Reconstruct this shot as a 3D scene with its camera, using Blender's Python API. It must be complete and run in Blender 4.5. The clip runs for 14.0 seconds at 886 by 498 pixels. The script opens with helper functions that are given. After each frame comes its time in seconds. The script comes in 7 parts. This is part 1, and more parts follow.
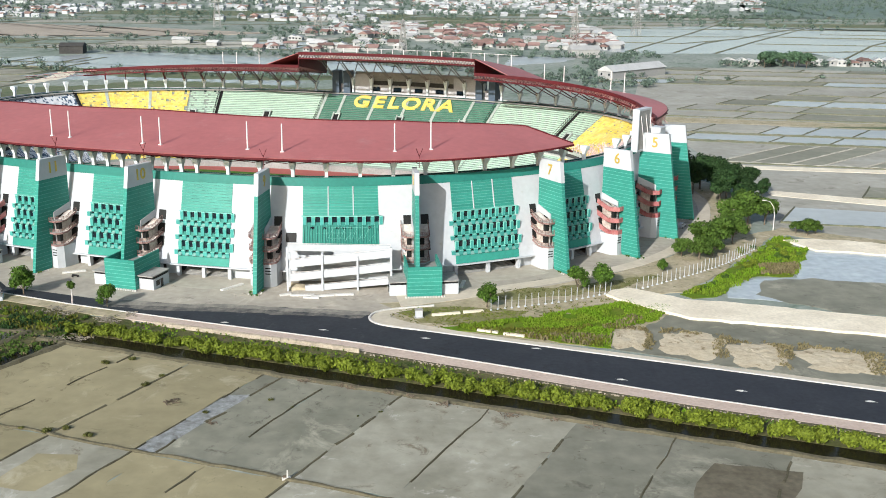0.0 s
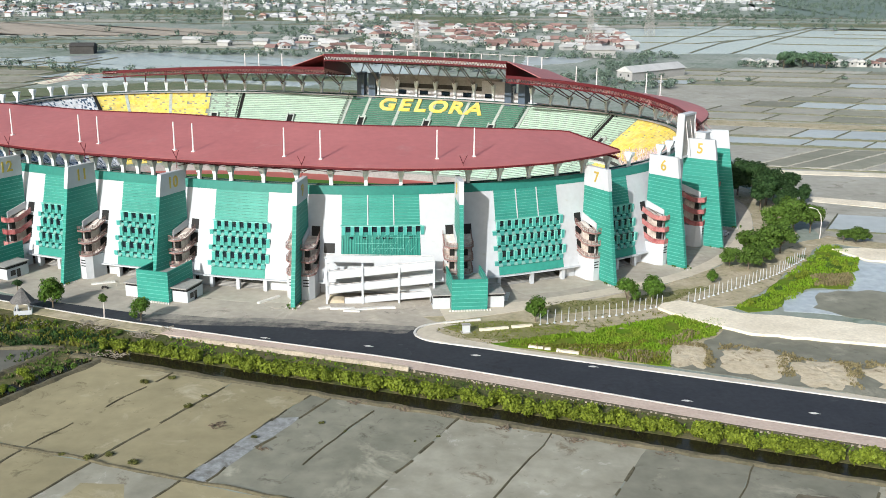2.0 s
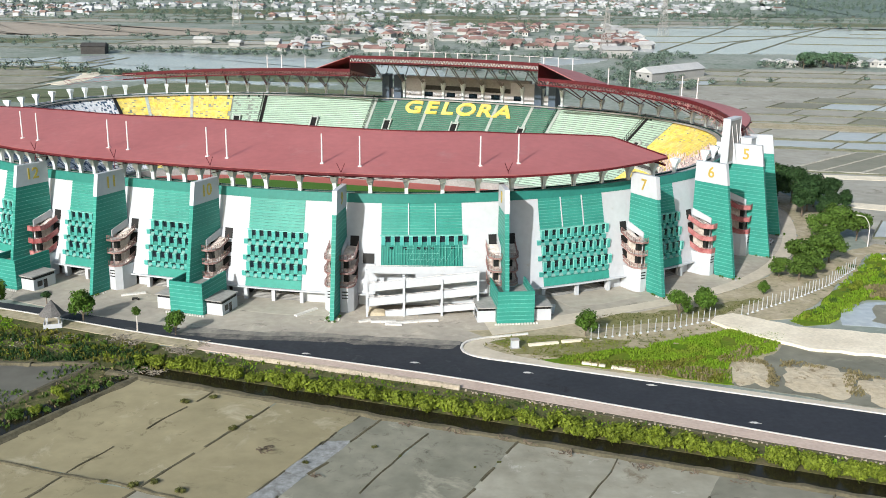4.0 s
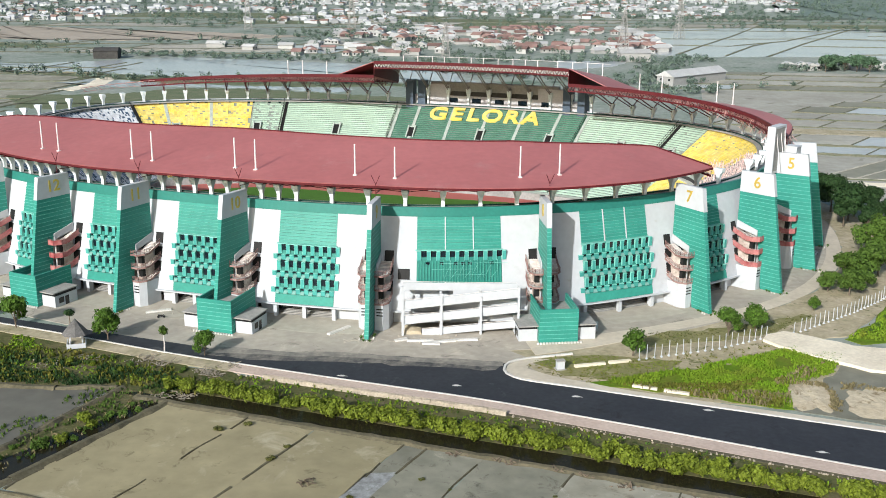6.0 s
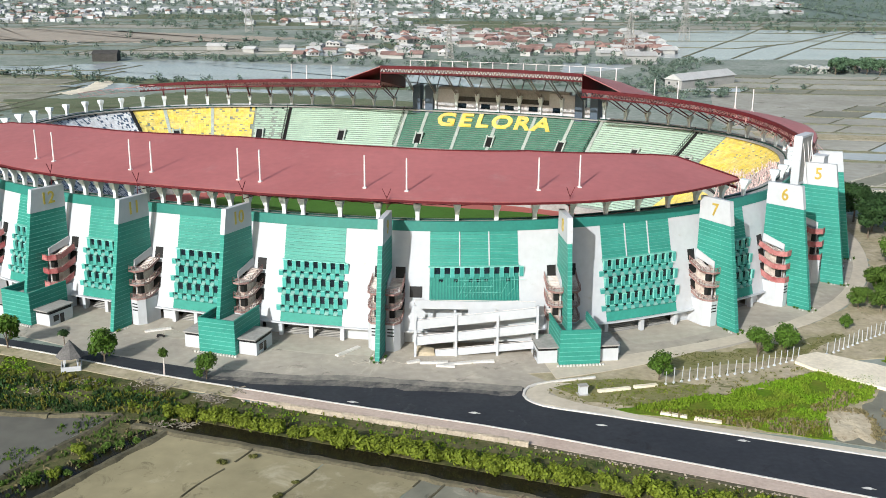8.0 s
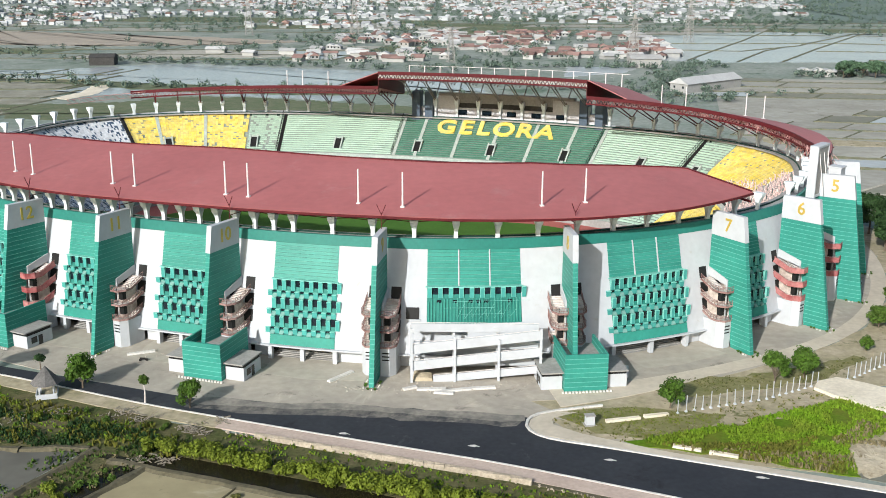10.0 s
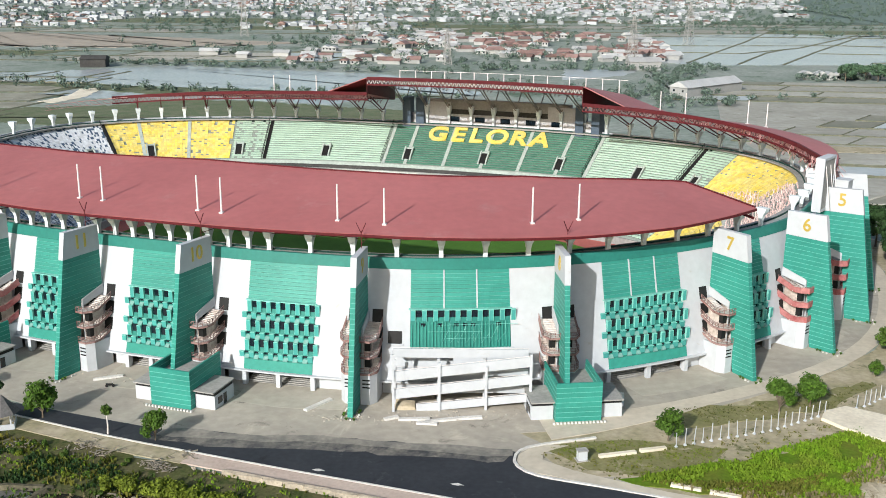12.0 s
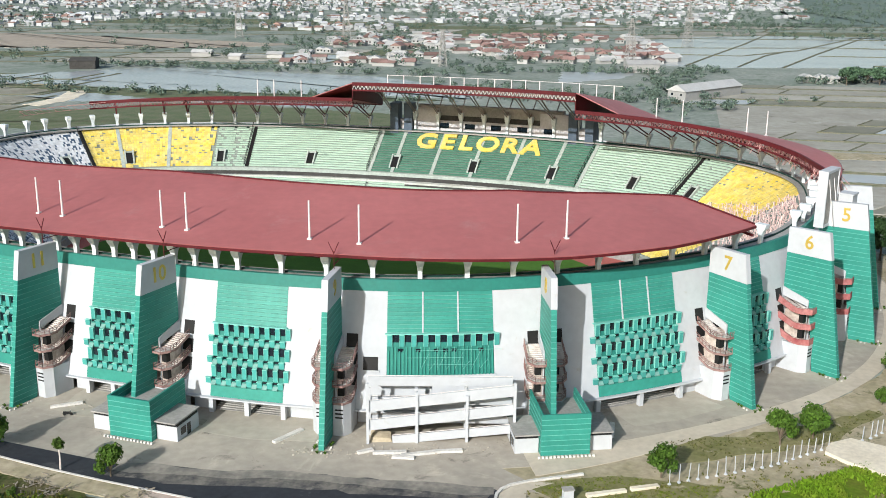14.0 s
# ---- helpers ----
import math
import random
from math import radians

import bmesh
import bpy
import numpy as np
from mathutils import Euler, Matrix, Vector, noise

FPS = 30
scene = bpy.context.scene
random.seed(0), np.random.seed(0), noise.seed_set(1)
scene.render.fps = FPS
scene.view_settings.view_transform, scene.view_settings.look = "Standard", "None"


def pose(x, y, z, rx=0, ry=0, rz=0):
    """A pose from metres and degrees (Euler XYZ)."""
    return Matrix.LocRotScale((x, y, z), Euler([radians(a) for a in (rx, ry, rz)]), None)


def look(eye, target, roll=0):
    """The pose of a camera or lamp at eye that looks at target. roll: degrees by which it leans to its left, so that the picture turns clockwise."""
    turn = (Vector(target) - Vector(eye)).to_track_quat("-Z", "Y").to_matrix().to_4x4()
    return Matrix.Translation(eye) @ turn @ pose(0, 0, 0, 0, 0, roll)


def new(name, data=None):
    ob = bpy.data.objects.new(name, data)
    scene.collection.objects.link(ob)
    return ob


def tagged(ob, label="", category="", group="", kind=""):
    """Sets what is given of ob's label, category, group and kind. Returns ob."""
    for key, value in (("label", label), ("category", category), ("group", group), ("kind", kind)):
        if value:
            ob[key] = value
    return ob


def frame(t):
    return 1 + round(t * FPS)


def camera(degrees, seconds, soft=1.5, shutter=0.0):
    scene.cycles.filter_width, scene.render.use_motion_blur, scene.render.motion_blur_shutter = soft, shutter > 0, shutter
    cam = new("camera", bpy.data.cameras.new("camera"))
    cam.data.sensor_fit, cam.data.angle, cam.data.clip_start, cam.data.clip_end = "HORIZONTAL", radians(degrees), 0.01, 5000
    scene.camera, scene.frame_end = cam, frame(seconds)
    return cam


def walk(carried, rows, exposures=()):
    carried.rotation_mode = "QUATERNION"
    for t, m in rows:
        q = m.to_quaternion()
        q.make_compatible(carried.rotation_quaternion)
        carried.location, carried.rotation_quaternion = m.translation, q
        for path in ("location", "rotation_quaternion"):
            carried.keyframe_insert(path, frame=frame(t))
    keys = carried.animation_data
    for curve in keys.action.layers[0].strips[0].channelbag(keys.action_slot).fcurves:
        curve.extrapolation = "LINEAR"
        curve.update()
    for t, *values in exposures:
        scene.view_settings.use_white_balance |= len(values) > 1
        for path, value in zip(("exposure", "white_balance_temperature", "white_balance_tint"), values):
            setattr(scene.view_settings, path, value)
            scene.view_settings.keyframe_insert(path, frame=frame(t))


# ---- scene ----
cam = camera(47.0, 14.0, soft=0.9)
EXPOSURE = 0.18
PATH = [
    (0, (2.712, -4.484, 82.17), (2.632, -2.562, 81.624), 0.6),
    (0.5, (-0.137, -2.017, 82.213), (-0.216, -0.095, 81.665), 0.6),
    (1, (-2.887, 0.49, 82.26), (-2.968, 2.412, 81.712), 0.6),
    (1.5, (-5.617, 2.913, 82.304), (-5.699, 4.835, 81.756), 0.7),
    (2, (-8.3, 5.229, 82.343), (-8.384, 7.15, 81.795), 0.6),
    (2.5, (-10.995, 7.489, 82.366), (-11.079, 9.41, 81.818), 0.6),
    (3, (-13.643, 9.755, 82.374), (-13.728, 11.677, 81.826), 0.7),
    (3.5, (-16.264, 12.051, 82.383), (-16.35, 13.972, 81.834), 0.7),
    (4, (-18.578, 14.451, 82.374), (-18.668, 16.372, 81.824), 0.6),
    (6.5, (-27.697, 27.445, 82.383), (-27.803, 29.367, 81.838), 0.4),
    (7, (-28.9, 30.392, 82.398), (-29.004, 32.314, 81.853), 0.4),
    (7.5, (-29.675, 33.474, 82.399), (-29.779, 35.396, 81.855), 0.4),
    (8, (-30.084, 36.636, 82.401), (-30.189, 38.558, 81.858), 0.4),
    (10.5, (-29.548, 52.587, 82.666), (-29.659, 54.509, 82.127), 0.3),
    (11, (-28.998, 55.889, 82.77), (-29.109, 57.812, 82.231), 0.3),
    (11.5, (-28.3, 59.168, 82.886), (-28.41, 61.091, 82.347), 0.4),
    (12, (-27.559, 62.471, 83.007), (-27.669, 64.394, 82.468), 0.4),
    (12.5, (-26.842, 65.678, 83.123), (-26.952, 67.601, 82.584), 0.4),
    (13, (-26.087, 68.935, 83.201), (-26.197, 70.858, 82.663), 0.4),
    (13.5, (-25.304, 72.235, 83.25), (-25.413, 74.158, 82.712), 0.5),
    (14, (-24.515, 75.634, 83.275), (-24.624, 77.557, 82.737), 0.5),
]
walk(cam, [(t, look(eye, target, roll)) for t, eye, target, roll in PATH], [(0.0, EXPOSURE + 0.10, 6250, 8), (4.0, EXPOSURE + 0.08, 6250, 8), (7.0, EXPOSURE + 0.03, 6250, 8), (14.0, EXPOSURE - 0.03, 6250, 8)])

# ---- light: low warm sun from behind the eye, hazy tropical sky ----
SUN_EL, SUN_AZ = radians(26.5), math.atan2(-0.423, -0.906)   # azimuth of the sun measured from +y towards +x
world = bpy.data.worlds.new("sky")
scene.world = world
world.use_nodes = True
wn = world.node_tree
sky = wn.nodes.new("ShaderNodeTexSky")
sky.sky_type, sky.sun_disc = "NISHITA", False
sky.sun_elevation, sky.sun_rotation = SUN_EL, SUN_AZ
sky.air_density, sky.dust_density, sky.ozone_density = 1.2, 2.5, 1.0
wn.links.new(sky.outputs[0], wn.nodes["Background"].inputs[0])
wn.nodes["Background"].inputs[1].default_value = 0.113
sun = new("sun", bpy.data.lights.new("sun", "SUN"))
sun.data.energy, sun.data.angle, sun.data.color = 4.45, radians(0.6), (1.0, 0.965, 0.92)
sun.matrix_world = look((0, 0, 300), (-math.sin(SUN_AZ) * math.cos(SUN_EL), -math.cos(SUN_AZ) * math.cos(SUN_EL), 300 - math.sin(SUN_EL)))

# ---- materials ----


def mat(name, col, rough=0.8, var=0.15, scale=1.0, fine=8.0, metal=0.0, bump=0.0, col2=None, obrand=0.0, spec=0.18, big=0.5, spots=None):
    """A surface with broad stains and fine grain in world metres. col2: second colour that the broad noise blends to."""
    m = bpy.data.materials.new(name)
    m.use_nodes = True
    nt = m.node_tree
    b = nt.nodes["Principled BSDF"]
    b.inputs["Roughness"].default_value, b.inputs["Metallic"].default_value = rough, metal
    b.inputs["Specular IOR Level"].default_value = spec
    geo = nt.nodes.new("ShaderNodeNewGeometry")
    n1, n2 = nt.nodes.new("ShaderNodeTexNoise"), nt.nodes.new("ShaderNodeTexNoise")
    n1.inputs["Scale"].default_value, n1.inputs["Detail"].default_value, n1.inputs["Roughness"].default_value = scale * 0.12, 6, 0.65
    n2.inputs["Scale"].default_value, n2.inputs["Detail"].default_value = fine * 0.25, 4
    for n in (n1, n2):
        nt.links.new(geo.outputs["Position"], n.inputs["Vector"])
    ramp = nt.nodes.new("ShaderNodeValToRGB")
    ramp.color_ramp.elements[0].position, ramp.color_ramp.elements[1].position = 0.5 - big * 0.3, 0.5 + big * 0.3
    c2 = col2 or tuple(c * (1 - var) for c in col)
    ramp.color_ramp.elements[0].color, ramp.color_ramp.elements[1].color = (*c2, 1), (*col, 1)
    nt.links.new(n1.outputs[0], ramp.inputs[0])
    hsv = nt.nodes.new("ShaderNodeHueSaturation")
    mr = nt.nodes.new("ShaderNodeMapRange")
    mr.inputs[1].default_value, mr.inputs[2].default_value = 0.25, 0.75
    mr.inputs[3].default_value, mr.inputs[4].default_value = 1 - var * 0.8, 1 + var * 0.8
    nt.links.new(n2.outputs[0], mr.inputs[0])
    value = mr.outputs[0]
    if obrand:
        info, mr2, mul = nt.nodes.new("ShaderNodeObjectInfo"), nt.nodes.new("ShaderNodeMapRange"), nt.nodes.new("ShaderNodeMath")
        mr2.inputs[3].default_value, mr2.inputs[4].default_value = 1 - obrand, 1 + obrand
        mul.operation = "MULTIPLY"
        nt.links.new(info.outputs["Random"], mr2.inputs[0])
        nt.links.new(mr2.outputs[0], mul.inputs[0])
        nt.links.new(value, mul.inputs[1])
        value = mul.outputs[0]
    nt.links.new(value, hsv.inputs["Value"])
    colour = ramp.outputs[0]
    if spots:                               # (colour, scale, share): ragged stains and scattered flecks
        for k, (c3, sc, share) in enumerate(spots):
            n3, r3, mx = nt.nodes.new("ShaderNodeTexNoise"), nt.nodes.new("ShaderNodeValToRGB"), nt.nodes.new("ShaderNodeMix")
            n3.inputs["Scale"].default_value, n3.inputs["Detail"].default_value, n3.inputs["Roughness"].default_value = sc, 8, 0.72
            n3.inputs["Distortion"].default_value = 0.6
            shift = nt.nodes.new("ShaderNodeVectorMath")
            shift.inputs[1].default_value = (17.0 * k + 5, 31.0, 3.0)
            nt.links.new(geo.outputs["Position"], shift.inputs[0])
            nt.links.new(shift.outputs[0], n3.inputs["Vector"])
            r3.color_ramp.elements[0].position, r3.color_ramp.elements[1].position = 0.66 - share * 0.4, 0.76 - share * 0.4
            mx.data_type = "RGBA"
            nt.links.new(n3.outputs[0], r3.inputs[0])
            nt.links.new(r3.outputs[0], mx.inputs[0])
            nt.links.new(colour, mx.inputs[6])
            mx.inputs[7].default_value = (*c3, 1)
            colour = mx.outputs[2]
    nt.links.new(colour, hsv.inputs["Color"])
    nt.links.new(hsv.outputs[0], b.inputs["Base Color"])
    if bump:
        bp = nt.nodes.new("ShaderNodeBump")
        bp.inputs["Strength"].default_value, bp.inputs["Distance"].default_value = min(1, bump), 0.15
        nt.links.new(n2.outputs[0], bp.inputs["Height"])
        nt.links.new(bp.outputs[0], b.inputs["Normal"])
    return m


def island(m, amount):
    """Varies the brightness of each separate piece inside one mesh."""
    nt = m.node_tree
    hsv = [n for n in nt.nodes if n.type == "HUE_SAT"][0]
    old = hsv.inputs["Value"].links[0].from_socket
    geo, mr, mul = nt.nodes.new("ShaderNodeNewGeometry"), nt.nodes.new("ShaderNodeMapRange"), nt.nodes.new("ShaderNodeMath")
    mr.inputs[3].default_value, mr.inputs[4].default_value = 1 - amount, 1 + amount
    mul.operation = "MULTIPLY"
    nt.links.new(geo.outputs["Random Per Island"], mr.inputs[0])
    nt.links.new(mr.outputs[0], mul.inputs[0])
    nt.links.new(old, mul.inputs[1])
    nt.links.new(mul.outputs[0], hsv.inputs["Value"])
    return m


WHITE = mat("white_painted_concrete", (0.50, 0.522, 0.546), 0.7, 0.06, 1.2, 3, col2=(0.468, 0.488, 0.51), spots=[((0.43, 0.43, 0.41), 0.3, 0.11)])
WHITE_DIRTY = mat("weathered_white_paint", (0.68, 0.65, 0.62), 0.8, 0.2, 3, 6, col2=(0.45, 0.38, 0.34))
GREEN = mat("teal_green_cladding", (0.045, 0.268, 0.212), 0.45, 0.12, 1.0, 5, col2=(0.037, 0.226, 0.18), obrand=0.06)
GREEN_D = mat("deep_teal_cladding", (0.03, 0.19, 0.155), 0.5, 0.12, 1.0, 5, obrand=0.08)
GREEN_B = mat("bright_teal_window_box", (0.07, 0.33, 0.295), 0.5, 0.1, 1.0, 5, obrand=0.08)
GREEN_L = mat("pale_teal_ledge", (0.22, 0.58, 0.50), 0.5, 0.15, 2, 6)
# paler grey-green puts the sunlight on the sloping tops into the colour
SILL = mat("sill_with_lit_tone", (0.19, 0.37, 0.33), 0.6, 0.15, 2, 6)
GLASS = mat("dark_window_glass", (0.010, 0.018, 0.026), 0.12, 0.3, 2, 4, spec=0.6)
# near-black tone painted as shade in recesses; also the dark barn's own colour
DARK = mat("painted_shade_and_dark_barn", (0.07, 0.068, 0.065), 0.9, 0.3, 2, 6)
CONC = mat("grey_concrete", (0.36, 0.35, 0.33), 0.85, 0.18, 1.2, 6, col2=(0.26, 0.255, 0.24))
ROOF = mat("weathered_red_roof_sheet", (0.41, 0.138, 0.131), 0.5, 0.10, 0.25, 2, col2=(0.35, 0.112, 0.107), spec=0.3, spots=[((0.39, 0.165, 0.155), 0.06, 0.25)])
ROOF_D = mat("dark_red_steel", (0.10, 0.014, 0.018), 0.5, 0.2, 1, 6)
STEEL_W = mat("white_painted_steel", (0.72, 0.68, 0.66), 0.5, 0.15, 2, 6)
PINK = mat("pink_painted_parapet", (0.28, 0.065, 0.068), 0.75, 0.25, 3, 6, col2=(0.42, 0.19, 0.18))
RIM = mat("faded_red_oxide_paint", (0.33, 0.225, 0.205), 0.75, 0.25, 3, 6, col2=(0.21, 0.115, 0.105))
GOLD = mat("gold_metal_numeral", (0.60, 0.43, 0.09), 0.4, 0.1, 4, 8, metal=0.3)
YELLOW = island(mat("yellow_plastic_seats", (0.76, 0.57, 0.085), 0.5, 0.12, 3, 8, col2=(0.70, 0.58, 0.22)), 0.16)
SEAT_G = island(mat("pale_green_seats", (0.40, 0.54, 0.43), 0.55, 0.12, 2, 8), 0.05)
SEAT_D = island(mat("dark_green_seats", (0.075, 0.185, 0.13), 0.55, 0.15, 2, 8), 0.06)
SEAT_W = island(mat("white_plastic_seats", (0.66, 0.68, 0.70), 0.55, 0.15, 6, 8), 0.15)
SEAT_N = mat("navy_blue_seats", (0.07, 0.11, 0.17), 0.55, 0.2, 6, 8)
SEAT_P = island(mat("pink_white_railings", (0.66, 0.42, 0.38), 0.6, 0.3, 6, 8, col2=(0.70, 0.62, 0.58)), 0.3)
AISLE = mat("pale_green_grey_steps", (0.42, 0.47, 0.43), 0.85, 0.2, 3, 6)
PARAPET_W = mat("off_white_gallery_edge", (0.55, 0.56, 0.52), 0.8, 0.15, 1.2, 6, col2=(0.42, 0.43, 0.39))
REAR = mat("very_dark_green_paint", (0.016, 0.06, 0.048), 0.6, 0.2, 1, 5)
STEP = mat("pale_concrete_steps", (0.27, 0.31, 0.275), 0.85, 0.15, 2, 6)
ASPHALT = mat("fresh_dark_asphalt", (0.025, 0.028, 0.035), 0.8, 0.2, 0.7, 4, col2=(0.034, 0.037, 0.044), spec=0.25, spots=[((0.075, 0.077, 0.08), 0.09, 0.12), ((0.020, 0.021, 0.025), 0.16, 0.2)])
PLAZA = mat("worn_grey_pavement", (0.325, 0.297, 0.25), 0.85, 0.14, 0.5, 2, col2=(0.43, 0.39, 0.325), bump=0.1, spots=[((0.50, 0.45, 0.37), 0.07, 0.24), ((0.17, 0.155, 0.13), 0.14, 0.18)])
BRICKP = mat("pinkish_paving", (0.46, 0.36, 0.30), 0.85, 0.15, 1.0, 6, col2=(0.52, 0.42, 0.35))
KERB = mat("whitewashed_kerb", (0.66, 0.64, 0.60), 0.8, 0.2, 3, 8)
SAND = mat("pale_sandy_earth", (0.78, 0.71, 0.57), 0.9, 0.15, 0.8, 5, col2=(0.62, 0.55, 0.43), bump=0.3, spots=[((0.36, 0.30, 0.21), 0.5, 0.06)])
EARTH = mat("tan_fill_earth", (0.52, 0.455, 0.335), 0.95, 0.2, 1.5, 5, col2=(0.44, 0.37, 0.26), bump=0.5, spots=[((0.22, 0.17, 0.095), 0.35, 0.24), ((0.16, 0.15, 0.06), 0.8, 0.1)])
OLD_TIMBER = mat("grey_broken_timber", (0.30, 0.265, 0.21), 0.9, 0.35, 4, 9, bump=0.5)
STONE = mat("rubble_stone", (0.42, 0.36, 0.275), 0.9, 0.3, 4, 9, bump=0.5)
MUD_A = mat("dry_olive_mud", (0.245, 0.216, 0.128), 0.85, 0.12, 0.45, 1.2, col2=(0.315, 0.275, 0.165), obrand=0.08, spots=[((0.16, 0.138, 0.08), 0.20, 0.20), ((0.38, 0.34, 0.235), 0.09, 0.22)])
MUD_B = mat("wet_grey_mud", (0.168, 0.165, 0.125), 0.6, 0.2, 0.5, 1.2, col2=(0.235, 0.227, 0.175), obrand=0.1, spots=[((0.32, 0.305, 0.235), 0.07, 0.24), ((0.095, 0.086, 0.065), 0.22, 0.20)])
MUD_D = mat("dark_wet_pond_mud", (0.12, 0.115, 0.095), 0.6, 0.15, 0.5, 1.2, col2=(0.15, 0.145, 0.12))
MUD_C = mat("pale_salt_mud", (0.36, 0.345, 0.275), 0.7, 0.16, 0.5, 1.2, col2=(0.235, 0.225, 0.172), obrand=0.1, spots=[((0.49, 0.465, 0.41), 0.10, 0.22), ((0.18, 0.155, 0.11), 0.2, 0.22)])
BUND_FAR = mat("pale_weedy_bund", (0.17, 0.16, 0.115), 0.95, 0.35, 2, 7, col2=(0.11, 0.125, 0.075))
BUND = mat("earth_bund", (0.085, 0.078, 0.05), 0.95, 0.35, 2, 7, col2=(0.13, 0.115, 0.075), bump=0.5)
# pale bluish lift in this colour stands in for haze over the far ground
GROUND = mat("scrubby_ground", (0.195, 0.235, 0.195), 0.95, 0.3, 0.12, 1.2, col2=(0.29, 0.31, 0.275), bump=0.2, spots=[((0.10, 0.145, 0.10), 0.02, 0.3)])
GRASS = mat("bright_grass", (0.09, 0.17, 0.007), 0.9, 0.3, 1.2, 6, col2=(0.13, 0.15, 0.02), bump=0.5)
WEED = mat("mixed_weedy_ground", (0.075, 0.086, 0.026), 0.95, 0.35, 1.6, 6, col2=(0.125, 0.108, 0.055), bump=0.5, spots=[((0.04, 0.06, 0.014), 0.2, 0.3), ((0.21, 0.175, 0.11), 0.35, 0.14)])
DRYGRASS = mat("dry_olive_grass", (0.235, 0.215, 0.105), 0.95, 0.25, 1.4, 5, col2=(0.15, 0.155, 0.058), bump=0.4, spots=[((0.40, 0.345, 0.25), 0.3, 0.2)])
APRON = mat("pale_worn_concrete", (0.43, 0.40, 0.335), 0.85, 0.14, 0.6, 2, col2=(0.375, 0.345, 0.285))
GRASS_D = mat("dull_grass", (0.10, 0.135, 0.066), 0.9, 0.35, 1.0, 6, col2=(0.165, 0.17, 0.108), bump=0.5)
PITCH = mat("mown_pitch_grass", (0.065, 0.155, 0.022), 0.9, 0.15, 1, 6)
TRACK = mat("red_running_track", (0.42, 0.13, 0.11), 0.85, 0.1, 1, 6)
# pale base colour adds painted sky reflection to the real gloss
WATER = mat("pond_water_with_sky_tone", (0.39, 0.425, 0.435), 0.18, 0.2, 0.3, 1.5, col2=(0.44, 0.465, 0.46), spec=0.5)
CANAL = mat("murky_canal_water", (0.020, 0.018, 0.009), 0.22, 0.25, 0.6, 3, spec=0.12)
LEAF_B = island(mat("yellow_green_leaves", (0.135, 0.174, 0.017), 0.7, 0.2, 2, 8, obrand=0.12), 0.35)
LEAF = island(mat("mid_green_leaves", (0.066, 0.118, 0.018), 0.7, 0.2, 2, 8, obrand=0.15), 0.35)
LEAF_S = island(mat("fresh_green_leaves", (0.062, 0.122, 0.015), 0.7, 0.2, 2, 8, obrand=0.12), 0.4)
LEAF_D = island(mat("deep_green_leaves", (0.026, 0.058, 0.017), 0.7, 0.2, 2, 8, obrand=0.15), 0.35)
BARK = mat("grey_brown_bark", (0.17, 0.135, 0.10), 0.95, 0.3, 4, 10, bump=0.6)
# tile red and house walls muted in colour to imitate distance haze
TILE = mat("terracotta_roof_tiles", (0.255, 0.165, 0.145), 0.8, 0.25, 1, 8, obrand=0.35)
ZINC = mat("pale_metal_sheet_roof", (0.46, 0.46, 0.45), 0.5, 0.15, 1, 8, obrand=0.2)
WALLP = mat("painted_house_wall", (0.40, 0.40, 0.385), 0.8, 0.12, 1, 8, obrand=0.2)
# black for tyres and trim, and for the painted darkness of openings
BLACK = mat("black_trim_and_unlit_openings", (0.02, 0.02, 0.02), 0.5, 0.2, 4, 8)
LIP = mat("teal_board_edge", (0.14, 0.43, 0.36), 0.5, 0.15, 2, 6)
PATHC = mat("pale_concrete_path", (0.57, 0.51, 0.41), 0.85, 0.12, 0.6, 3, col2=(0.47, 0.415, 0.33))
DUSTY = mat("dust_covered_asphalt", (0.055, 0.056, 0.06), 0.85, 0.2, 1.5, 4, col2=(0.20, 0.185, 0.16), big=0.35, spots=[((0.29, 0.265, 0.225), 0.12, 0.2)])
DUSTIER = mat("pale_dust_on_asphalt", (0.17, 0.162, 0.145), 0.88, 0.2, 1.5, 4, col2=(0.28, 0.258, 0.22), big=0.35)
DUST = mat("dusty_yellow_ground", (0.44, 0.375, 0.27), 0.9, 0.25, 1.2, 3, col2=(0.29, 0.26, 0.16), bump=0.3, spots=[((0.11, 0.115, 0.042), 0.25, 0.22), ((0.50, 0.44, 0.34), 0.2, 0.2)])
# distance haze is mixed into this green as blue and grey
FARGREEN = mat("haze_tinted_plain", (0.135, 0.19, 0.17), 0.95, 0.2, 0.03, 0.3, col2=(0.165, 0.205, 0.17))
BLADES = island(mat("bright_grass_blades", (0.115, 0.22, 0.009), 0.8, 0.25, 1.5, 6, col2=(0.135, 0.185, 0.018)), 0.3)
SALT = mat("crusted_white_salt", (0.33, 0.34, 0.335), 0.5, 0.25, 5, 4, col2=(0.17, 0.17, 0.16), spots=[((0.15, 0.145, 0.125), 0.35, 0.3)])
BROWN = mat("stained_cream_render", (0.56, 0.50, 0.45), 0.9, 0.3, 3, 6, col2=(0.36, 0.29, 0.25))
TAN_MUD = island(mat("tan_grey_drying_mud", (0.375, 0.362, 0.315), 0.8, 0.15, 0.3, 1, col2=(0.28, 0.27, 0.225), spots=[((0.42, 0.41, 0.365), 0.04, 0.2), ((0.19, 0.18, 0.14), 0.07, 0.18)]), 0.12)
OLIVE_MUD = island(mat("olive_grey_mud", (0.245, 0.24, 0.19), 0.8, 0.15, 0.3, 1, col2=(0.20, 0.20, 0.155), spots=[((0.31, 0.30, 0.26), 0.05, 0.15)]), 0.12)
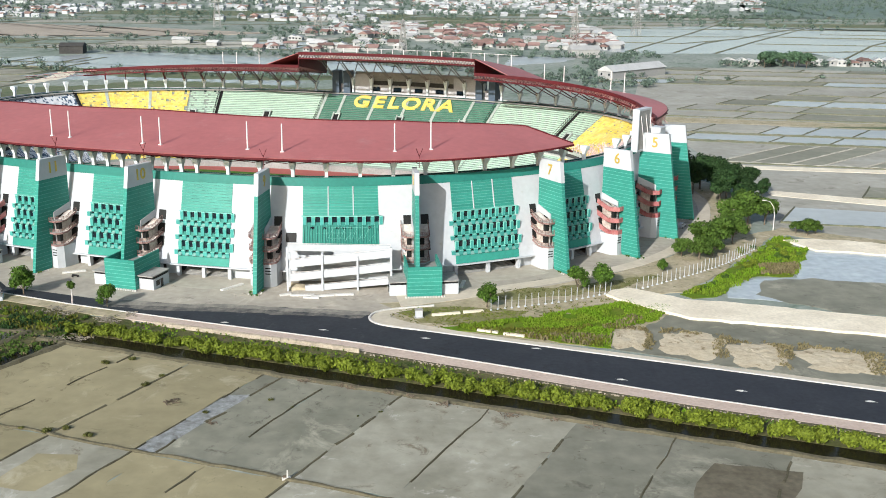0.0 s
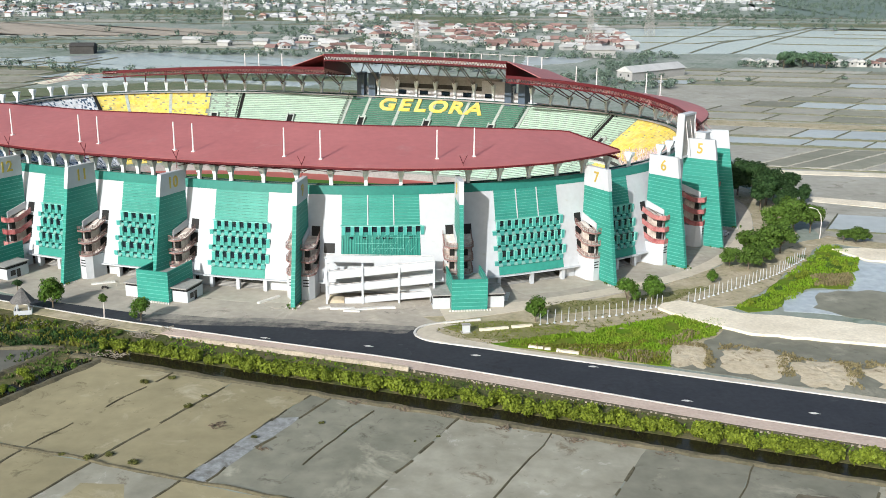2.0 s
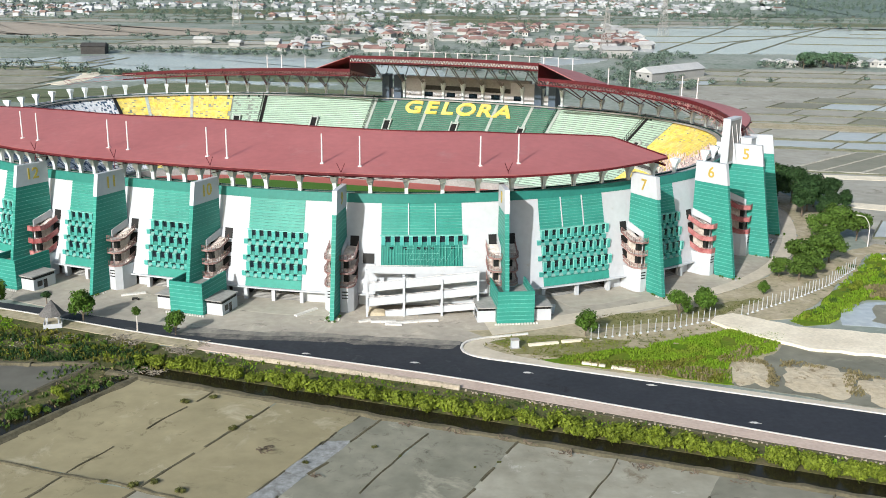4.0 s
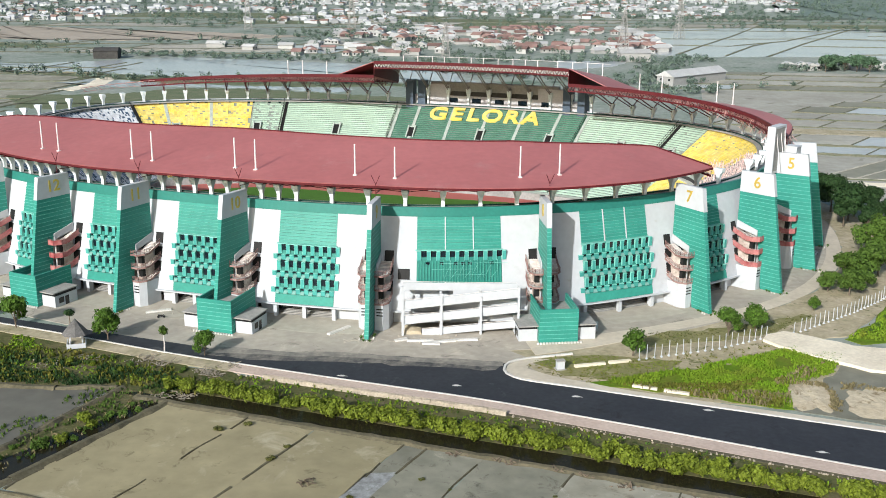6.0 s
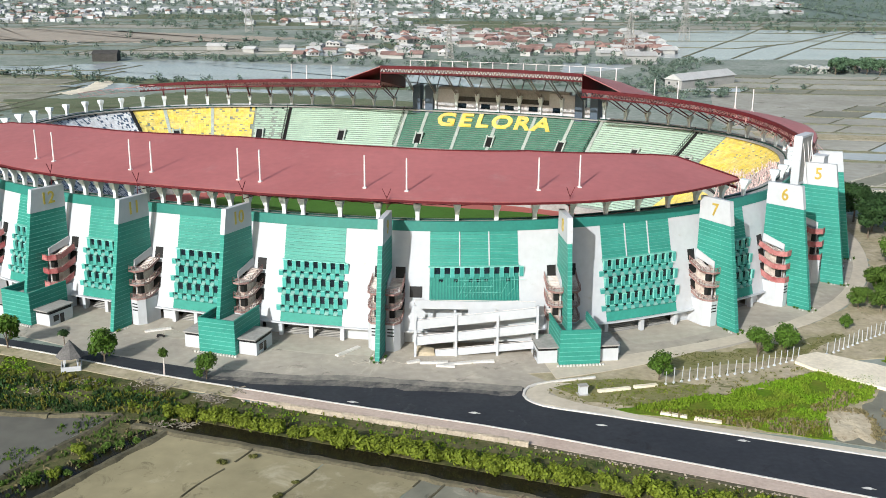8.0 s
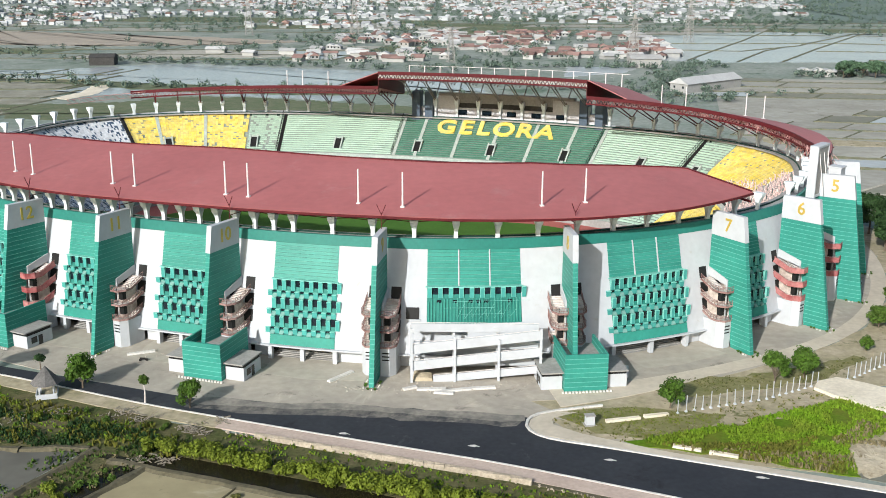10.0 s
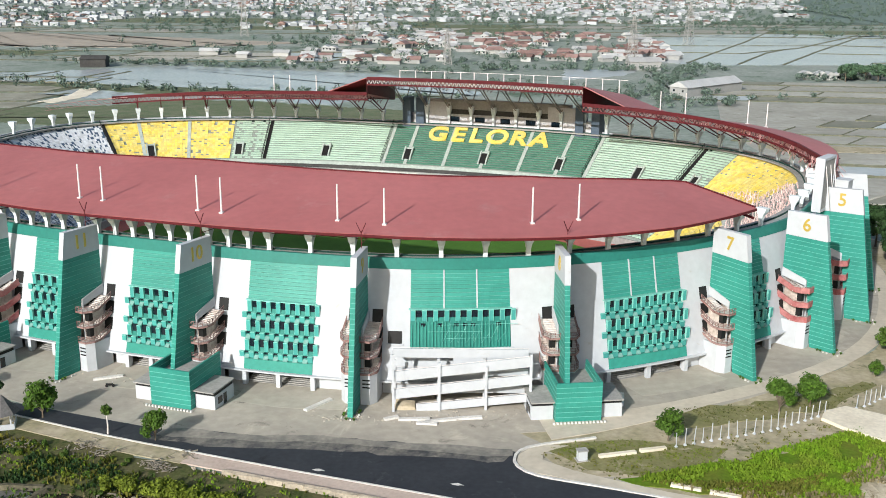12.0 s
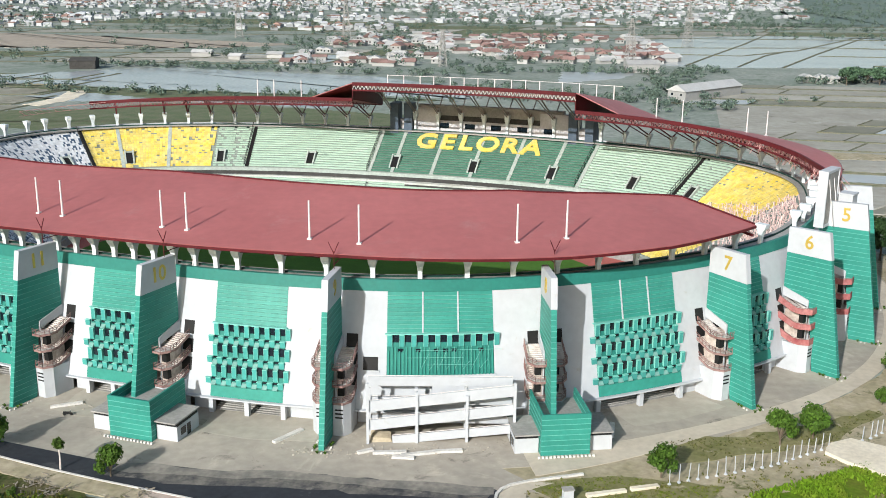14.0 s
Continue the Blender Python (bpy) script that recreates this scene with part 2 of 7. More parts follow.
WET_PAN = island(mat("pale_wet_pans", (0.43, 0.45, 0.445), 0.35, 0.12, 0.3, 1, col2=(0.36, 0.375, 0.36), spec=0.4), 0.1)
BUND_PALE = mat("pale_dry_bund", (0.44, 0.42, 0.36), 0.9, 0.25, 2, 7)

# ---- building helpers ----


class Shape:
    """Collects faces for one mesh."""

    def __init__(self):
        self.v, self.f, self.k, self.slots = [], [], 0, {}

    def add(self, verts, faces):
        n = len(self.v)
        self.v += [tuple(p) for p in verts]
        if self.k:
            self.slots.update({len(self.f) + i: self.k for i in range(len(faces))})
        self.f += [tuple(i + n for i in f) for f in faces]
        return self

    def box(self, x0, x1, y0, y1, z0, z1, m=None):
        c = [Vector((x, y, z)) for z in (z0, z1) for y in (y0, y1) for x in (x0, x1)]
        if m:
            c = [m @ p for p in c]
        return self.add(c, [(0, 2, 3, 1), (4, 5, 7, 6), (0, 1, 5, 4), (2, 6, 7, 3), (0, 4, 6, 2), (1, 3, 7, 5)])

    def hexa(self, low, high):
        """A solid between two quads, each counter-clockwise from above."""
        return self.add(list(low) + list(high), [(3, 2, 1, 0), (4, 5, 6, 7), (0, 1, 5, 4), (1, 2, 6, 5), (2, 3, 7, 6), (3, 0, 4, 7)])

    def bar(self, a, b, w, h=None):
        """A square bar from a to b."""
        a, b = Vector(a), Vector(b)
        d = (b - a).normalized()
        s = d.cross(Vector((0, 0, 1)))
        s = s.normalized() if s.length > 1e-4 else Vector((1, 0, 0))
        u = s.cross(d)
        h = h or w
        q = [s * i * w / 2 + u * j * h / 2 for i, j in ((-1, -1), (1, -1), (1, 1), (-1, 1))]
        return self.hexa([a + p for p in q], [b + p for p in q])

    def tube(self, pts, radii, n=8, cap=True):
        pts = [Vector(p) for p in pts]
        base = len(self.v)
        for i, (p, r) in enumerate(zip(pts, radii)):
            d = (pts[min(i + 1, len(pts) - 1)] - pts[max(i - 1, 0)]).normalized()
            s = d.cross(Vector((0.3, 1, 0.2))).normalized()
            u = d.cross(s)
            self.v += [tuple(p + (s * math.cos(k * math.tau / n) + u * math.sin(k * math.tau / n)) * r) for k in range(n)]
        for i in range(len(pts) - 1):
            for k in range(n):
                a, b = base + i * n + k, base + i * n + (k + 1) % n
                self.f.append((a, b, b + n, a + n))
        if cap:
            self.f.append(tuple(base + k for k in reversed(range(n))))
            self.f.append(tuple(base + (len(pts) - 1) * n + k for k in range(n)))
        return self

    def poly(self, pts, z0, z1):
        """A flat slab over an outline (counter-clockwise)."""
        n = len(pts)
        low, high = [(x, y, z0) for x, y in pts], [(x, y, z1) for x, y in pts]
        return self.add(low + high, [tuple(range(n, 2 * n)), tuple(reversed(range(n)))] + [(i, (i + 1) % n, n + (i + 1) % n, n + i) for i in range(n)])

    def mesh(self, name, *mats, smooth=False):
        me = bpy.data.meshes.new(name)
        me.from_pydata(self.v, [], self.f)
        for m in mats:
            me.materials.append(m)
        for i, k in self.slots.items():
            me.polygons[i].material_index = k
        if smooth:
            me.shade_smooth()
        me.update()
        return me


def part(name, shape, material, parent=None, label="", m=None):
    """One mesh object under a thing or a part. shape: a Shape or a finished mesh."""
    me = shape.mesh(name, *(material if isinstance(material, tuple) else (material,))) if isinstance(shape, Shape) else shape
    ob = new(name, me)
    ob.parent = parent
    if m is not None:
        ob.matrix_basis = m
    return tagged(ob, label)


def empty(name, m, label, category, group="", kind=""):
    ob = new(name)
    ob.empty_display_size = 0.5
    ob.matrix_basis = m
    return tagged(ob, label, category, group, kind)


def setting(name, shape, material, label, category, kind="structure"):
    return tagged(part(name, shape, material), label, category, "", kind)


# ---- the plan of the oval: two half superellipses on one long axis ----
CX, CY, HALF_LONG, HALF_NEAR, HALF_FAR, OVAL_TURN, OVAL_POWER = -67.9, 368.2, 128.4, 110.0, 69.1, radians(-11.26), 2.296

SWELL_S = (-110, -80, -52, -28, -8, 8, 24, 44, 62, 80, 94, 110, 126, 140, 170)
SWELL = (0, -0.6, -1.3, -2.5, -2.4, -1.2, -0.5, 0.4, 0.0, -1.0, -2.0, -2.1, -0.8, 0, 0)


def oval_points(m=4000):
    th = np.linspace(-np.pi / 2, 1.5 * np.pi, m, endpoint=False) + 0.0004
    c, s = np.cos(th), np.sin(th)
    x = HALF_LONG * np.sign(c) * np.abs(c) ** (2 / OVAL_POWER)
    y = np.where(s > 0, HALF_FAR, HALF_NEAR) * np.sign(s) * np.abs(s) ** (2 / OVAL_POWER)
    p = np.c_[CX + x * np.cos(OVAL_TURN) - y * np.sin(OVAL_TURN), CY + x * np.sin(OVAL_TURN) + y * np.cos(OVAL_TURN)]
    step = np.linalg.norm(np.roll(p, -1, 0) - p, axis=1)
    run = np.r_[0, np.cumsum(step)]
    # the near side swells between the gates and draws in beside them
    s = np.where(run[:-1] > run[-1] / 2, run[:-1] - run[-1], run[:-1])
    out = np.interp(s, SWELL_S, SWELL)
    soft = np.hanning(81)
    out = np.convolve(np.r_[out[-40:], out, out[:40]], soft / soft.sum(), "valid")
    t = np.roll(p, -15, 0) - np.roll(p, 15, 0)
    t /= np.linalg.norm(t, axis=1)[:, None]
    return p + np.c_[t[:, 1], -t[:, 0]] * out[:, None], run


OVAL, OVAL_S = oval_points()
AROUND = float(OVAL_S[-1])
_OX, _OY = np.r_[OVAL[:, 0], OVAL[0, 0]], np.r_[OVAL[:, 1], OVAL[0, 1]]


def on_oval(s):
    return Vector((float(np.interp(s % AROUND, OVAL_S, _OX)), float(np.interp(s % AROUND, OVAL_S, _OY)), 0))


def ring(s, d=0.0, z=0.0):
    """The point s metres along the oval (from its near middle, to the right), d metres outside it, z up."""
    t = (on_oval(s + 2.5) - on_oval(s - 2.5)).normalized()
    p = on_oval(s) + Vector((t.y, -t.x, 0)) * d
    p.z = z
    return p


def ring_frame(s, d=0.0, z=0.0):
    """x along the oval, y outwards, z up."""
    t = (on_oval(s + 2.5) - on_oval(s - 2.5)).normalized()
    n = Vector((t.y, -t.x, 0))
    m = Matrix(((-t.x, n.x, 0, 0), (-t.y, n.y, 0, 0), (0, 0, 1, 0), (0, 0, 0, 1)))
    return Matrix.Translation(ring(s, d, z)) @ m


def strip(shape, s0, s1, section, step=3.0):
    """Sweeps a closed section of (d, z) points along the oval from s0 to s1."""
    n = max(1, round((s1 - s0) / step))
    k = len(section)
    base = len(shape.v)
    for i in range(n + 1):
        s = s0 + (s1 - s0) * i / n
        shape.v += [tuple(ring(s, d, z)) for d, z in section]
    for i in range(n):
        for j in range(k):
            a, b = base + i * k + j, base + i * k + (j + 1) % k
            shape.f.append((a, b, b + k, a + k))
    shape.f.append(tuple(base + j for j in reversed(range(k))))
    shape.f.append(tuple(base + n * k + j for j in range(k)))
    if shape.k:
        shape.slots.update({i: shape.k for i in range(len(shape.f) - n * k - 2, len(shape.f))})
    return shape


WALL_TOP, WALL_FOOT = 27.0, 3.3


def lean(z):
    """How far the raking outer wall stands out at height z."""
    return 0.5 + (WALL_TOP - z) * 0.255


def slab(s0, s1, z0, z1, out0, out1, step=3.0, shape=None):
    """A piece lying on the raking wall, from out0 to out1 metres before its face."""
    return strip(shape or Shape(), s0, s1, [(lean(z0) + out0, z0), (lean(z0) + out1, z0), (lean(z1) + out1, z1), (lean(z1) + out0, z1)], step)

# ---- ground, road, canal ----
# (u, v): along the main road and across it, v growing away from the eye
RU, RN = Vector((0.959, -0.284, 0)), Vector((0.284, 0.959, 0))


def uv(u, v, z=0.0):
    p = RU * u + RN * v
    return Vector((p.x, p.y, z))


def uv_poly(pts):
    return [tuple(uv(u, v))[:2] for u, v in pts]


def sheet(name, pts, z, material, label, category, thick=0.3):
    a = sum(x0 * y1 - x1 * y0 for (x0, y0), (x1, y1) in zip(pts, pts[1:] + pts[:1]))
    return setting(name, Shape().poly(pts if a > 0 else pts[::-1], z - thick, z), material, label, category)


def rough_sheet(name, pts, z, material, label, category, amp=0.8, seed=1, thick=0.3):
    """A sheet with an uneven outline."""
    rnd = random.Random(seed)
    out = []
    for (x0, y0), (x1, y1) in zip(pts, pts[1:] + pts[:1]):
        n = max(1, int(math.hypot(x1 - x0, y1 - y0) / 3))
        for i in range(n):
            out.append((x0 + (x1 - x0) * i / n + rnd.uniform(-amp, amp), y0 + (y1 - y0) * i / n + rnd.uniform(-amp, amp)))
    return sheet(name, out, z, material, label, category, thick)


setting("ground", Shape().poly([(-4200, -300), (4200, -300), (4200, 4600), (-4200, 4600)], -2, 0), GROUND, "flat scrubby coastal ground", "ground")

# plaza round the stadium, out to the ring road
plaza = [tuple(ring(s, d))[:2] for s, d in [(s, 21 + 3 * math.sin(s * 0.02) ** 2) for s in range(62, 640, 6)]]
west = [tuple(ring(s, 24))[:2] for s in range(640, int(AROUND) - 60, 6)]
sheet("pavement", plaza + west + [tuple(uv(-215, 200))[:2], tuple(uv(-150, 193))[:2], tuple(uv(-112, 193))[:2], tuple(uv(-90, 197))[:2], tuple(uv(-60, 203))[:2]],
      0.10, PLAZA, "worn grey concrete forecourt with dusty stains", "pavement")

sheet("pavement", [tuple(ring(s, 18.3))[:2] for s in range(66, 330, 6)] + [tuple(ring(s, 22.4 + max(0, 96 - s) * 0.16))[:2] for s in range(324, 62, -6)], 0.13, PATHC, "pale concrete ring path round the stadium", "pavement")
rough_sheet("bare_ground", [tuple(ring(s, 22.5))[:2] for s in range(72, 300, 8)] + [tuple(ring(s, 36))[:2] for s in range(296, 96, -8)] + [(30, 240), (10, 230)], 0.05, DUST, "dusty bare ground with thin weeds", "ground", 0.6, 14)
sheet("bare_ground", [(-48, 238), (-30, 224), (-8, 214), (40, 206), (48, 236), (44, 250), (8, 242)], 0.035, DUST, "dusty ground inside the junction", "ground", 0.2)
# paler aprons before the bays
for k, (s0, s1, d0, d1) in enumerate(((86, 106, 4, 14.0), (12, 33, 4, 14.6), (-18, -4, 4, 15.4), (-43, -28, 4, 15.2), (-69, -53, 4, 15.2))):
    rough_sheet("pavement", [tuple(ring(s, d))[:2] for s, d in ((s0, d0), (s1, d0), (s1 + 1, d1), ((s0 + s1) / 2, d1 + 0.8), (s0 + 1, d1))], 0.125, APRON, "pale concrete apron before the entrance bay", "pavement", 0.3, 60 + k)
# the road with its flared mouth at the forecourt
EDGE_U, EDGE_V = (-330, -194, -156, -121, -85, -47, -13, 20, 420), (194, 192.3, 190.2, 190.4, 191.2, 189.2, 187.1, 186.6, 186)


def edge(u):
    """The near edge of the asphalt, across the road."""
    return float(np.interp(u, EDGE_U, EDGE_V))


EDGE = [(u, edge(u)) for u in range(-330, 421, 10)]
road = uv_poly(EDGE + [(420, 203), (-72, 203), (-81, 203.1), (-84, 204), (-86.3, 206.3), (-87, 209.2), (-87.2, 210.4), (-94, 208.6), (-101.6, 207.4), (-109, 206), (-122, 202.6), (-136, 198.7), (-150, 196), (-330, 195.6)])
sheet("road", road, 0.16, ASPHALT, "freshly laid dark asphalt road with a junction", "road")
FAR_SIDE = [(-87.4, 210.4), (-94, 208.6), (-101.6, 207.4), (-109, 206), (-122, 202.6), (-136, 198.7), (-150, 196)]
rough_sheet("road", uv_poly([(u, v + 0.5) for u, v in FAR_SIDE] + [(u, v - 4.6) for u, v in FAR_SIDE[::-1]]), 0.166, DUSTY, "dusty margin of the asphalt at the forecourt", "road", 0.8, 65)
rough_sheet("road", uv_poly([(u, v + 0.9) for u, v in FAR_SIDE] + [(u, v - 1.9) for u, v in FAR_SIDE[::-1]]), 0.172, DUSTIER, "pale dust over the edge of the asphalt", "road", 0.7, 66)
sheet("sidewalk", uv_poly([(u, v - 4.2) for u, v in EDGE if u >= -140] + [(u, v - 0.4) for u, v in EDGE if u >= -140][::-1]), 0.24, BRICKP, "pinkish paved footway along the road", "pavement")
sheet("sidewalk", uv_poly([(u, v - 4.4) for u, v in EDGE if u <= -140] + [(u, v - 0.4) for u, v in EDGE if u <= -140][::-1]), 0.22, DUST, "sandy footway along the road", "pavement")
kerb = Shape()
for (u0, v0), (u1, v1) in zip(EDGE, EDGE[1:]):
    kerb.bar(uv(u0, v0 - 0.2, 0.17), uv(u1, v1 - 0.2, 0.17), 0.4, 0.36)
for u0, u1, v0 in ((-71, 420, 203.0),):
    m = Matrix(((RU.x, RN.x, 0, 0), (RU.y, RN.y, 0, 0), (0, 0, 1, 0), (0, 0, 0, 1)))
    kerb.box(u0, u1, v0, v0 + 0.45, 0, 0.36, m)
arc = [(-71, 203.2), (-78.6, 203.0), (-81.4, 203.2), (-83.6, 203.9), (-85.3, 205.1), (-86.4, 206.8), (-86.8, 209.0), (-86.5, 211.0), (-85.5, 212.8), (-82.8, 215.3), (-79, 218), (-75, 220.8)]
for (u0, v0), (u1, v1) in zip(arc, arc[1:]):
    kerb.bar(uv(u0, v0, 0.2), uv(u1, v1, 0.2), 0.5, 0.4)
setting("kerb", kerb, KERB, "whitewashed concrete kerb of the road", "kerb")
sheet("verge", uv_poly([(-70, 203.6), (420, 203.6), (420, 205.3), (-60, 205.4), (-68, 206.2), (-76, 207.2), (-82, 209.2), (-82.5, 212), (-79, 216), (-82.6, 215), (-85.2, 212.5), (-86.4, 209.5), (-86, 206.8), (-83.4, 204.2)]), 0.2, PATHC, "pale dusty verge behind the kerb", "pavement")

rough_sheet("grass_patch", uv_poly([(-82, 213), (-80, 216.5), (-70, 222), (-52, 225), (-56, 214), (-64, 209), (-74, 208.5)]), 0.15, DRYGRASS, "patchy grass inside the junction kerb", "grass", 0.4, 43)
rough_sheet("grass_patch", [(6, 238.5), (24, 243.5), (40, 251), (52, 262), (48, 263), (27, 252), (9, 247.5), (1, 243)], 0.12, DRYGRASS, "olive weeds along the fence", "grass", 1.0, 44)
# rubble-built bank, canal water, bunds
rnd = random.Random(3)
stones = Shape()
for i in range(420):
    u = rnd.uniform(-138, 130)
    p = uv(u, edge(u) - 5.3 + rnd.gauss(0, 0.3), 0.15)
    r = rnd.uniform(0.1, 0.34)
    a = rnd.uniform(0, math.tau)
    q = [(p.x + r * math.cos(a + k * 1.57) * rnd.uniform(0.7, 1.2), p.y + r * math.sin(a + k * 1.57) * rnd.uniform(0.7, 1.2)) for k in range(4)]
    stones.hexa([(x, y, 0) for x, y in q], [((x * 0.8 + p.x * 0.2), (y * 0.8 + p.y * 0.2), rnd.uniform(0.22, 0.42)) for x, y in q])
setting("rubble_edge", stones, STONE, "loose pale rubble along the footway edge", "stones", "stuff")
wall = Shape()
for i in range(27):
    u = -131 + i * 1.9
    e = edge(u) - 185.9
    wall.hexa([uv(u, 180.2 + e, 0), uv(u + 1.9, 180.2 + e, 0), uv(u + 1.9, 181.1 + e, 0), uv(u, 181.1 + e, 0)], [uv(u, 180.5 + e + rnd.uniform(-.1, .1), 0.9 + rnd.uniform(-.2, .15)), uv(u + 1.88, 180.5 + e, 0.9 + rnd.uniform(-.2, .15)), uv(u + 1.88, 181.1 + e, 1.0), uv(u, 181.1 + e, 1.0)])
setting("retaining_wall", wall, STONE, "low cream stone retaining wall beside the footway", "wall")
sheet("canal_water", uv_poly([(-158, 169.0), (420, 169.0), (420, 174.2), (-150, 174.6)]), 0.06, CANAL, "murky dark canal water", "water")
sheet("canal_water", [(-84, 202.6), (-89.5, 203.0), (-93, 195.5), (-97, 186.8), (-101.5, 178.8), (-106, 170), (-112, 158), (-119, 163), (-110, 176.5), (-106, 183.2), (-101.2, 189.5), (-97.2, 196), (-93, 203.5), (-87.5, 206.6)], 0.055, CANAL, "murky dark side canal", "water")
sheet("dirt_strip", uv_poly([(u, v - 5.2) for u, v in EDGE if u >= -130] + [(u, v - 4.1) for u, v in EDGE if u >= -130][::-1]), 0.19, BUND, "dark earth strip beside the footway", "dirt")
sheet("canal_bank", uv_poly([(-140, 174.3), (420, 174.0)] + [(u, v - 5.1) for u, v in EDGE if u >= -140][::-1]), 0.12, WEED, "overgrown canal bank", "bank")

bunds = Shape()


def bund(a, b, w=1.2, h=0.5, own=False):
    """An uneven earth ridge between two ground points; own: as an object of its own."""
    global bunds
    kept = bunds
    if own:
        bunds = Shape()
    a, b = Vector((*a, 0)), Vector((*b, 0))
    n = max(1, int((b - a).length / 2.5))
    side = (b - a).normalized().cross(Vector((0, 0, 1)))
    base = len(bunds.v)
    for i in range(n + 1):
        p = a + (b - a) * i / n + side * (rnd.uniform(-0.18, 0.18) * min(w, 2) + (0.7 * noise.noise(Vector((a.x + i * 0.35, a.y, 1))) if own and w < 0.8 else 0))
        ww, hh = w * rnd.uniform(0.75, 1.25), h * rnd.uniform(0.7, 1.3)
        for o, z in ((-ww, -0.05), (-ww * 0.4, hh), (ww * 0.4, hh * 0.9), (ww, -0.05)):
            bunds.v.append((p.x + side.x * o, p.y + side.y * o, z))
    for i in range(n):
        if own and h < 0.3 and noise.noise(Vector((i * 0.42, a.x, a.y))) > 0.12:
            continue
        for j in range(3):
            q = base + i * 4 + j
            bunds.f.append((q, q + 4, q + 5, q + 1))
    if own:
        setting("bund", bunds, BUND, "thin dark earth bund between two ponds", "bund")
        bunds = kept


def pond(pts, z, material, label="drained mud fishpond"):
    rough_sheet("pond", pts, z, material, label, "pond", 0.25, len(pts) + int(abs(pts[0][0])))


# near salt ponds between canal and eye: long bunds from a cross bund up to the canal
cross = [(-160, 131.5), (-127, 130.6), (-101, 130.8), (-69, 129.8), (-51, 130.8), (-20, 130), (30, 129), (90, 128), (160, 128)]
lower = [uv(u, v) for u, v in cross]
foot = [-148, -129.6, -115.7, -98.3, -94.2, -83.5, -67.9, -50, -33, -15, 5, 25, 47, 71, 97, 125]
mats = [MUD_A, MUD_A, MUD_A, SALT, MUD_B, MUD_B, MUD_C, MUD_C, MUD_B, MUD_B, MUD_C, MUD_B, MUD_A, MUD_B, MUD_C]
lows = [MUD_A, MUD_A, MUD_C, MUD_A, MUD_A, MUD_A, MUD_C, MUD_B, MUD_A, MUD_C, MUD_B, MUD_A, MUD_B, MUD_C, MUD_A]
for i, (u0, u1) in enumerate(zip(foot, foot[1:])):
    t0, t1 = u0 + 5, u1 + 5
    if mats[i] is SALT:
        pond(uv_poly([(u0, 131), (u1, 131), (u1 + 3.6, 158), (u0 + 3.0, 156)]), 0.058, SALT, "narrow salt pan with a broken pale crust")
        pond(uv_poly([(u0 + 3.0, 155.5), (u1 + 3.6, 157.5), (t1, 168.4), (t0, 168.4)]), 0.05, MUD_B)
    else:
        pond(uv_poly([(u0, 131), (u1, 131), (t1, 168.4), (t0, 168.4)]), 0.05 + 0.004 * (i % 3), mats[i], ["drained mud fishpond", "drying salt pan with a pale crust"][mats[i] is MUD_C])
    bund(uv(u0, 131)[:2], uv(t0, 168)[:2], 0.22 if i % 2 else 0.34, 0.24, True)
    w0, w1 = u0 - 4, u1 - 4
    pond(uv_poly([(w0, 94), (w1, 94), (u1, 130), (u0, 130)]), 0.05 + 0.004 * (i % 3), lows[i])
    if i != 4:
        bund(uv(w0, 94)[:2], uv(u0, 130)[:2], 0.3, 0.22, True)
rough_sheet("wet_patch", uv_poly([(-113.5, 112), (-112.5, 124), (-106, 126), (-103, 121), (-104, 113)]), 0.072, MUD_A, "olive mud in the middle of a pale pond", "mud", 0.4, 17)
bund(uv(-170, 130.6)[:2], uv(150, 130.0)[:2], 0.5, 0.35, True)
bund(uv(-150, 168.6)[:2], uv(420, 168.4)[:2], 1.1, 0.5, True)
rough_sheet("wet_patch", [(36.5, 142), (38, 148), (42.5, 154.2), (50, 154), (56.8, 152), (55, 147), (52.5, 143), (44, 141)], 0.075, mat("dark_wet_mud", (0.105, 0.09, 0.06), 0.6, 0.3, 2, 3, col2=(0.15, 0.13, 0.09)), "dark wet patch on the pond floor", "mud", 0.45, 15)
# left bank: side canal ridges and the pond beyond it
for a, b in (((-89, 202), (-105, 170.5)), ((-105, 170.5), (-112, 157)), ((-100, 208.5), (-110.3, 184)), ((-110.3, 184), (-120, 164)), ((-101, 208.4), (-113, 207.3)), ((-113, 207.3), (-150, 208))):
    bund(a, b, 1.1, 0.6, True)
pond([(-150, 207), (-102, 207.4), (-111, 184.5), (-121, 165), (-150, 160)], 0.05, MUD_D, "grey mud pond beside the side canal")
rough_sheet("grass_patch", [(-80, 213), (-84, 202.5), (-90, 202.5), (-106, 170), (-112, 156), (-120, 163), (-110, 185), (-100.5, 208), (-150, 207.5), (-150, 214), (-100, 216)], 0.052, WEED, "weedy banks of the side canal", "grass", 0.8, 16)
rough_sheet("grass_patch", uv_poly([(-330, 164), (-168, 167.5), (-147, 171), (-140, 175), (-136, 185.5), (-160, 186), (-194, 188), (-330, 189)]), 0.09, WEED, "mixed weedy ground by the road", "grass", 1.0, 5)

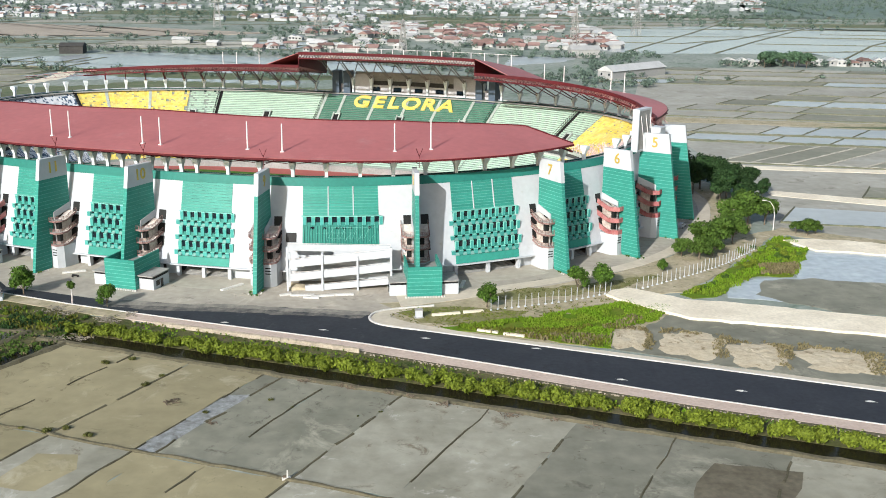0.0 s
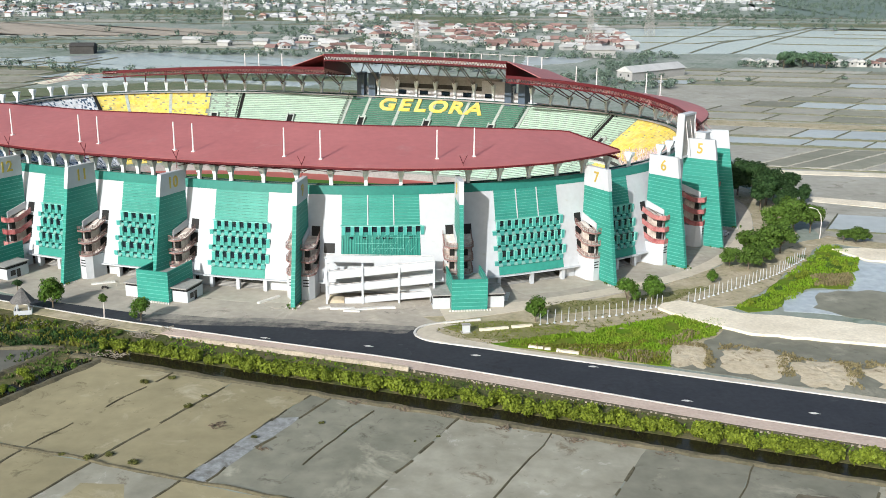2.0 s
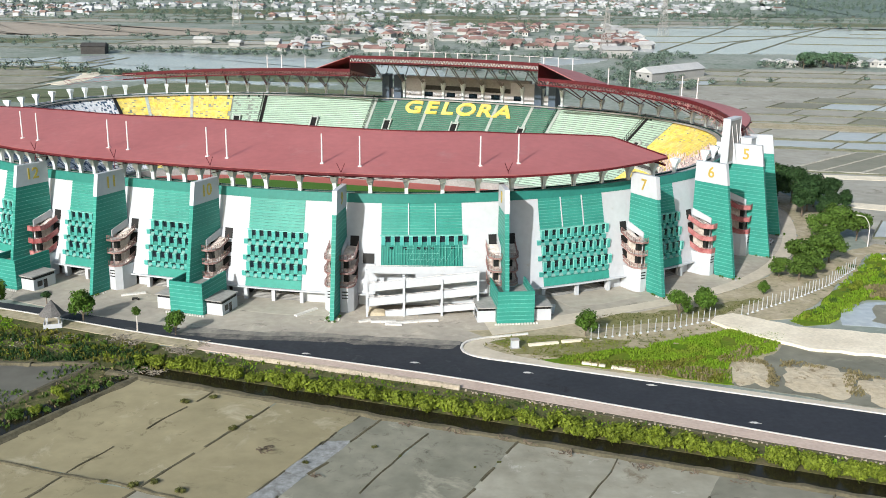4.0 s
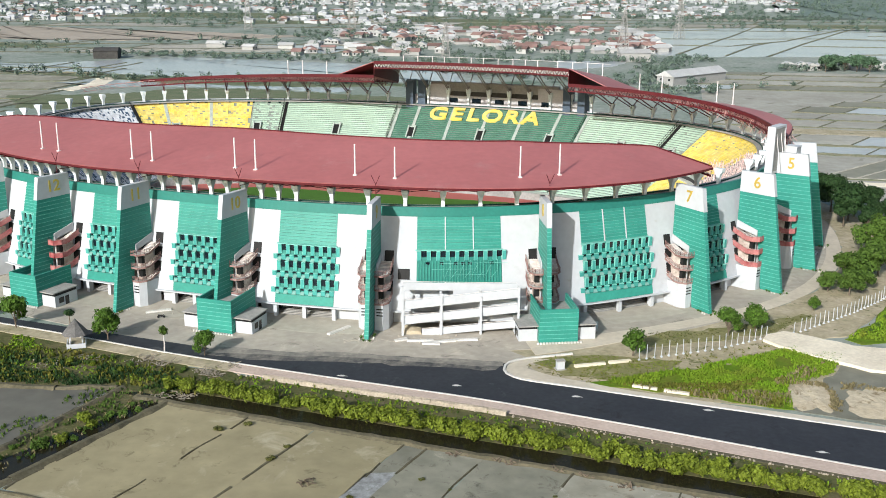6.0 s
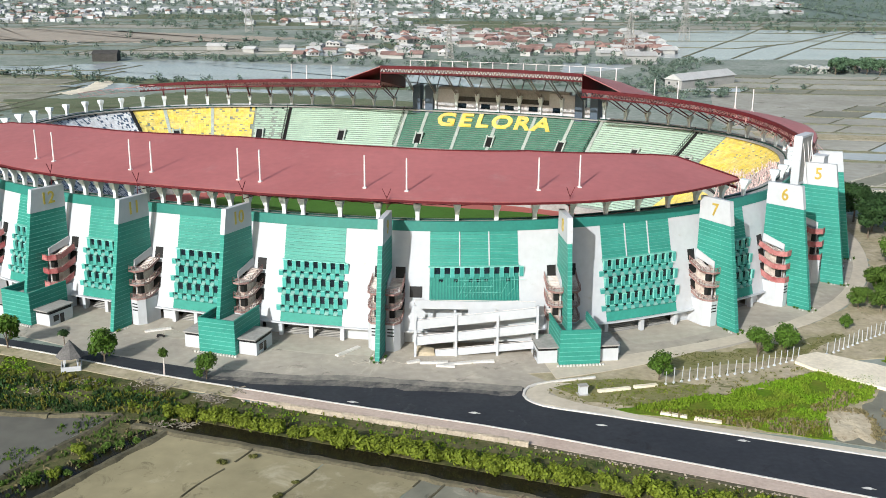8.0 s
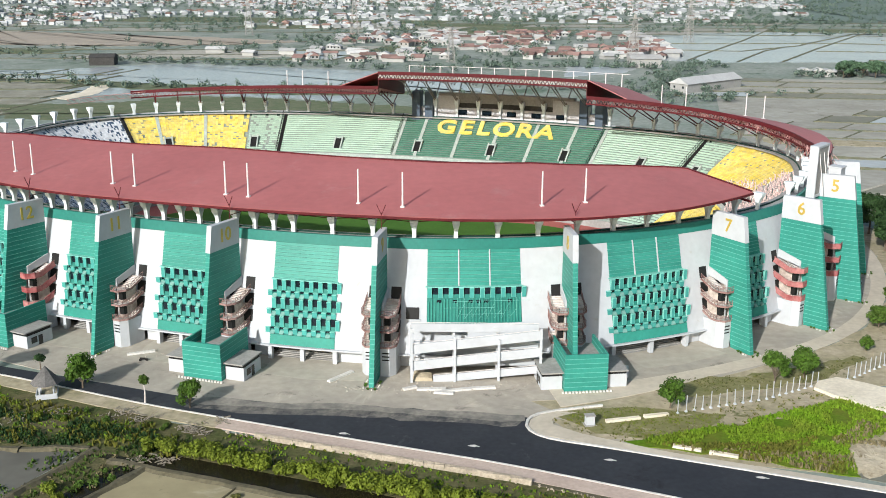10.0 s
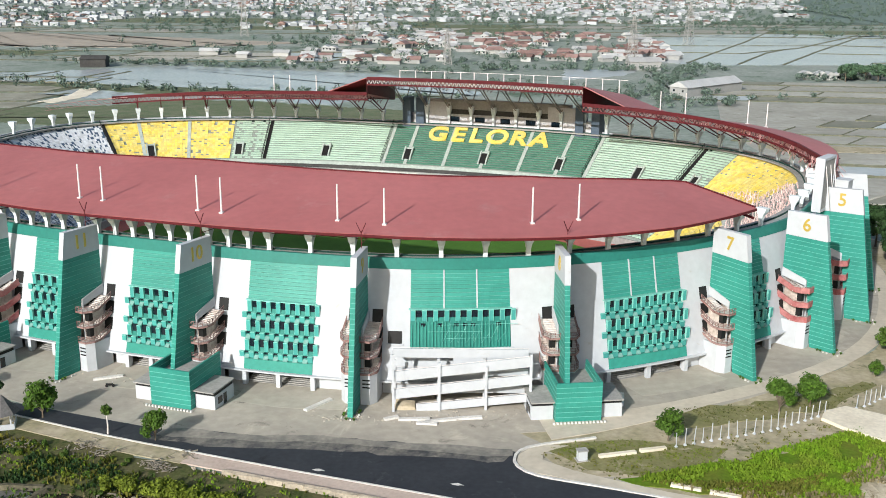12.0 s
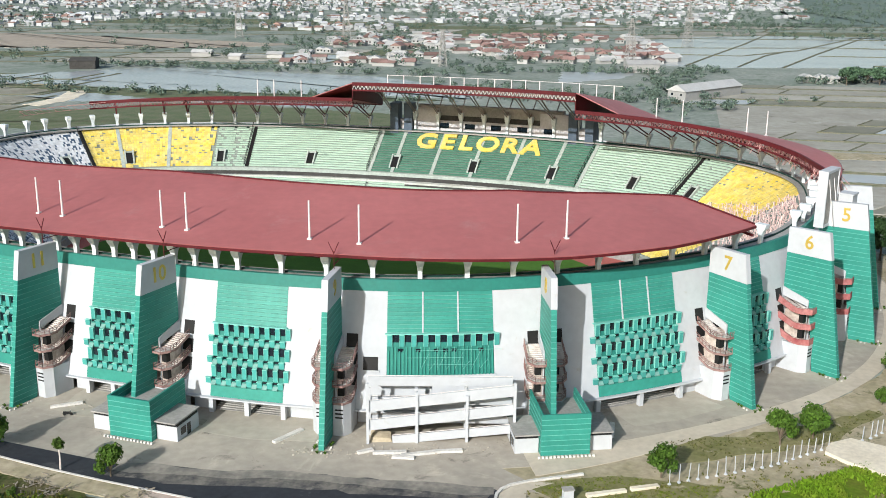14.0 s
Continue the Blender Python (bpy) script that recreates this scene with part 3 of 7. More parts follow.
# right of the stadium: grass, sandy tracks, earth mounds, ponds
rough_sheet("grass_patch", [(-20, 226), (-2, 229), (22, 239.5), (34, 247), (44, 240), (50, 233), (34, 213), (8, 214), (-14, 220)], 0.13, DUST, "dull trodden grass behind the kerb", "grass", 0.8, 6)
rough_sheet("grass_patch", [(-6, 218.5), (16, 226), (40, 239), (48, 236), (44, 226), (33, 221), (31, 207), (20, 210), (-6, 217.3)], 0.17, GRASS, "bright tall grass patch", "grass", 0.8, 7)
rough_sheet("sand_track", [(36, 246.5), (34.5, 243.5), (40, 237), (43.4, 233.7), (52.7, 227.6), (64.8, 224.9), (84.8, 221.1), (240, 182), (246, 196), (89.5, 233.5), (68.6, 238.2), (53.1, 241.6), (45, 246.5), (40, 249)], 0.75, SAND, "raised pale sandy haul track", "track", 0.5, 8, 0.85)
rough_sheet("sand_track", [(40, 252), (38, 247), (44, 245.5), (54, 248.5), (64, 260), (75, 277.5), (83, 290), (92, 306), (98, 310), (104, 305.5), (114.6, 302.5), (260, 262), (262, 270), (124, 306), (98, 318), (80, 303), (64, 279), (52, 263)], 0.16, DUST, "dusty track beside the fence", "track", 0.8, 9)
rough_sheet("sand_track", [(94.7, 301.5), (98, 296.5), (101, 291), (110, 289.8), (260, 252), (260, 262), (114.6, 302), (103.8, 303.8)], 0.55, SAND, "pale bank beside the flooded pond", "track", 0.4, 18, 0.6)
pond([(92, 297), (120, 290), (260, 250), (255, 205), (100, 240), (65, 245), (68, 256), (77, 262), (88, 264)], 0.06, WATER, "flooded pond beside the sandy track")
rough_sheet("mud_flat", [(73, 248), (78, 260), (88, 263), (100, 262.5), (250, 222), (246, 200), (89, 236)], 0.075, MUD_B, "grey mud flat", "mud", 1.0, 11)
rough_sheet("grass_patch", [(53.3, 246.5), (64.2, 258.8), (75.6, 277.3), (79.6, 278), (82.4, 288), (87.4, 295.3), (92.8, 306), (97.5, 306), (95.5, 296.0), (99.5, 292.6), (96.5, 284.6), (88.8, 266.7), (87.6, 264.1), (77.3, 264.2), (70.5, 257.1), (63.2, 245.6), (56.6, 244.4)], 0.14, GRASS, "bright grass beside the sandy track", "grass", 1.0, 12)
rough_sheet("mud_flat", [(31, 207), (48, 233), (76, 225), (240, 178), (236, 160), (80, 190)], 0.08, MUD_B, "wet grey ground by the road", "mud", 0.6, 13)
mounds = [(36.5, 214, 4.8, 7.2), (49.5, 211, 7.4, 8.2), (62.8, 205.5, 6.4, 8.0), (79.5, 203, 8, 7.5), (97, 198, 8, 7.5), (115, 192.5, 8.5, 7.5), (133, 187, 8.5, 7.5)]
for i, (x, y, rx, ry) in enumerate(mounds):
    sh = Shape()
    n = 32
    for k in range(6):
        r = 1 - k / 5.5
        for j in range(n):
            a = j * math.tau / n
            w = 1 + 0.4 * noise.noise(Vector((math.cos(a) * 1.9, math.sin(a) * 1.9, i * 3.1))) + 0.22 * noise.noise(Vector((math.cos(a) * 6, math.sin(a) * 6, i * 2.3)))
            u, v = rx * r * w * math.copysign(abs(math.cos(a)) ** 0.75, math.cos(a)), ry * r * w * math.copysign(abs(math.sin(a)) ** 0.75, math.sin(a))
            sh.v.append((x + RU.x * u + RN.x * v, y + RU.y * u + RN.y * v, 0.05 + 0.28 * (1 - r ** 3) + 0.3 * (1 - r) * noise.noise(Vector((u * 0.6, v * 0.6, i)))))
    for k in range(5):
        for j in range(n):
            sh.f.append((k * n + j, k * n + (j + 1) % n, (k + 1) * n + (j + 1) % n, (k + 1) * n + j))
    sh.f.append(tuple(5 * n + j for j in range(n)))
    tagged(part("earth_mound", sh, EARTH), "levelled heap of tan fill earth" if i % 2 == 0 else "heap of tan earth with dry weeds", "earth", "fill heaps beside the road", "structure")


def field(origin, turn, rows, width, skew, seed, palette, z=0.05, bw=1.2):
    """A chequer of ponds: rows of (v0, v1) strips cut by skewed bunds."""
    r = random.Random(seed)
    ca, sa = math.cos(turn), math.sin(turn)

    def at(u, v):
        return (origin[0] + u * ca - v * sa, origin[1] + u * sa + v * ca)
    sheets = {m.name: (m, Shape()) for m in palette}
    for v0, v1, u0, u1 in rows:
        u = u0
        bund(at(u0 + v0 * skew, v0), at(u1 + v0 * skew, v0), bw * r.uniform(0.7, 1.6), 0.6)
        while u < u1:
            w = r.uniform(*width)
            m = r.choice(palette)
            q = [at(u + v0 * skew, v0), at(min(u + w, u1) + v0 * skew, v0), at(min(u + w, u1) + v1 * skew, v1), at(u + v1 * skew, v1)]
            zz = z + r.uniform(0, 0.02)
            sheets[m.name][1].poly(q, zz - 0.1, zz)
            bund(q[0], q[3], bw * r.uniform(0.5, 1.2), 0.5)
            u += w
        bund(at(u1 + v0 * skew, v0), at(u1 + v1 * skew, v1), bw, 0.5)
    for m, sh in sheets.values():
        if sh.v:
            setting("pond_field", sh, m, "chequered shallow fishponds between bunds", "pond", "stuff")


sheet("mud_flat", [(96, 312), (260, 270), (800, 180), (900, 650), (110, 730), (88, 600), (100, 420)], 0.03, TAN_MUD, "pale drying mud between the ponds", "mud")
field((100, 325), radians(-9), [(0, 24, 0, 520), (45, 66, 20, 560)], (30, 70), 0.3, 21, [TAN_MUD, OLIVE_MUD, WET_PAN, TAN_MUD], 0.05, 0.5)
sheet("sand_track", [(103, 416), (170, 411), (420, 378), (420, 384), (170, 418), (103, 424)], 0.15, SAND, "pale sandy road between ponds", "track")
kept = bunds
bunds = Shape()
field((106, 430), radians(-8), [(0, 50, -5, 640)], (13, 17), 0.75, 22, [OLIVE_MUD, OLIVE_MUD, OLIVE_MUD, TAN_MUD], 0.05, 0.45)
setting("bund", bunds, BUND_PALE, "pale dry bunds between olive ponds", "bund", "stuff")
bunds = kept
for a, b in (((98, 430), (700, 346)), ((100, 484), (700, 400)), ((103, 508), (700, 424))):
    bund(a, b, 0.8, 0.5)
field((104, 486), radians(-8), [(0, 21, -10, 640), (24, 52, -14, 660)], (18, 44), 0.5, 23, [WET_PAN, WET_PAN, WET_PAN, TAN_MUD], 0.05, 0.4)
rough_sheet("grass_patch", [(98, 543), (150, 537), (210, 526), (700, 456), (700, 476), (210, 546), (150, 553), (98, 562)], 0.12, DUST, "rough grassy bank between the ponds", "grass", 1.2, 27)
rough_sheet("grass_patch", [(175, 533), (210, 528), (700, 458), (700, 470), (210, 538)], 0.16, GRASS_D, "green strip along the bank", "grass", 1.2, 28)
field((95, 566), radians(-8), [(0, 26, -10, 700), (28, 54, 0, 700), (56, 84, 10, 700), (86, 112, 20, 700), (114, 150, 30, 700)], (22, 60), 0.5, 24, [TAN_MUD, TAN_MUD, OLIVE_MUD, TAN_MUD, WET_PAN], 0.05, 0.5)
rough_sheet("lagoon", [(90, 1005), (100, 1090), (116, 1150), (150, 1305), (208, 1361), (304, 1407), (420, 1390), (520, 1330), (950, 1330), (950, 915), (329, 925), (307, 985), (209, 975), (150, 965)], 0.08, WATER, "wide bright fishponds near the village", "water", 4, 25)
for path in (((90, 1075), (136, 1100), (205, 1091), (281, 1168), (412, 1386)), ((135, 985), (175, 1085), (242, 1246), (301, 1400)), ((177, 976), (229, 1096), (256, 1139)), ((215, 975), (290, 1130), (391, 1328), (425, 1390)),
             ((116, 1180), (215, 1190), (330, 1210), (520, 1180)), ((281, 1100), (420, 1090), (900, 1060)), ((320, 930), (400, 1090), (470, 1200), (540, 1330)), ((300, 1000), (380, 1020), (900, 985)), ((450, 930), (560, 1080)), ((400, 1260), (950, 1230)), ((420, 1200), (560, 1190), (950, 1150))):
    for a, b in zip(path, path[1:]):
        bund(a, b, 1.5, 0.7)
rough_sheet("grass_patch", [(52, 838), (90, 940), (140, 966), (176, 948), (158, 856), (85, 722), (59, 735)], 0.11, GROUND, "thicket ground beyond the stadium", "grass", 3, 41)
field((62, 728), radians(-4), [(0, 26, 20, 700), (28, 58, 10, 700), (60, 92, 0, 700), (94, 118, 20, 700)], (35, 90), 0.45, 26, [TAN_MUD, WET_PAN, TAN_MUD, OLIVE_MUD], 0.05, 1.0)
sheet("sand_track", [(108, 366), (145, 352), (420, 290), (424, 298), (146, 362), (108, 375)], 0.15, SAND, "pale bank between ponds", "track")
rough_sheet("mud_flat", [(16, 832), (68, 872), (84, 915), (24, 915)], 0.12, WET_PAN, "pale shallow pan below the village", "mud", 2, 53)
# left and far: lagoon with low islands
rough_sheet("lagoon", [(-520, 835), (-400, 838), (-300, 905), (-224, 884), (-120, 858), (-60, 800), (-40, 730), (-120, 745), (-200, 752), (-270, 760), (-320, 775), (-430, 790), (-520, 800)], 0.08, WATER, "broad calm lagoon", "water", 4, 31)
rough_sheet("marsh", [(-330, 640), (-262, 660), (-235, 690), (-190, 690), (-60, 650), (20, 570), (20, 500), (-60, 500), (-200, 560), (-300, 590)], 0.07, GRASS_D, "weedy marsh behind the stadium", "marsh", 3, 32)
rough_sheet("lagoon", [(-330, 712), (-290, 690), (-235, 700), (-190, 694), (-130, 680), (-120, 700), (-200, 712), (-260, 722), (-320, 735)], 0.08, WATER, "narrow calm pond", "water", 3, 30)
rough_sheet("grass_patch", [(-430, 780), (-320, 770), (-270, 757), (-200, 748), (-120, 741), (-60, 722), (-160, 705), (-250, 712), (-310, 740)], 0.1, GRASS_D, "reedy green bank of the lagoon", "grass", 3, 33)
rough_sheet("sand_track", [(-312, 672), (-299, 668), (-292, 700), (-300, 745), (-312, 742), (-306, 705)], 0.2, SAND, "pale sandy track by the lagoon", "track", 1.2, 34)
field((-560, 930), radians(3), [(0, 45, 0, 380), (48, 95, 0, 400), (100, 160, -40, 420)], (60, 140), 0.3, 36, [GRASS_D, TAN_MUD, GROUND, WATER], 0.05, 2)
field((-900, 380), radians(6), [(k * 46, k * 46 + 42, 0, 600 - k * 12) for k in range(9)], (40, 90), 0.3, 37, [MUD_B, MUD_A, MUD_C, GRASS_D], 0.05, 1.6)
field((-700, 1300), radians(2), [(k * 70, k * 70 + 64, -200, 1700) for k in range(5)], (90, 220), 0.4, 38, [GRASS_D, GROUND, TAN_MUD, GROUND], 0.05, 2.5)
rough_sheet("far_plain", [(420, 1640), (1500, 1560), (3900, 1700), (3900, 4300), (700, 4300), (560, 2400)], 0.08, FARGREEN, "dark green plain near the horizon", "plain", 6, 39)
setting("bund", bunds, BUND_FAR, "weedy earth bunds between the ponds", "bund", "stuff")

# ---- stadium: facade ----
FINS = {4: 181.0, 5: 157.2, 6: 134.7, 7: 110.6, 8: 73.6, 9: 36.2, 10: 4.2, 11: -23.0, 12: -47.6, 13: -73.6, 14: -101.0}
# green window field of each bay, from s0 to s1, between two fins
# turn of each buttress about its foot, degrees, and its height against the usual one
FIN_TURN = {4: -3, 5: -3, 7: 2, 8: -9, 9: -1.5, 10: -8, 11: -7, 12: -6, 13: -5}
FIN_TALL = {6: 1.015, 5: 1.065, 4: 1.035}
BAYS = {(14, 13): (-93, -79.5), (13, 12): (-66.5, -53.5), (12, 11): (-41.3, -28.2), (11, 10): (-15.8, -4.0), (10, 9): (11.8, 26.0), (9, 8): (44.7, 63.9), (8, 7): (83.5, 102.3), (7, 6): (114, 127), (6, 5): (141.5, 152), (5, 4): (163.5, 175)}
stadium = empty("stadium_wall", pose(CX, CY, 0), "raking white and teal outer wall of a football stadium", "stadium", "", "structure")
BACK = Matrix.Translation((-CX, -CY, 0))


def fixed(name, shape, material, parent, label=""):
    """A part given in world metres under the stadium's Empty."""
    ob = part(name, shape, material, parent, label)
    ob.matrix_basis = BACK if parent is stadium else Matrix.Identity(4)
    return ob


s_left, s_right = -101.0, 181.0
band = slab(s_left, s_right, 24.9, WALL_TOP, -0.5, 0.22)
fixed("top_band", band, GREEN_D, stadium, "plain teal band along the wall top")
rest = Shape()
slab(s_right, s_left + AROUND, WALL_FOOT, WALL_TOP, -0.5, 0.0, 4, rest)
fixed("wall_panel", rest, WHITE, stadium, "plain white wall")
# shade of the open ground floor is put into this wall's dark colour
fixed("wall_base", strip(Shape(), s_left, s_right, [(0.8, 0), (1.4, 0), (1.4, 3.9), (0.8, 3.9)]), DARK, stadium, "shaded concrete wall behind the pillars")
fixed("wall_base", strip(Shape(), s_right, s_left + AROUND, [(5, 0), (6, 0), (6, 3.3), (5, 3.3)], 5), WHITE, stadium)
fixed("ledge", strip(Shape(), s_left, s_right, [(1.2, 3.2), (7.3, 3.2), (7.3, 3.5), (1.2, 3.5)]), WHITE, stadium, "white projecting ledge above the ground floor")
fixed("upper_walkway", strip(Shape(), 0, AROUND, [(-4.0, 26.2), (-0.1, 26.2), (-0.1, 26.6), (-4.0, 26.6)], 4), CONC, stadium)
pillar = Shape().box(-0.45, 0.45, -0.5, 0.5, 0, 3.25).mesh("pillar", WHITE)
cell = Shape()
cell.box(-0.4, 0.4, 0, 0.6, 0, 2.15)
cell.k = 1
cell.box(-0.46, 0.46, 0, 0.70, 2.15, 2.27).box(-0.46, -0.4, 0, 0.64, 0, 2.15).box(0.4, 0.46, 0, 0.64, 0, 2.15)
hood = cell.mesh("window_box", GREEN_B, GREEN_L)
low_cell = Shape().box(-0.52, 0.52, 0, 0.6, 0, 1.1).mesh("window_box", GREEN_B)
ledge_cell = Shape().box(-0.54, 0.54, 0, 0.8, 0, 0.10).mesh("sunshade", GREEN_L)
# small dark pane, reused as painted shadow between the low boxes
low_shade_pane = Shape().box(-0.46, 0.46, 0, 0.1, 0.4, 1.05).mesh("pane", GLASS)
sill = Shape().hexa([(-0.5, 0, -0.2), (0.5, 0, -0.2), (0.5, 0.55, -0.2), (-0.5, 0.55, -0.2)], [(-0.5, 0, 0.5), (0.5, 0, 0.5), (0.5, 0.6, -0.05), (-0.5, 0.6, -0.05)]).mesh("sill", SILL)
pane = Shape().box(-0.68, 0.68, 0, 0.1, -0.1, 2.25).mesh("pane", GLASS)
for (a, b), (g0, g1) in BAYS.items():
    f0, f1 = FINS[a], FINS[b]
    fixed("wall_panel", slab(f0, g0, WALL_FOOT, 24.9, -0.5, 0.1), WHITE, stadium, "white wall panel")
    fixed("wall_panel", slab(g1, f1, WALL_FOOT, 24.9, -0.5, 0.1), WHITE, stadium, "white wall panel")
    ramp_bay = a == 9
    panel = fixed("green_panel", slab(g0, g1, WALL_FOOT, 24.9, -0.5, 0.04), GREEN_D, stadium, "teal clad panel with box windows")
    n = 10
    for i in range(n):                      # lapped cladding boards above the windows
        z0, z1 = 17.5 + (24.85 - 17.5) * i / n, 17.5 + (24.85 - 17.5) * (i + 1) / n
        sh = strip(Shape(), g0, g1, [(lean(z0) - 0.05, z0 + 0.11), (lean(z0) + 0.2, z0 + 0.11), (lean(z1) + 0.12, z1 - 0.01), (lean(z1) - 0.05, z1 - 0.01)])
        sh.k = 1
        strip(sh, g0, g1, [(lean(z0) - 0.05, z0), (lean(z0) + 0.24, z0), (lean(z0) + 0.22, z0 + 0.07), (lean(z0) - 0.05, z0 + 0.07)])
        fixed("board", sh, (GREEN, LIP), panel)
    if a in (9, 8):
        for k in (1, 2):
            s = g0 + (g1 - g0) * k / 3
            fixed("joint_strip", slab(s - 0.12, s + 0.12, 17.5, 24.9, 0.1, 0.4, 1), WHITE, panel, "white vertical strip")
    fixed("board", slab(g0, g1, 3.6, 5.6, 0.04, 0.2) if not ramp_bay else slab(g0 - 0.3, g1 + 0.3, 3.6, 9.8, 0.04, 0.3), GREEN if not ramp_bay else WHITE, panel)
    cols = max(5, round((g1 - g0) / 2.15))
    pitch = (g1 - g0) / cols
    rows_done = 1 if ramp_bay else 3
    for r in range(rows_done):
        ztop = 17.3 - r * 3.85
        for c in range(-1 if not ramp_bay else 0, cols + 1):
            s = g0 + pitch * (c + 0.5)
            for kind, off, z0 in (("hood", -0.25, ztop - 2.3), ("low", 0.25, ztop - 3.65)):
                if ramp_bay and kind == "low":
                    continue
                ss = s + off * pitch
                if ss < g0 - 1.5 or ss > g1 + 1.5:
                    continue
                m = ring_frame(ss, lean(z0 + 0.9) - 0.1, z0)
                part("window_box", hood if kind == "hood" else low_cell, GREEN, panel, m=BACK.inverted() @ BACK @ m)
                if kind == "low":
                    part("sunshade", ledge_cell, GREEN_L, panel, m=ring_frame(ss, lean(z0 + 0.9) - 0.1, z0 + 1.11))
                    if g0 < s - 0.3 * pitch < g1:
                        # dark insert in glass colour stands for the shadow gap here
                        part("pane", low_shade_pane, GLASS, panel, m=ring_frame(s - 0.25 * pitch, lean(z0 + 0.9) - 0.02, z0 + 0.1))
                        part("sill", sill, SILL, panel, m=ring_frame(s - 0.25 * pitch, lean(z0 + 0.2), z0))
                elif g0 < s + 0.3 * pitch < g1:
                    part("pane", pane, GLASS, panel, m=ring_frame(s + 0.27 * pitch, lean(z0 + 0.9) - 0.02, z0 + 0.1))
        if r == 0:
            fixed("sunshade", slab(g0 - 0.3, g1 + 0.3, ztop + 0.0, ztop + 0.12, 0.0, 0.85), GREEN_L, panel)
    if ramp_bay:                            # half finished lower field with battens and scaffold poles
        mesh = Shape()
        for c in range(30):
            s = g0 + (g1 - g0) * (c + 0.5) / 30
            slab(s - 0.12, s + 0.12, 9.8, 14.9 if c % 4 else 14.2, 0.05, 0.28, 1, mesh)
        for c in (1, 3, 5, 6, 7, 10):
            s = g0 + (g1 - g0) * (c + 0.5) / 12
            part("pane", low_shade_pane, GLASS, panel, m=ring_frame(s, lean(14.3) + 0.2, 13.6))
        fixed("batten_screen", mesh, GREEN, panel, "teal batten screen")
        sc = Shape()
        for c in range(9):
            s = g0 + 6 + c * 1.5
            sc.bar(ring(s, lean(13.6) + 1.0, 11.2), ring(s, lean(13.6) + 1.0, 15.4), 0.04)
            if c < 8:
                sc.bar(ring(s, lean(13.6) + 1.0, 10.8), ring(s + 1.5, lean(13.6) + 1.0, 12.8 if c % 2 else 14.2), 0.04)
        for z, c0, c1 in ((11.8, 4, 9), (13.2, 2, 8), (14.6, 3, 12)):
            sc.bar(ring(g0 + c0 * 1.7, lean(13.6) + 1.0, z), ring(g0 + c1 * 1.7, lean(13.6) + 1.0, z), 0.05)
        # flat black slab imitates the dark inside of a window hole
        fixed("window", slab(40.6, 43.2, 10.6, 13.0, 0.08, 0.2, 1), BLACK, stadium, "dark square window opening")
        fixed("window_frame", slab(40.3, 43.5, 10.3, 10.6, 0.08, 0.35, 1), WHITE, stadium)
        tagged(part("scaffold", sc, GREEN_L), "light steel scaffold against the teal wall", "scaffold")
    # ground floor: recessed white walls under the plain panels, open bays between pillars under the windows
    for w0, w1 in ((f0 + 3.4, g0), (g1, f1 - 3.4)) if not ramp_bay else ((f0 + 3.4, f1 - 3.4),):
        if w1 - w0 > 1.0:
            fixed("recessed_wall", strip(Shape(), w0, w1, [(4.6, 0), (5.0, 0), (5.0, 3.25), (4.6, 3.25)]), WHITE, stadium, "recessed white ground-floor wall")
    if ramp_bay:
        continue
    for i in range(3):
        part("pillar", pillar, WHITE, stadium, m=BACK @ ring_frame(g0 + (g1 - g0) * i / 2, 6.1))
    steps = Shape()
    for i in range(6):
        strip(steps, g0, g1, [(1.4, 0), (5.0 - i * 0.6, 0), (5.0 - i * 0.6, 0.18 + i * 0.17), (1.4, 0.18 + i * 0.17)], 4)
    fixed("entrance_steps", steps, CONC, stadium, "grey concrete steps inside the open ground floor")

# black slabs on the wall beside each fin, painted as unlit doorways
for k, s in FINS.items():
    for side in (-1, 1):
        for z in (7.8, 11.2, 14.6):
            ss = s + side * 2.3
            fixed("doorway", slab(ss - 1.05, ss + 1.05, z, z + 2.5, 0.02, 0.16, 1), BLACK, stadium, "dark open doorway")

# ---- stadium: buttress fins with stairs ----
TH = 0.5


def edge_out(z):
    return 17.5 - 5.2 * z / 30.2


def edge_in(z):
    if z < 14.8:
        return 11.6 - 2.2 * z / 14.8
    return max(9.4 - (z - 14.8) * 3.4, 3.4)


def blade_course(z0, z1):
    sh = Shape()
    t = TH
    zl = z0 + 0.09
    sh.hexa([(-t, edge_in(zl), zl), (t, edge_in(zl), zl), (t, edge_out(zl), zl), (-t, edge_out(zl), zl)],
            [(-t, edge_in(z1), z1), (t, edge_in(z1), z1), (t, edge_out(z1), z1), (-t, edge_out(z1), z1)])
    sh.k = 1
    t = TH + 0.07
    sh.hexa([(-t, edge_in(z0), z0), (t, edge_in(z0), z0), (t, edge_out(z0) + 0.07, z0), (-t, edge_out(z0) + 0.07, z0)],
            [(-t, edge_in(zl), zl), (t, edge_in(zl), zl), (t, edge_out(zl) + 0.06, zl), (-t, edge_out(zl) + 0.06, zl)])
    return sh


COURSES = [blade_course(i * 0.985, (i + 1) * 0.985 - 0.02).mesh("cladding_board", GREEN, LIP) for i in range(25)]
capz = 25 * 0.985
CAP = Shape().hexa([(-TH - 0.1, edge_in(capz), capz), (TH + 0.1, edge_in(capz), capz), (TH + 0.1, edge_out(capz) + 0.12, capz), (-TH - 0.1, edge_out(capz) + 0.12, capz)],
                   [(-TH - 0.1, 3.4, 30.0), (TH + 0.1, 3.4, 30.0), (TH + 0.1, 12.4, 30.2), (-TH - 0.1, 12.4, 30.2)]).mesh("cap", WHITE)


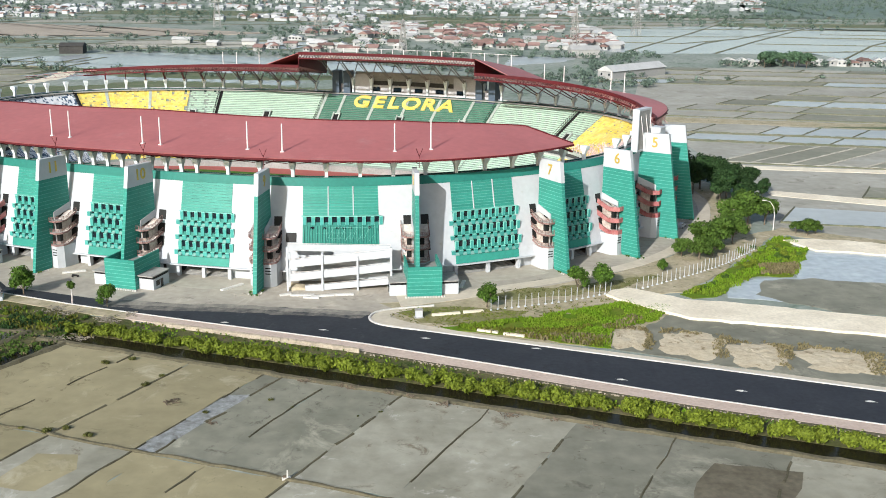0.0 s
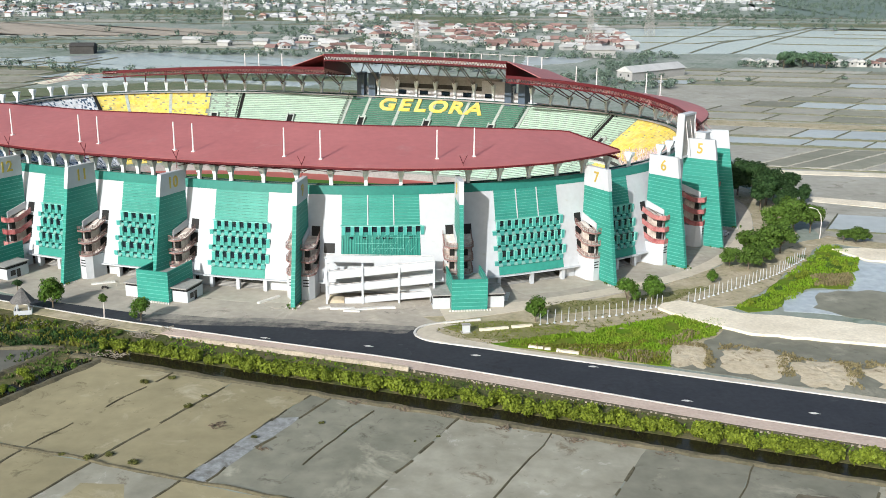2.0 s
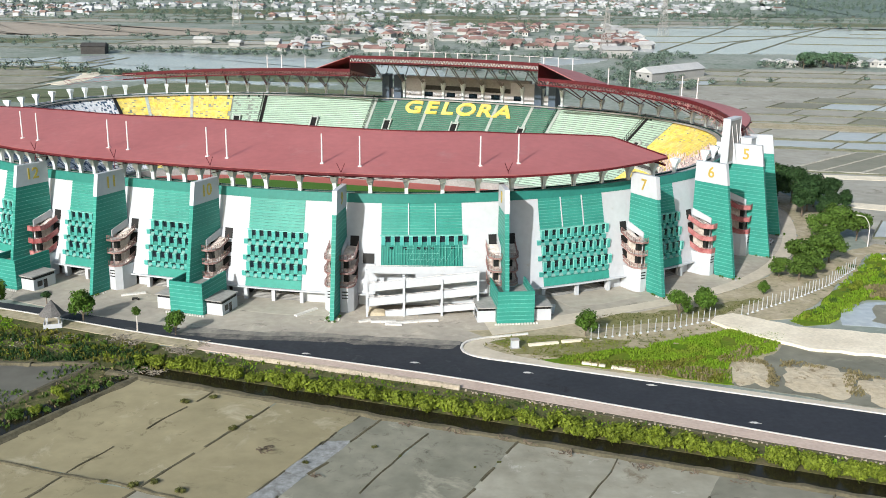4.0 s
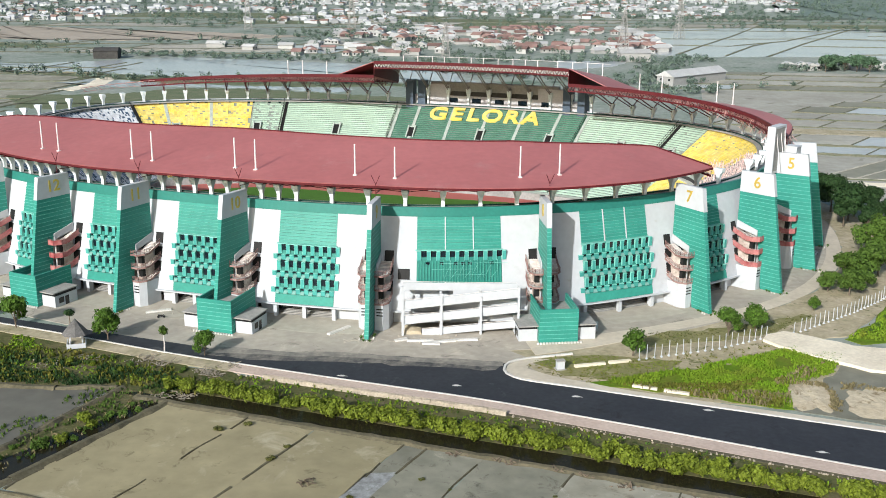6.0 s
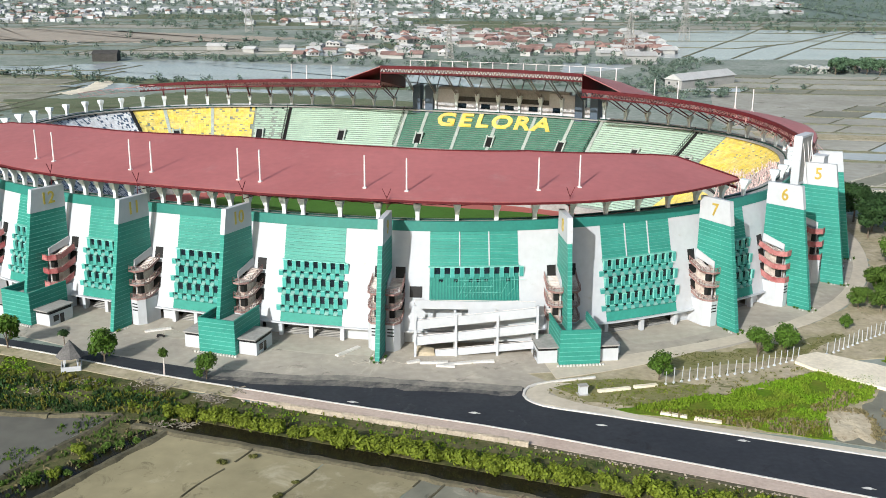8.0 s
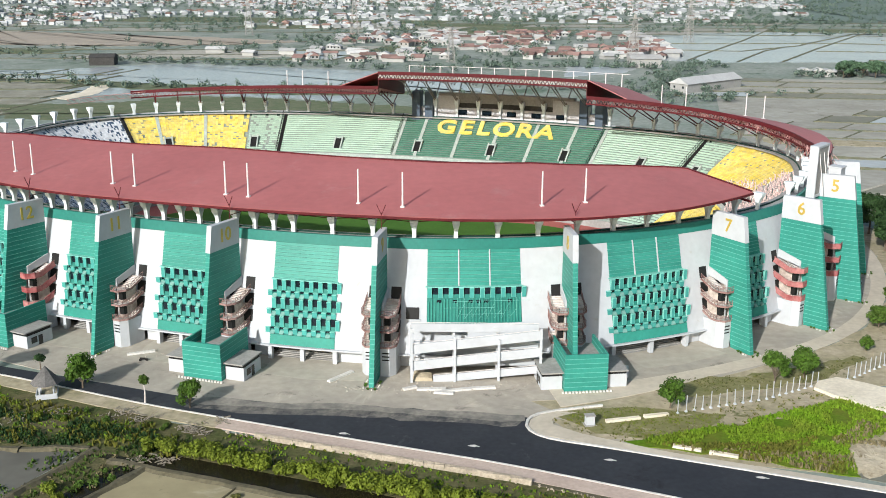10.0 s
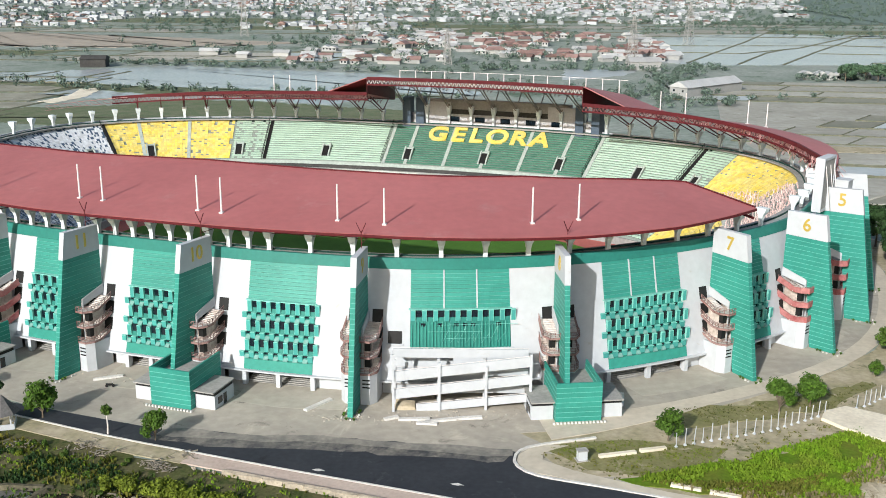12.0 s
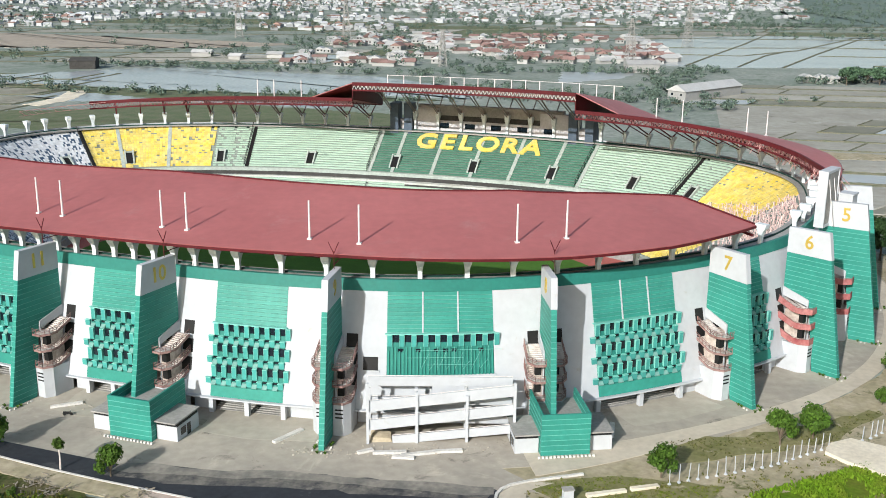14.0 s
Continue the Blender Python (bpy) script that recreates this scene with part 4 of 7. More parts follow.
def numeral(text, size, bold=0.06):
    cu = bpy.data.curves.new("numeral", "FONT")
    cu.body, cu.size, cu.extrude, cu.align_x, cu.align_y = text, size, 0.08, "CENTER", "CENTER"
    cu.offset = bold
    cu.resolution_u = 3
    tmp = bpy.data.objects.new("numeral", cu)
    me = bpy.data.meshes.new_from_object(tmp)
    bpy.data.objects.remove(tmp)
    me.materials.append(GOLD)
    return me


LEVELS = (6.5, 9.9, 13.2)
FOOTPRINT = [(3.6, 5.0), (3.6, 9.7), (2.5, 11.3), (0.6, 11.3)]       # one side, x from the fin, y outwards


def landing(side, z, thick):
    pts = [(side * x, y) for x, y in [(0.8, 5.0)] + FOOTPRINT]
    return Shape().poly(pts if side < 0 else pts[::-1], z - thick, z)


RISE = 1.6


def stair_line(side, z):
    """The outer line of a flight coming down from the wall and of the landing at its foot."""
    return [(side * 3.6, 4.2, z + RISE), (side * 3.6, 8.0, z), (side * 3.6, 9.7, z), (side * 2.5, 11.3, z), (side * 0.6, 11.3, z)]


def parapet_band(side, z, h):
    """A parapet that comes down along the flight and runs level round the landing."""
    sh = Shape()
    pts = stair_line(side, z)
    for p, q in zip(pts, pts[1:]):
        sh.bar((p[0], p[1], p[2] + h / 2 - 0.3), (q[0], q[1], q[2] + h / 2 - 0.3), 0.18, h)
    return sh


def landing_slab(side, z):
    """Steps of the flight and the flat landing."""
    sh = Shape()
    n = 8
    prof = []
    for i in range(n):
        y0, y1 = 4.2 + 3.8 * i / n, 4.2 + 3.8 * (i + 1) / n
        prof += [(y0, z + RISE * (1 - i / n)), (y1, z + RISE * (1 - i / n))]
    prof += [(8.0, z), (9.7, z), (9.7, z - 0.3), (8.0, z - 0.3), (4.2, z + RISE - 0.45)]
    k = len(prof)
    x0, x1 = side * 0.6, side * 3.55
    sh.add([(x0, y, h) for y, h in prof] + [(x1, y, h) for y, h in prof], [tuple(range(k)), tuple(reversed(range(k, 2 * k)))] + [(a, (a + 1) % k, k + (a + 1) % k, k + a) for a in range(k)])
    tip = [(side * 0.6, 9.7), (side * 3.55, 9.7), (side * 2.5, 11.25), (side * 0.6, 11.25)]
    return sh.poly(tip if side > 0 else tip[::-1], z - 0.3, z)


BASES = {side: landing(side, 6.2, 6.2).mesh("base_block", WHITE) for side in (-1, 1)}
SLABS = {(side, z): landing_slab(side, z).mesh("landing", WHITE_DIRTY) for side in (-1, 1) for z in LEVELS}
BANDS = {(side, z, c): parapet_band(side, z, 1.25 if c == "p" else 0.42).mesh("parapet", m) for side in (-1, 1) for z in LEVELS for c, m in (("p", PINK), ("w", RIM))}
SHOULDER = {}
for side in (-1, 1):
    x0, x1 = sorted((side * (TH + 0.1), side * (TH + 0.35)))
    SHOULDER[side] = Shape().hexa([(x0, 3.5, 15.2), (x1, 3.5, 15.2), (x1, 9.5, 13.9), (x0, 9.5, 13.9)],
                                  [(x0, 3.5, 17.1), (x1, 3.5, 17.1), (x1, 9.5, 15.3), (x0, 9.5, 15.3)]).box(x0, x1, 9.2, 9.5, 6.2, 14.0).mesh("shoulder_wall", WHITE)
CORES = {side: Shape().box(*sorted((side * 0.9, side * 2.2)), 5.2, 9.4, 6.2, 13.0).mesh("stair_core", BROWN) for side in (-1, 1)}
VOIDS, RAILS = {}, {}
for side in (-1, 1):
    x0, x1 = sorted((side * 1.1, side * 2.26))
    # solid black blocks imitate the darkness inside the stair openings
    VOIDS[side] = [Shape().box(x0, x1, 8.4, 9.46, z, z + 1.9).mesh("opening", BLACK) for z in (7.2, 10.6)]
    for z in LEVELS:
        rl = Shape()
        pts = [Vector(p) for p in stair_line(side, z)]
        for p, q in zip(pts, pts[1:]):
            for h in (0.55, 0.85, 1.15):
                rl.bar(p + Vector((0, 0, h)), q + Vector((0, 0, h)), 0.07)
            k = max(1, round((q - p).length / 1.1))
            for i in range(k + 1):
                f = p + (q - p) * i / k
                rl.bar(f, f + Vector((0, 0, 1.15)), 0.08)
        RAILS[side, z] = rl.mesh("handrail", RIM)
RIBS = {side: Shape() for side in (-1, 1)}
for side in (-1, 1):
    for i in range(3):
        x0, x1 = sorted((side * 1.0, side * 2.5))
        RIBS[side].box(x0, x1, 11.28, 11.4, 3.6 + i * 0.75, 3.85 + i * 0.75)
    RIBS[side] = RIBS[side].mesh("vent_slot", BLACK)
KERBSTONE = Shape().hexa([(-0.2, -0.22, 0), (0.2, -0.22, 0), (0.2, 0.22, 0), (-0.2, 0.22, 0)], [(-0.16, -0.18, 0.4), (0.16, -0.18, 0.4), (0.16, 0.18, 0.4), (-0.16, 0.18, 0.4)]).mesh("kerb_stone", KERB)
tuft = Shape()
for i in range(16):
    a, q = i * 2.4, 0.16 + 0.02 * (i % 5)
    tuft.add([(0.1 * math.cos(a), 0.1 * math.sin(a), 0), (q * math.cos(a + 0.5), q * math.sin(a + 0.5), 0.3), (2.2 * q * math.cos(a), 2.2 * q * math.sin(a), 0.5 + 0.02 * (i % 4)), (q * math.cos(a - 0.5), q * math.sin(a - 0.5), 0.34)], [(0, 1, 2, 3)])
BORDER_PLANT = tuft.mesh("border_plant", LEAF_S)
PLANT = [(x, 13.9 + i * 0.8) for i in range(6) for x in (-1.5, 1.5)] + [(-1.2 + i * 0.8, 18.7) for i in range(4)]
for k, s in FINS.items():
    pinkish = k in (12, 6, 5, 4, 13)
    fin = empty("buttress", ring_frame(s) @ pose(0, 0, 0, 0, 0, FIN_TURN.get(k, 0)) @ Matrix.Diagonal((1, 1, FIN_TALL.get(k, 1), 1)), "teal clad buttress with white cap and " + ("pink" if pinkish else "faded pink") + " stair landings", "buttress", "gate buttresses round the stadium")
    blade = part("blade", COURSES[0], GREEN, fin)
    for me in COURSES[1:]:
        part("cladding_board", me, GREEN, blade)
    cap = part("cap", CAP, WHITE, fin, "white painted cap")
    num = numeral(str(k), 4.1)
    for side in (-1, 1):
        if k != 4:
            part("numeral", num, GOLD, cap, "gold gate number", pose(side * (TH + 0.12), 8.2, 27.4, 90, 0, 90 * side))
        base = part("base_block", BASES[side], WHITE, fin, "white stair base")
        part("vent_slot", RIBS[side], BLACK, base)
        for z in LEVELS:
            la = part("landing", SLABS[side, z], WHITE_DIRTY, fin)
            part("parapet", BANDS[side, z, "p" if pinkish else "w"], PINK, la, "pink painted parapet" if pinkish else "faded pinkish parapet")
            part("handrail", RAILS[side, z], PINK, la, "thin steel handrail")
        part("shoulder_wall", SHOULDER[side], WHITE, fin)
        core = part("stair_core", CORES[side], BROWN, fin, "stained cream inner stair wall")
        for me in VOIDS[side]:
            part("opening", me, BLACK, core, "dark opening")
    if k not in (12, 10, 8):
        for i, (x, y) in enumerate(PLANT):
            if (i * 7 + k) % 5 < 2:
                part("kerb_stone", KERBSTONE, KERB, fin, m=pose(x, y, 0.1) @ Matrix.Scale(0.75, 4))
            elif (i * 7 + k) % 5 < 4:
                part("border_plant", BORDER_PLANT, LEAF_S, fin, "small green border plant", m=pose(x * 0.9, y, 0.1, 0, 0, i * 50))

# ---- ticket kiosks at the even gates ----


def kiosk(s, turn):
    ob = empty("ticket_kiosk", ring_frame(s) @ pose(0, 0, 0, 0, 0, turn), "teal boarded gate box with white flat-roofed ticket booths at its sides", "kiosk", "ticket kiosks at the gates")
    n, h = 8, 7.9
    for i in range(n):
        z0, z1 = h * i / n, h * (i + 1) / n - 0.02
        for x0, x1, y0, y1 in ((-4.4, 4.4, 20.6, 21.0), (-4.4, -4.0, 9.5, 20.6), (4.0, 4.4, 9.5, 20.6)):
            g = 0.07
            sh = Shape().box(x0, x1, y0, y1, z0 + 0.1, z1)
            sh.k = 1
            sh.box(x0 - g, x1 + g, y0, y1 + g, z0, z0 + 0.1)
            part("board", sh, (GREEN, LIP), ob)
    part("inner_deck", Shape().box(-4.0, 4.0, 9.5, 20.6, 5.6, 5.9), CONC, ob, "grey deck inside the box")
    for side in (-1, 1):
        x0, x1 = sorted((side * 4.55, side * 8.8))
        booth = part("booth", Shape().box(x0, x1, 12.4, 19.6, 0, 2.9), WHITE, ob, "white rendered ticket booth")
        part("roof", Shape().box(x0 - 0.1, x1 + 0.1, 12.0, 20.2, 3.6, 3.85), CONC, booth, "flat grey slab roof")
        part("window", Shape().box(x0 + 0.1, x1 - 0.1, 12.6, 19.5, 2.88, 3.6), BLACK, booth, "dark strip window")
        part("door", Shape().box(side * 8.8 - 0.06, side * 8.8 + 0.06, 15.2, 16.4, 0.1, 2.3), GLASS, booth, "dark glazed door")
        part("window", Shape().box(side * 8.8 - 0.06, side * 8.8 + 0.06, 16.8, 18.4, 0.9, 2.3), GLASS, booth)
    for i in range(15):
        part("kerb_stone", KERBSTONE, KERB, ob, m=pose(-4.9 + i * 0.7, 21.9, 0.1))
    return ob


for k in (12, 10, 8):
    kiosk(FINS[k] + (0.9 if k == 8 else 0), -8 if k == 8 else 0)

# ---- access ramp in front of the bay between gates 9 and 8 ----
rampo = empty("access_ramp", ring_frame(54.0), "white concrete zigzag access ramp against the stadium wall", "ramp")
XL, XR = 13.2, -13.2


def ramp_lane(y, zl, zr, w, high, xl=XL, xr=XR):
    """A sloping deck from the left end to the right end with a white parapet along its outer side."""
    sh = Shape().hexa([(xl, y - w, zl - 0.3), (xr, y - w, zr - 0.3), (xr, y, zr - 0.3), (xl, y, zl - 0.3)][::-1], [(xl, y - w, zl), (xr, y - w, zr), (xr, y, zr), (xl, y, zl)][::-1])
    lane = part("ramp_deck", sh, CONC, rampo, "grey ramp deck")
    part("parapet", Shape().bar((xl, y, zl - 0.3 + high / 2), (xr, y, zr - 0.3 + high / 2), 0.22, high), WHITE, lane, "white ramp parapet")
    rail = Shape().bar((xl, y, zl + high - 0.1), (xr, y, zr + high - 0.1), 0.09)
    for i in range(9):
        x, z = xl + (xr - xl) * i / 8, zl + (zr - zl) * i / 8
        rail.bar((x, y, z + high - 0.5), (x, y, z + high - 0.1), 0.09)
    part("handrail", rail, STEEL_W, lane, "thin white handrail")


# outer lanes climb to the right, inner lanes on to the left
ramp_lane(12.8, 6.5, 9.1, 3.0, 2.0)
ramp_lane(12.8, 2.9, 5.5, 3.0, 1.95)
ramp_lane(12.8, 0.1, 1.9, 3.0, 1.6, 8.8)
ramp_lane(9.3, 10.1, 9.4, 3.0, 1.8)
ramp_lane(9.3, 6.4, 5.8, 3.0, 1.5)
ramp_lane(9.3, 2.8, 2.1, 3.0, 1.5)
part("end_wall", Shape().hexa([(1.5, 9.0, 7.4), (XR, 9.0, 8.9), (XR, 9.25, 8.9), (1.5, 9.25, 7.4)][::-1], [(1.5, 9.0, 10.0), (XR, 9.0, 9.6), (XR, 9.25, 9.6), (1.5, 9.25, 10.0)][::-1]), WHITE, rampo, "white wall closing the upper lanes")
for x, top in ((XL, 11.8), (4.4, 10.0), (-4.6, 9.2), (XR, 11.4)):
    part("post", Shape().box(x - 0.25, x + 0.25, 12.75, 13.25, 0, top), WHITE, rampo)
for x in (XL - 0.3, 4.4, -4.6):
    part("post", Shape().box(x - 0.25, x + 0.25, 9.2, 9.7, 0, 9.4), WHITE, rampo)
part("earth_fill", Shape().hexa([(XL - 0.4, 9.8, 0), (8.9, 9.8, 0), (8.9, 12.6, 0), (XL - 0.4, 12.6, 0)], [(XL - 0.6, 9.9, 1.5), (9.0, 9.9, 0.9), (9.0, 12.2, 0.6), (XL - 0.6, 12.0, 0.9)]), EARTH, rampo, "bank of earth at the ramp foot")

# ---- stands ----
bowl = empty("grandstand", pose(CX, CY, 0), "two-tier seating bowl with green, yellow and white seats", "grandstand", "", "structure")


def fixed_to(name, shape, material, parent, label=""):
    ob = part(name, shape, material, parent, label)
    ob.matrix_basis = BACK if parent in (bowl,) else Matrix.Identity(4)
    return ob


def tier(s0, s1, d0, z0, d1, z1, rows, seat, label, gaps=0.0, step=3.0, seed=1):
    """Concrete steps from (d0, z0) up to (d1, z1) with a run of seats on each."""
    sec = []
    for i in range(rows):
        da, db = d0 + (d1 - d0) * i / rows, d0 + (d1 - d0) * (i + 1) / rows
        z = z0 + (z1 - z0) * (i + 1) / rows
        sec += [(da, z), (db, z)]
    sec = [(d0, z0 - 1.2)] + sec + [(d1, z0 - 1.2)]
    block = fixed_to("seating_block", strip(Shape(), s0, s1, sec[::-1], 4.0), STEP, bowl, label)
    r = random.Random(seed)
    sh = Shape()
    back = 0.98 if seat in (YELLOW, SEAT_W) else 0.62
    for i in range(rows):
        d = d0 + (d1 - d0) * (i + 0.62) / rows
        z = z0 + (z1 - z0) * (i + 1) / rows
        s = s0 + 0.4
        while s < s1 - 0.5:
            w = min(step if gaps < 0.02 else 0.7 if seat is SEAT_W else 1.1, s1 - 0.3 - s)
            bare = r.random() <= gaps
            if not bare or seat is SEAT_W:
                sh.k = 1 if bare else 0
                a, b = ring(s, d), ring(s + w * (1.0 if gaps < 0.02 else 0.96), d)
                n = (ring(s, d + (1.04 if seat is YELLOW else 0.9 if seat is SEAT_W else 0.42 if seat is SEAT_D else 0.52)) - a)
                sh.hexa([a + Vector((0, 0, z + 0.02)), b + Vector((0, 0, z + 0.02)), b + n + Vector((0, 0, z + 0.02)), a + n + Vector((0, 0, z + 0.02))][::-1],
                        [a + Vector((0, 0, z + 0.4)), b + Vector((0, 0, z + 0.4)), b + n + Vector((0, 0, z + back)), a + n + Vector((0, 0, z + back))][::-1])
            s += w
    tagged(fixed_to("seat_rows", sh, (seat, SEAT_N) if seat is SEAT_W else seat, block), kind="stuff")
    return block


UP = (-21.0, 14.2, -2.6, 25.4, 18)
LOW = (-41.0, 2.6, -23.0, 11.0, 14)
VIP0, VIP1 = 287.8, 366.2
SECTIONS = [(-100, -50, SEAT_G, 0, "pale green seats"), (-50, 88, SEAT_G, 0, "pale green seats"), (88, 128, YELLOW, 0.1, "yellow seats"), (128, 194, SEAT_P, 0.35, "faded pink and white seats"),
            (194, 237, YELLOW, 0.05, "yellow seats"), (237, 249.5, SEAT_G, 0.05, "pale green seats"), (249.5, VIP0, SEAT_G, 0, "pale green seats"), (VIP0, VIP1, SEAT_D, 0, "dark green seats"),
            (VIP1, 414, SEAT_G, 0, "pale green seats"), (414, 428, SEAT_G, 0.12, "pale green seats with yellow ones between"), (428, 478, YELLOW, 0.12, "yellow seats"), (478, 520, SEAT_W, 0.24, "white and blue seats"), (520, AROUND - 100, SEAT_W, 0.33, "white and blue seats")]
for i, (a, b, m, g, lab) in enumerate(SECTIONS):
    tier(a, b, UP[0], UP[1], UP[2], UP[3], UP[4], m, "upper tier of " + lab, g, 3.0, i)
    if b > 180 or b < 100:
        tier(a, b, *LOW, SEAT_G if m in (SEAT_D,) else m, "lower tier of " + lab, g, 3.0, i + 50)
fixed_to("front_parapet", strip(Shape(), 0, AROUND, [(-21.5, 13.5), (-21.1, 13.5), (-21.1, 14.6), (-21.5, 14.6)], 4), AISLE, bowl, "pale green-grey parapet of the upper tier")
fixed_to("deck_edge", strip(Shape(), 0, AROUND, [(-22.9, 11.3), (-21.4, 11.3), (-21.4, 12.2), (-22.9, 12.2)], 4), PARAPET_W, bowl, "off-white edge of the gallery deck")
# dark sheet standing for the shade under the upper parapet
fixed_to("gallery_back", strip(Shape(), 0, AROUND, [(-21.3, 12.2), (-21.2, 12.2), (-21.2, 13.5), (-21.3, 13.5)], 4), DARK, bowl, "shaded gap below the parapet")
fixed_to("back_rail", strip(Shape(), 0, AROUND, [(-2.5, 25.0), (-2.2, 25.0), (-2.2, 26.9), (-2.5, 26.9)], 4), REAR, bowl, "very dark green rear wall")
canopy = fixed_to("box_canopy", strip(Shape(), 300, 352, [(-24.6, 11.7), (-23.0, 11.9), (-23.0, 12.5), (-24.6, 12.3)], 4), PARAPET_W, bowl, "off-white canopy over the main boxes")
fixed_to("box_recess", strip(Shape(), 300, 352, [(-24.3, 9.4), (-23.0, 9.4), (-23.0, 11.8), (-24.3, 11.8)], 4), DARK, canopy, "dark boxes below the canopy")
fixed_to("pitch_wall", strip(Shape(), 0, AROUND, [(-42.0, 0), (-41.4, 0), (-41.4, 2.6), (-42.0, 2.6)], 4), CONC, bowl)


def slope_z(d):
    return UP[1] + (UP[3] - UP[1]) * (d - UP[0]) / (UP[2] - UP[0])


# aisles, dividers and vomitories on the far side
for s in (249.5, VIP0, 299.4, 314.3, 328.8, 343.3, 357.8, VIP1, 414, 445.5, 464.5, 478):
    main = s in (VIP0, VIP1, 249.5, 414, 478)
    top = -2.8 if s <= VIP0 + 1 or s >= VIP1 - 1 else -2.8
    sh = Shape()
    for i in range(12):
        da, db = UP[0] + (top - UP[0]) * i / 12, UP[0] + (top - UP[0]) * (i + 1) / 12
        a, b = ring_frame(s, da), ring_frame(s, db)
        w = 0.6
        sh.hexa([a @ Vector((w, 0, slope_z(da))), a @ Vector((-w, 0, slope_z(da))), b @ Vector((-w, 0, slope_z(db))), b @ Vector((w, 0, slope_z(db)))],
                [a @ Vector((w, 0, slope_z(da) + 0.75)), a @ Vector((-w, 0, slope_z(da) + 0.75)), b @ Vector((-w, 0, slope_z(db) + 0.75)), b @ Vector((w, 0, slope_z(db) + 0.75))])
    fixed_to("aisle", sh, AISLE if s not in (249.5, 414, 478) else BLACK, bowl, "pale aisle steps" if not main else "railed dividing aisle")
    if main:
        fence = Shape()
        for i in range(16):
            d = UP[0] + (-2.8 - UP[0]) * i / 15
            p = ring(s + 1.0, d, slope_z(d) + 0.2)
            fence.bar(p, p + Vector((0, 0, 2.2)), 0.12)
            if i < 15:
                d2 = UP[0] + (-2.8 - UP[0]) * (i + 1) / 15
                for h in (1.0, 2.2):
                    fence.bar(p + Vector((0, 0, h)), ring(s + 1.0, d2, slope_z(d2) + 0.2 + h), 0.10)
        fixed_to("dividing_fence", fence, BLACK, bowl, "dark steel dividing fence")
for s in (243, 268, 299.4, 328.8, 357.8, 390, 425, 461.5, 490):
    f = ring_frame(s)
    v = Shape()
    v.hexa([f @ Vector(q) for q in ((1.1, -18.9, 14.4), (-1.1, -18.9, 14.4), (-1.1, -14.9, 16.6), (1.1, -14.9, 16.6))],
           [f @ Vector(q) for q in ((1.1, -18.9, slope_z(-18.9) + 0.75), (-1.1, -18.9, slope_z(-18.9) + 0.75), (-1.1, -14.9, slope_z(-14.9) + 1.2), (1.1, -14.9, slope_z(-14.9) + 1.2))])
    # solid black block imitates the dark of the stairway
    vom = fixed_to("vomitory", v, BLACK, bowl, "dark stair opening in the stand")
    side = Shape()
    for x in (-1.6, 1.1):
        side.hexa([f @ Vector((x, -19.2, 14.8)), f @ Vector((x + 0.5, -19.2, 14.8)), f @ Vector((x + 0.5, -14.6, 17.2)), f @ Vector((x, -14.6, 17.2))],
                  [f @ Vector((x, -19.2, slope_z(-19.2) + 1.1)), f @ Vector((x + 0.5, -19.2, slope_z(-19.2) + 1.1)), f @ Vector((x + 0.5, -14.6, slope_z(-14.6) + 1.9)), f @ Vector((x, -14.6, slope_z(-14.6) + 1.9))])
    side.box(-1.6, 1.6, -14.8, -14.4, 16.8, slope_z(-14.6) + 1.5, f)
    fixed_to("cheek_wall", side, AISLE, vom, "pale cheek walls")

# the yellow word laid in the seats of the main stand
word = [("G", 349.0), ("E", 341.2), ("L", 334.4), ("O", 326.6), ("R", 318.4), ("A", 310.4)]
incl = math.degrees(math.atan2(UP[3] - UP[1], UP[2] - UP[0]))
for ch, s in word:
    me = numeral(ch, 10.4, 0.3)
    me.materials.clear()
    me.materials.append(YELLOW)
    for vtx in me.vertices:
        vtx.co.z *= 4
    part("letter", me, YELLOW, bowl, "letter of yellow seats", BACK @ ring_frame(s, -6.9, slope_z(-6.9) + 0.75) @ pose(0, 0, 0, incl, 0, 0))

# ---- press box under the main roof ----
PRESS = mat("pale_grey_render", (0.58, 0.57, 0.58), 0.8, 0.15, 1.5, 6)
press = empty("press_box", pose(0, 0, 0), "grey glazed press box behind the main stand", "press box")
part("wall", strip(Shape(), VIP0 + 3, VIP1 - 3, [(-0.4, 22), (2.5, 22), (2.5, 30.2), (-0.4, 30.2)], 4), PRESS, press, "pale grey front wall")
part("recess", strip(Shape(), VIP0 + 22, VIP1 - 20, [(0.2, 30.2), (2.4, 30.2), (2.4, 32.0), (0.2, 32.0)], 4), DARK, press, "dark glazed gallery")
part("upper_wall", strip(Shape(), VIP0 + 14, VIP1 - 12, [(0.0, 32.0), (2.4, 32.0), (2.4, 35.5), (0.0, 35.5)], 4), CONC, press, "shaded upper wall")
for a, b in ((VIP0 + 12, VIP0 + 22), (VIP1 - 20, VIP1 - 12)):
    part("wall", strip(Shape(), a, b, [(-0.5, 25), (2.2, 25), (2.2, 34.5), (-0.5, 34.5)], 4), PRESS, press, "tall pale grey wall")
for i in range(5):
    s = VIP0 + 17 + i * 9.5
    part("window", strip(Shape(), s, s + 3.6, [(-0.6, 27.6), (-0.38, 27.6), (-0.38, 29.4), (-0.6, 29.4)], 2), GLASS, press, "dark window")
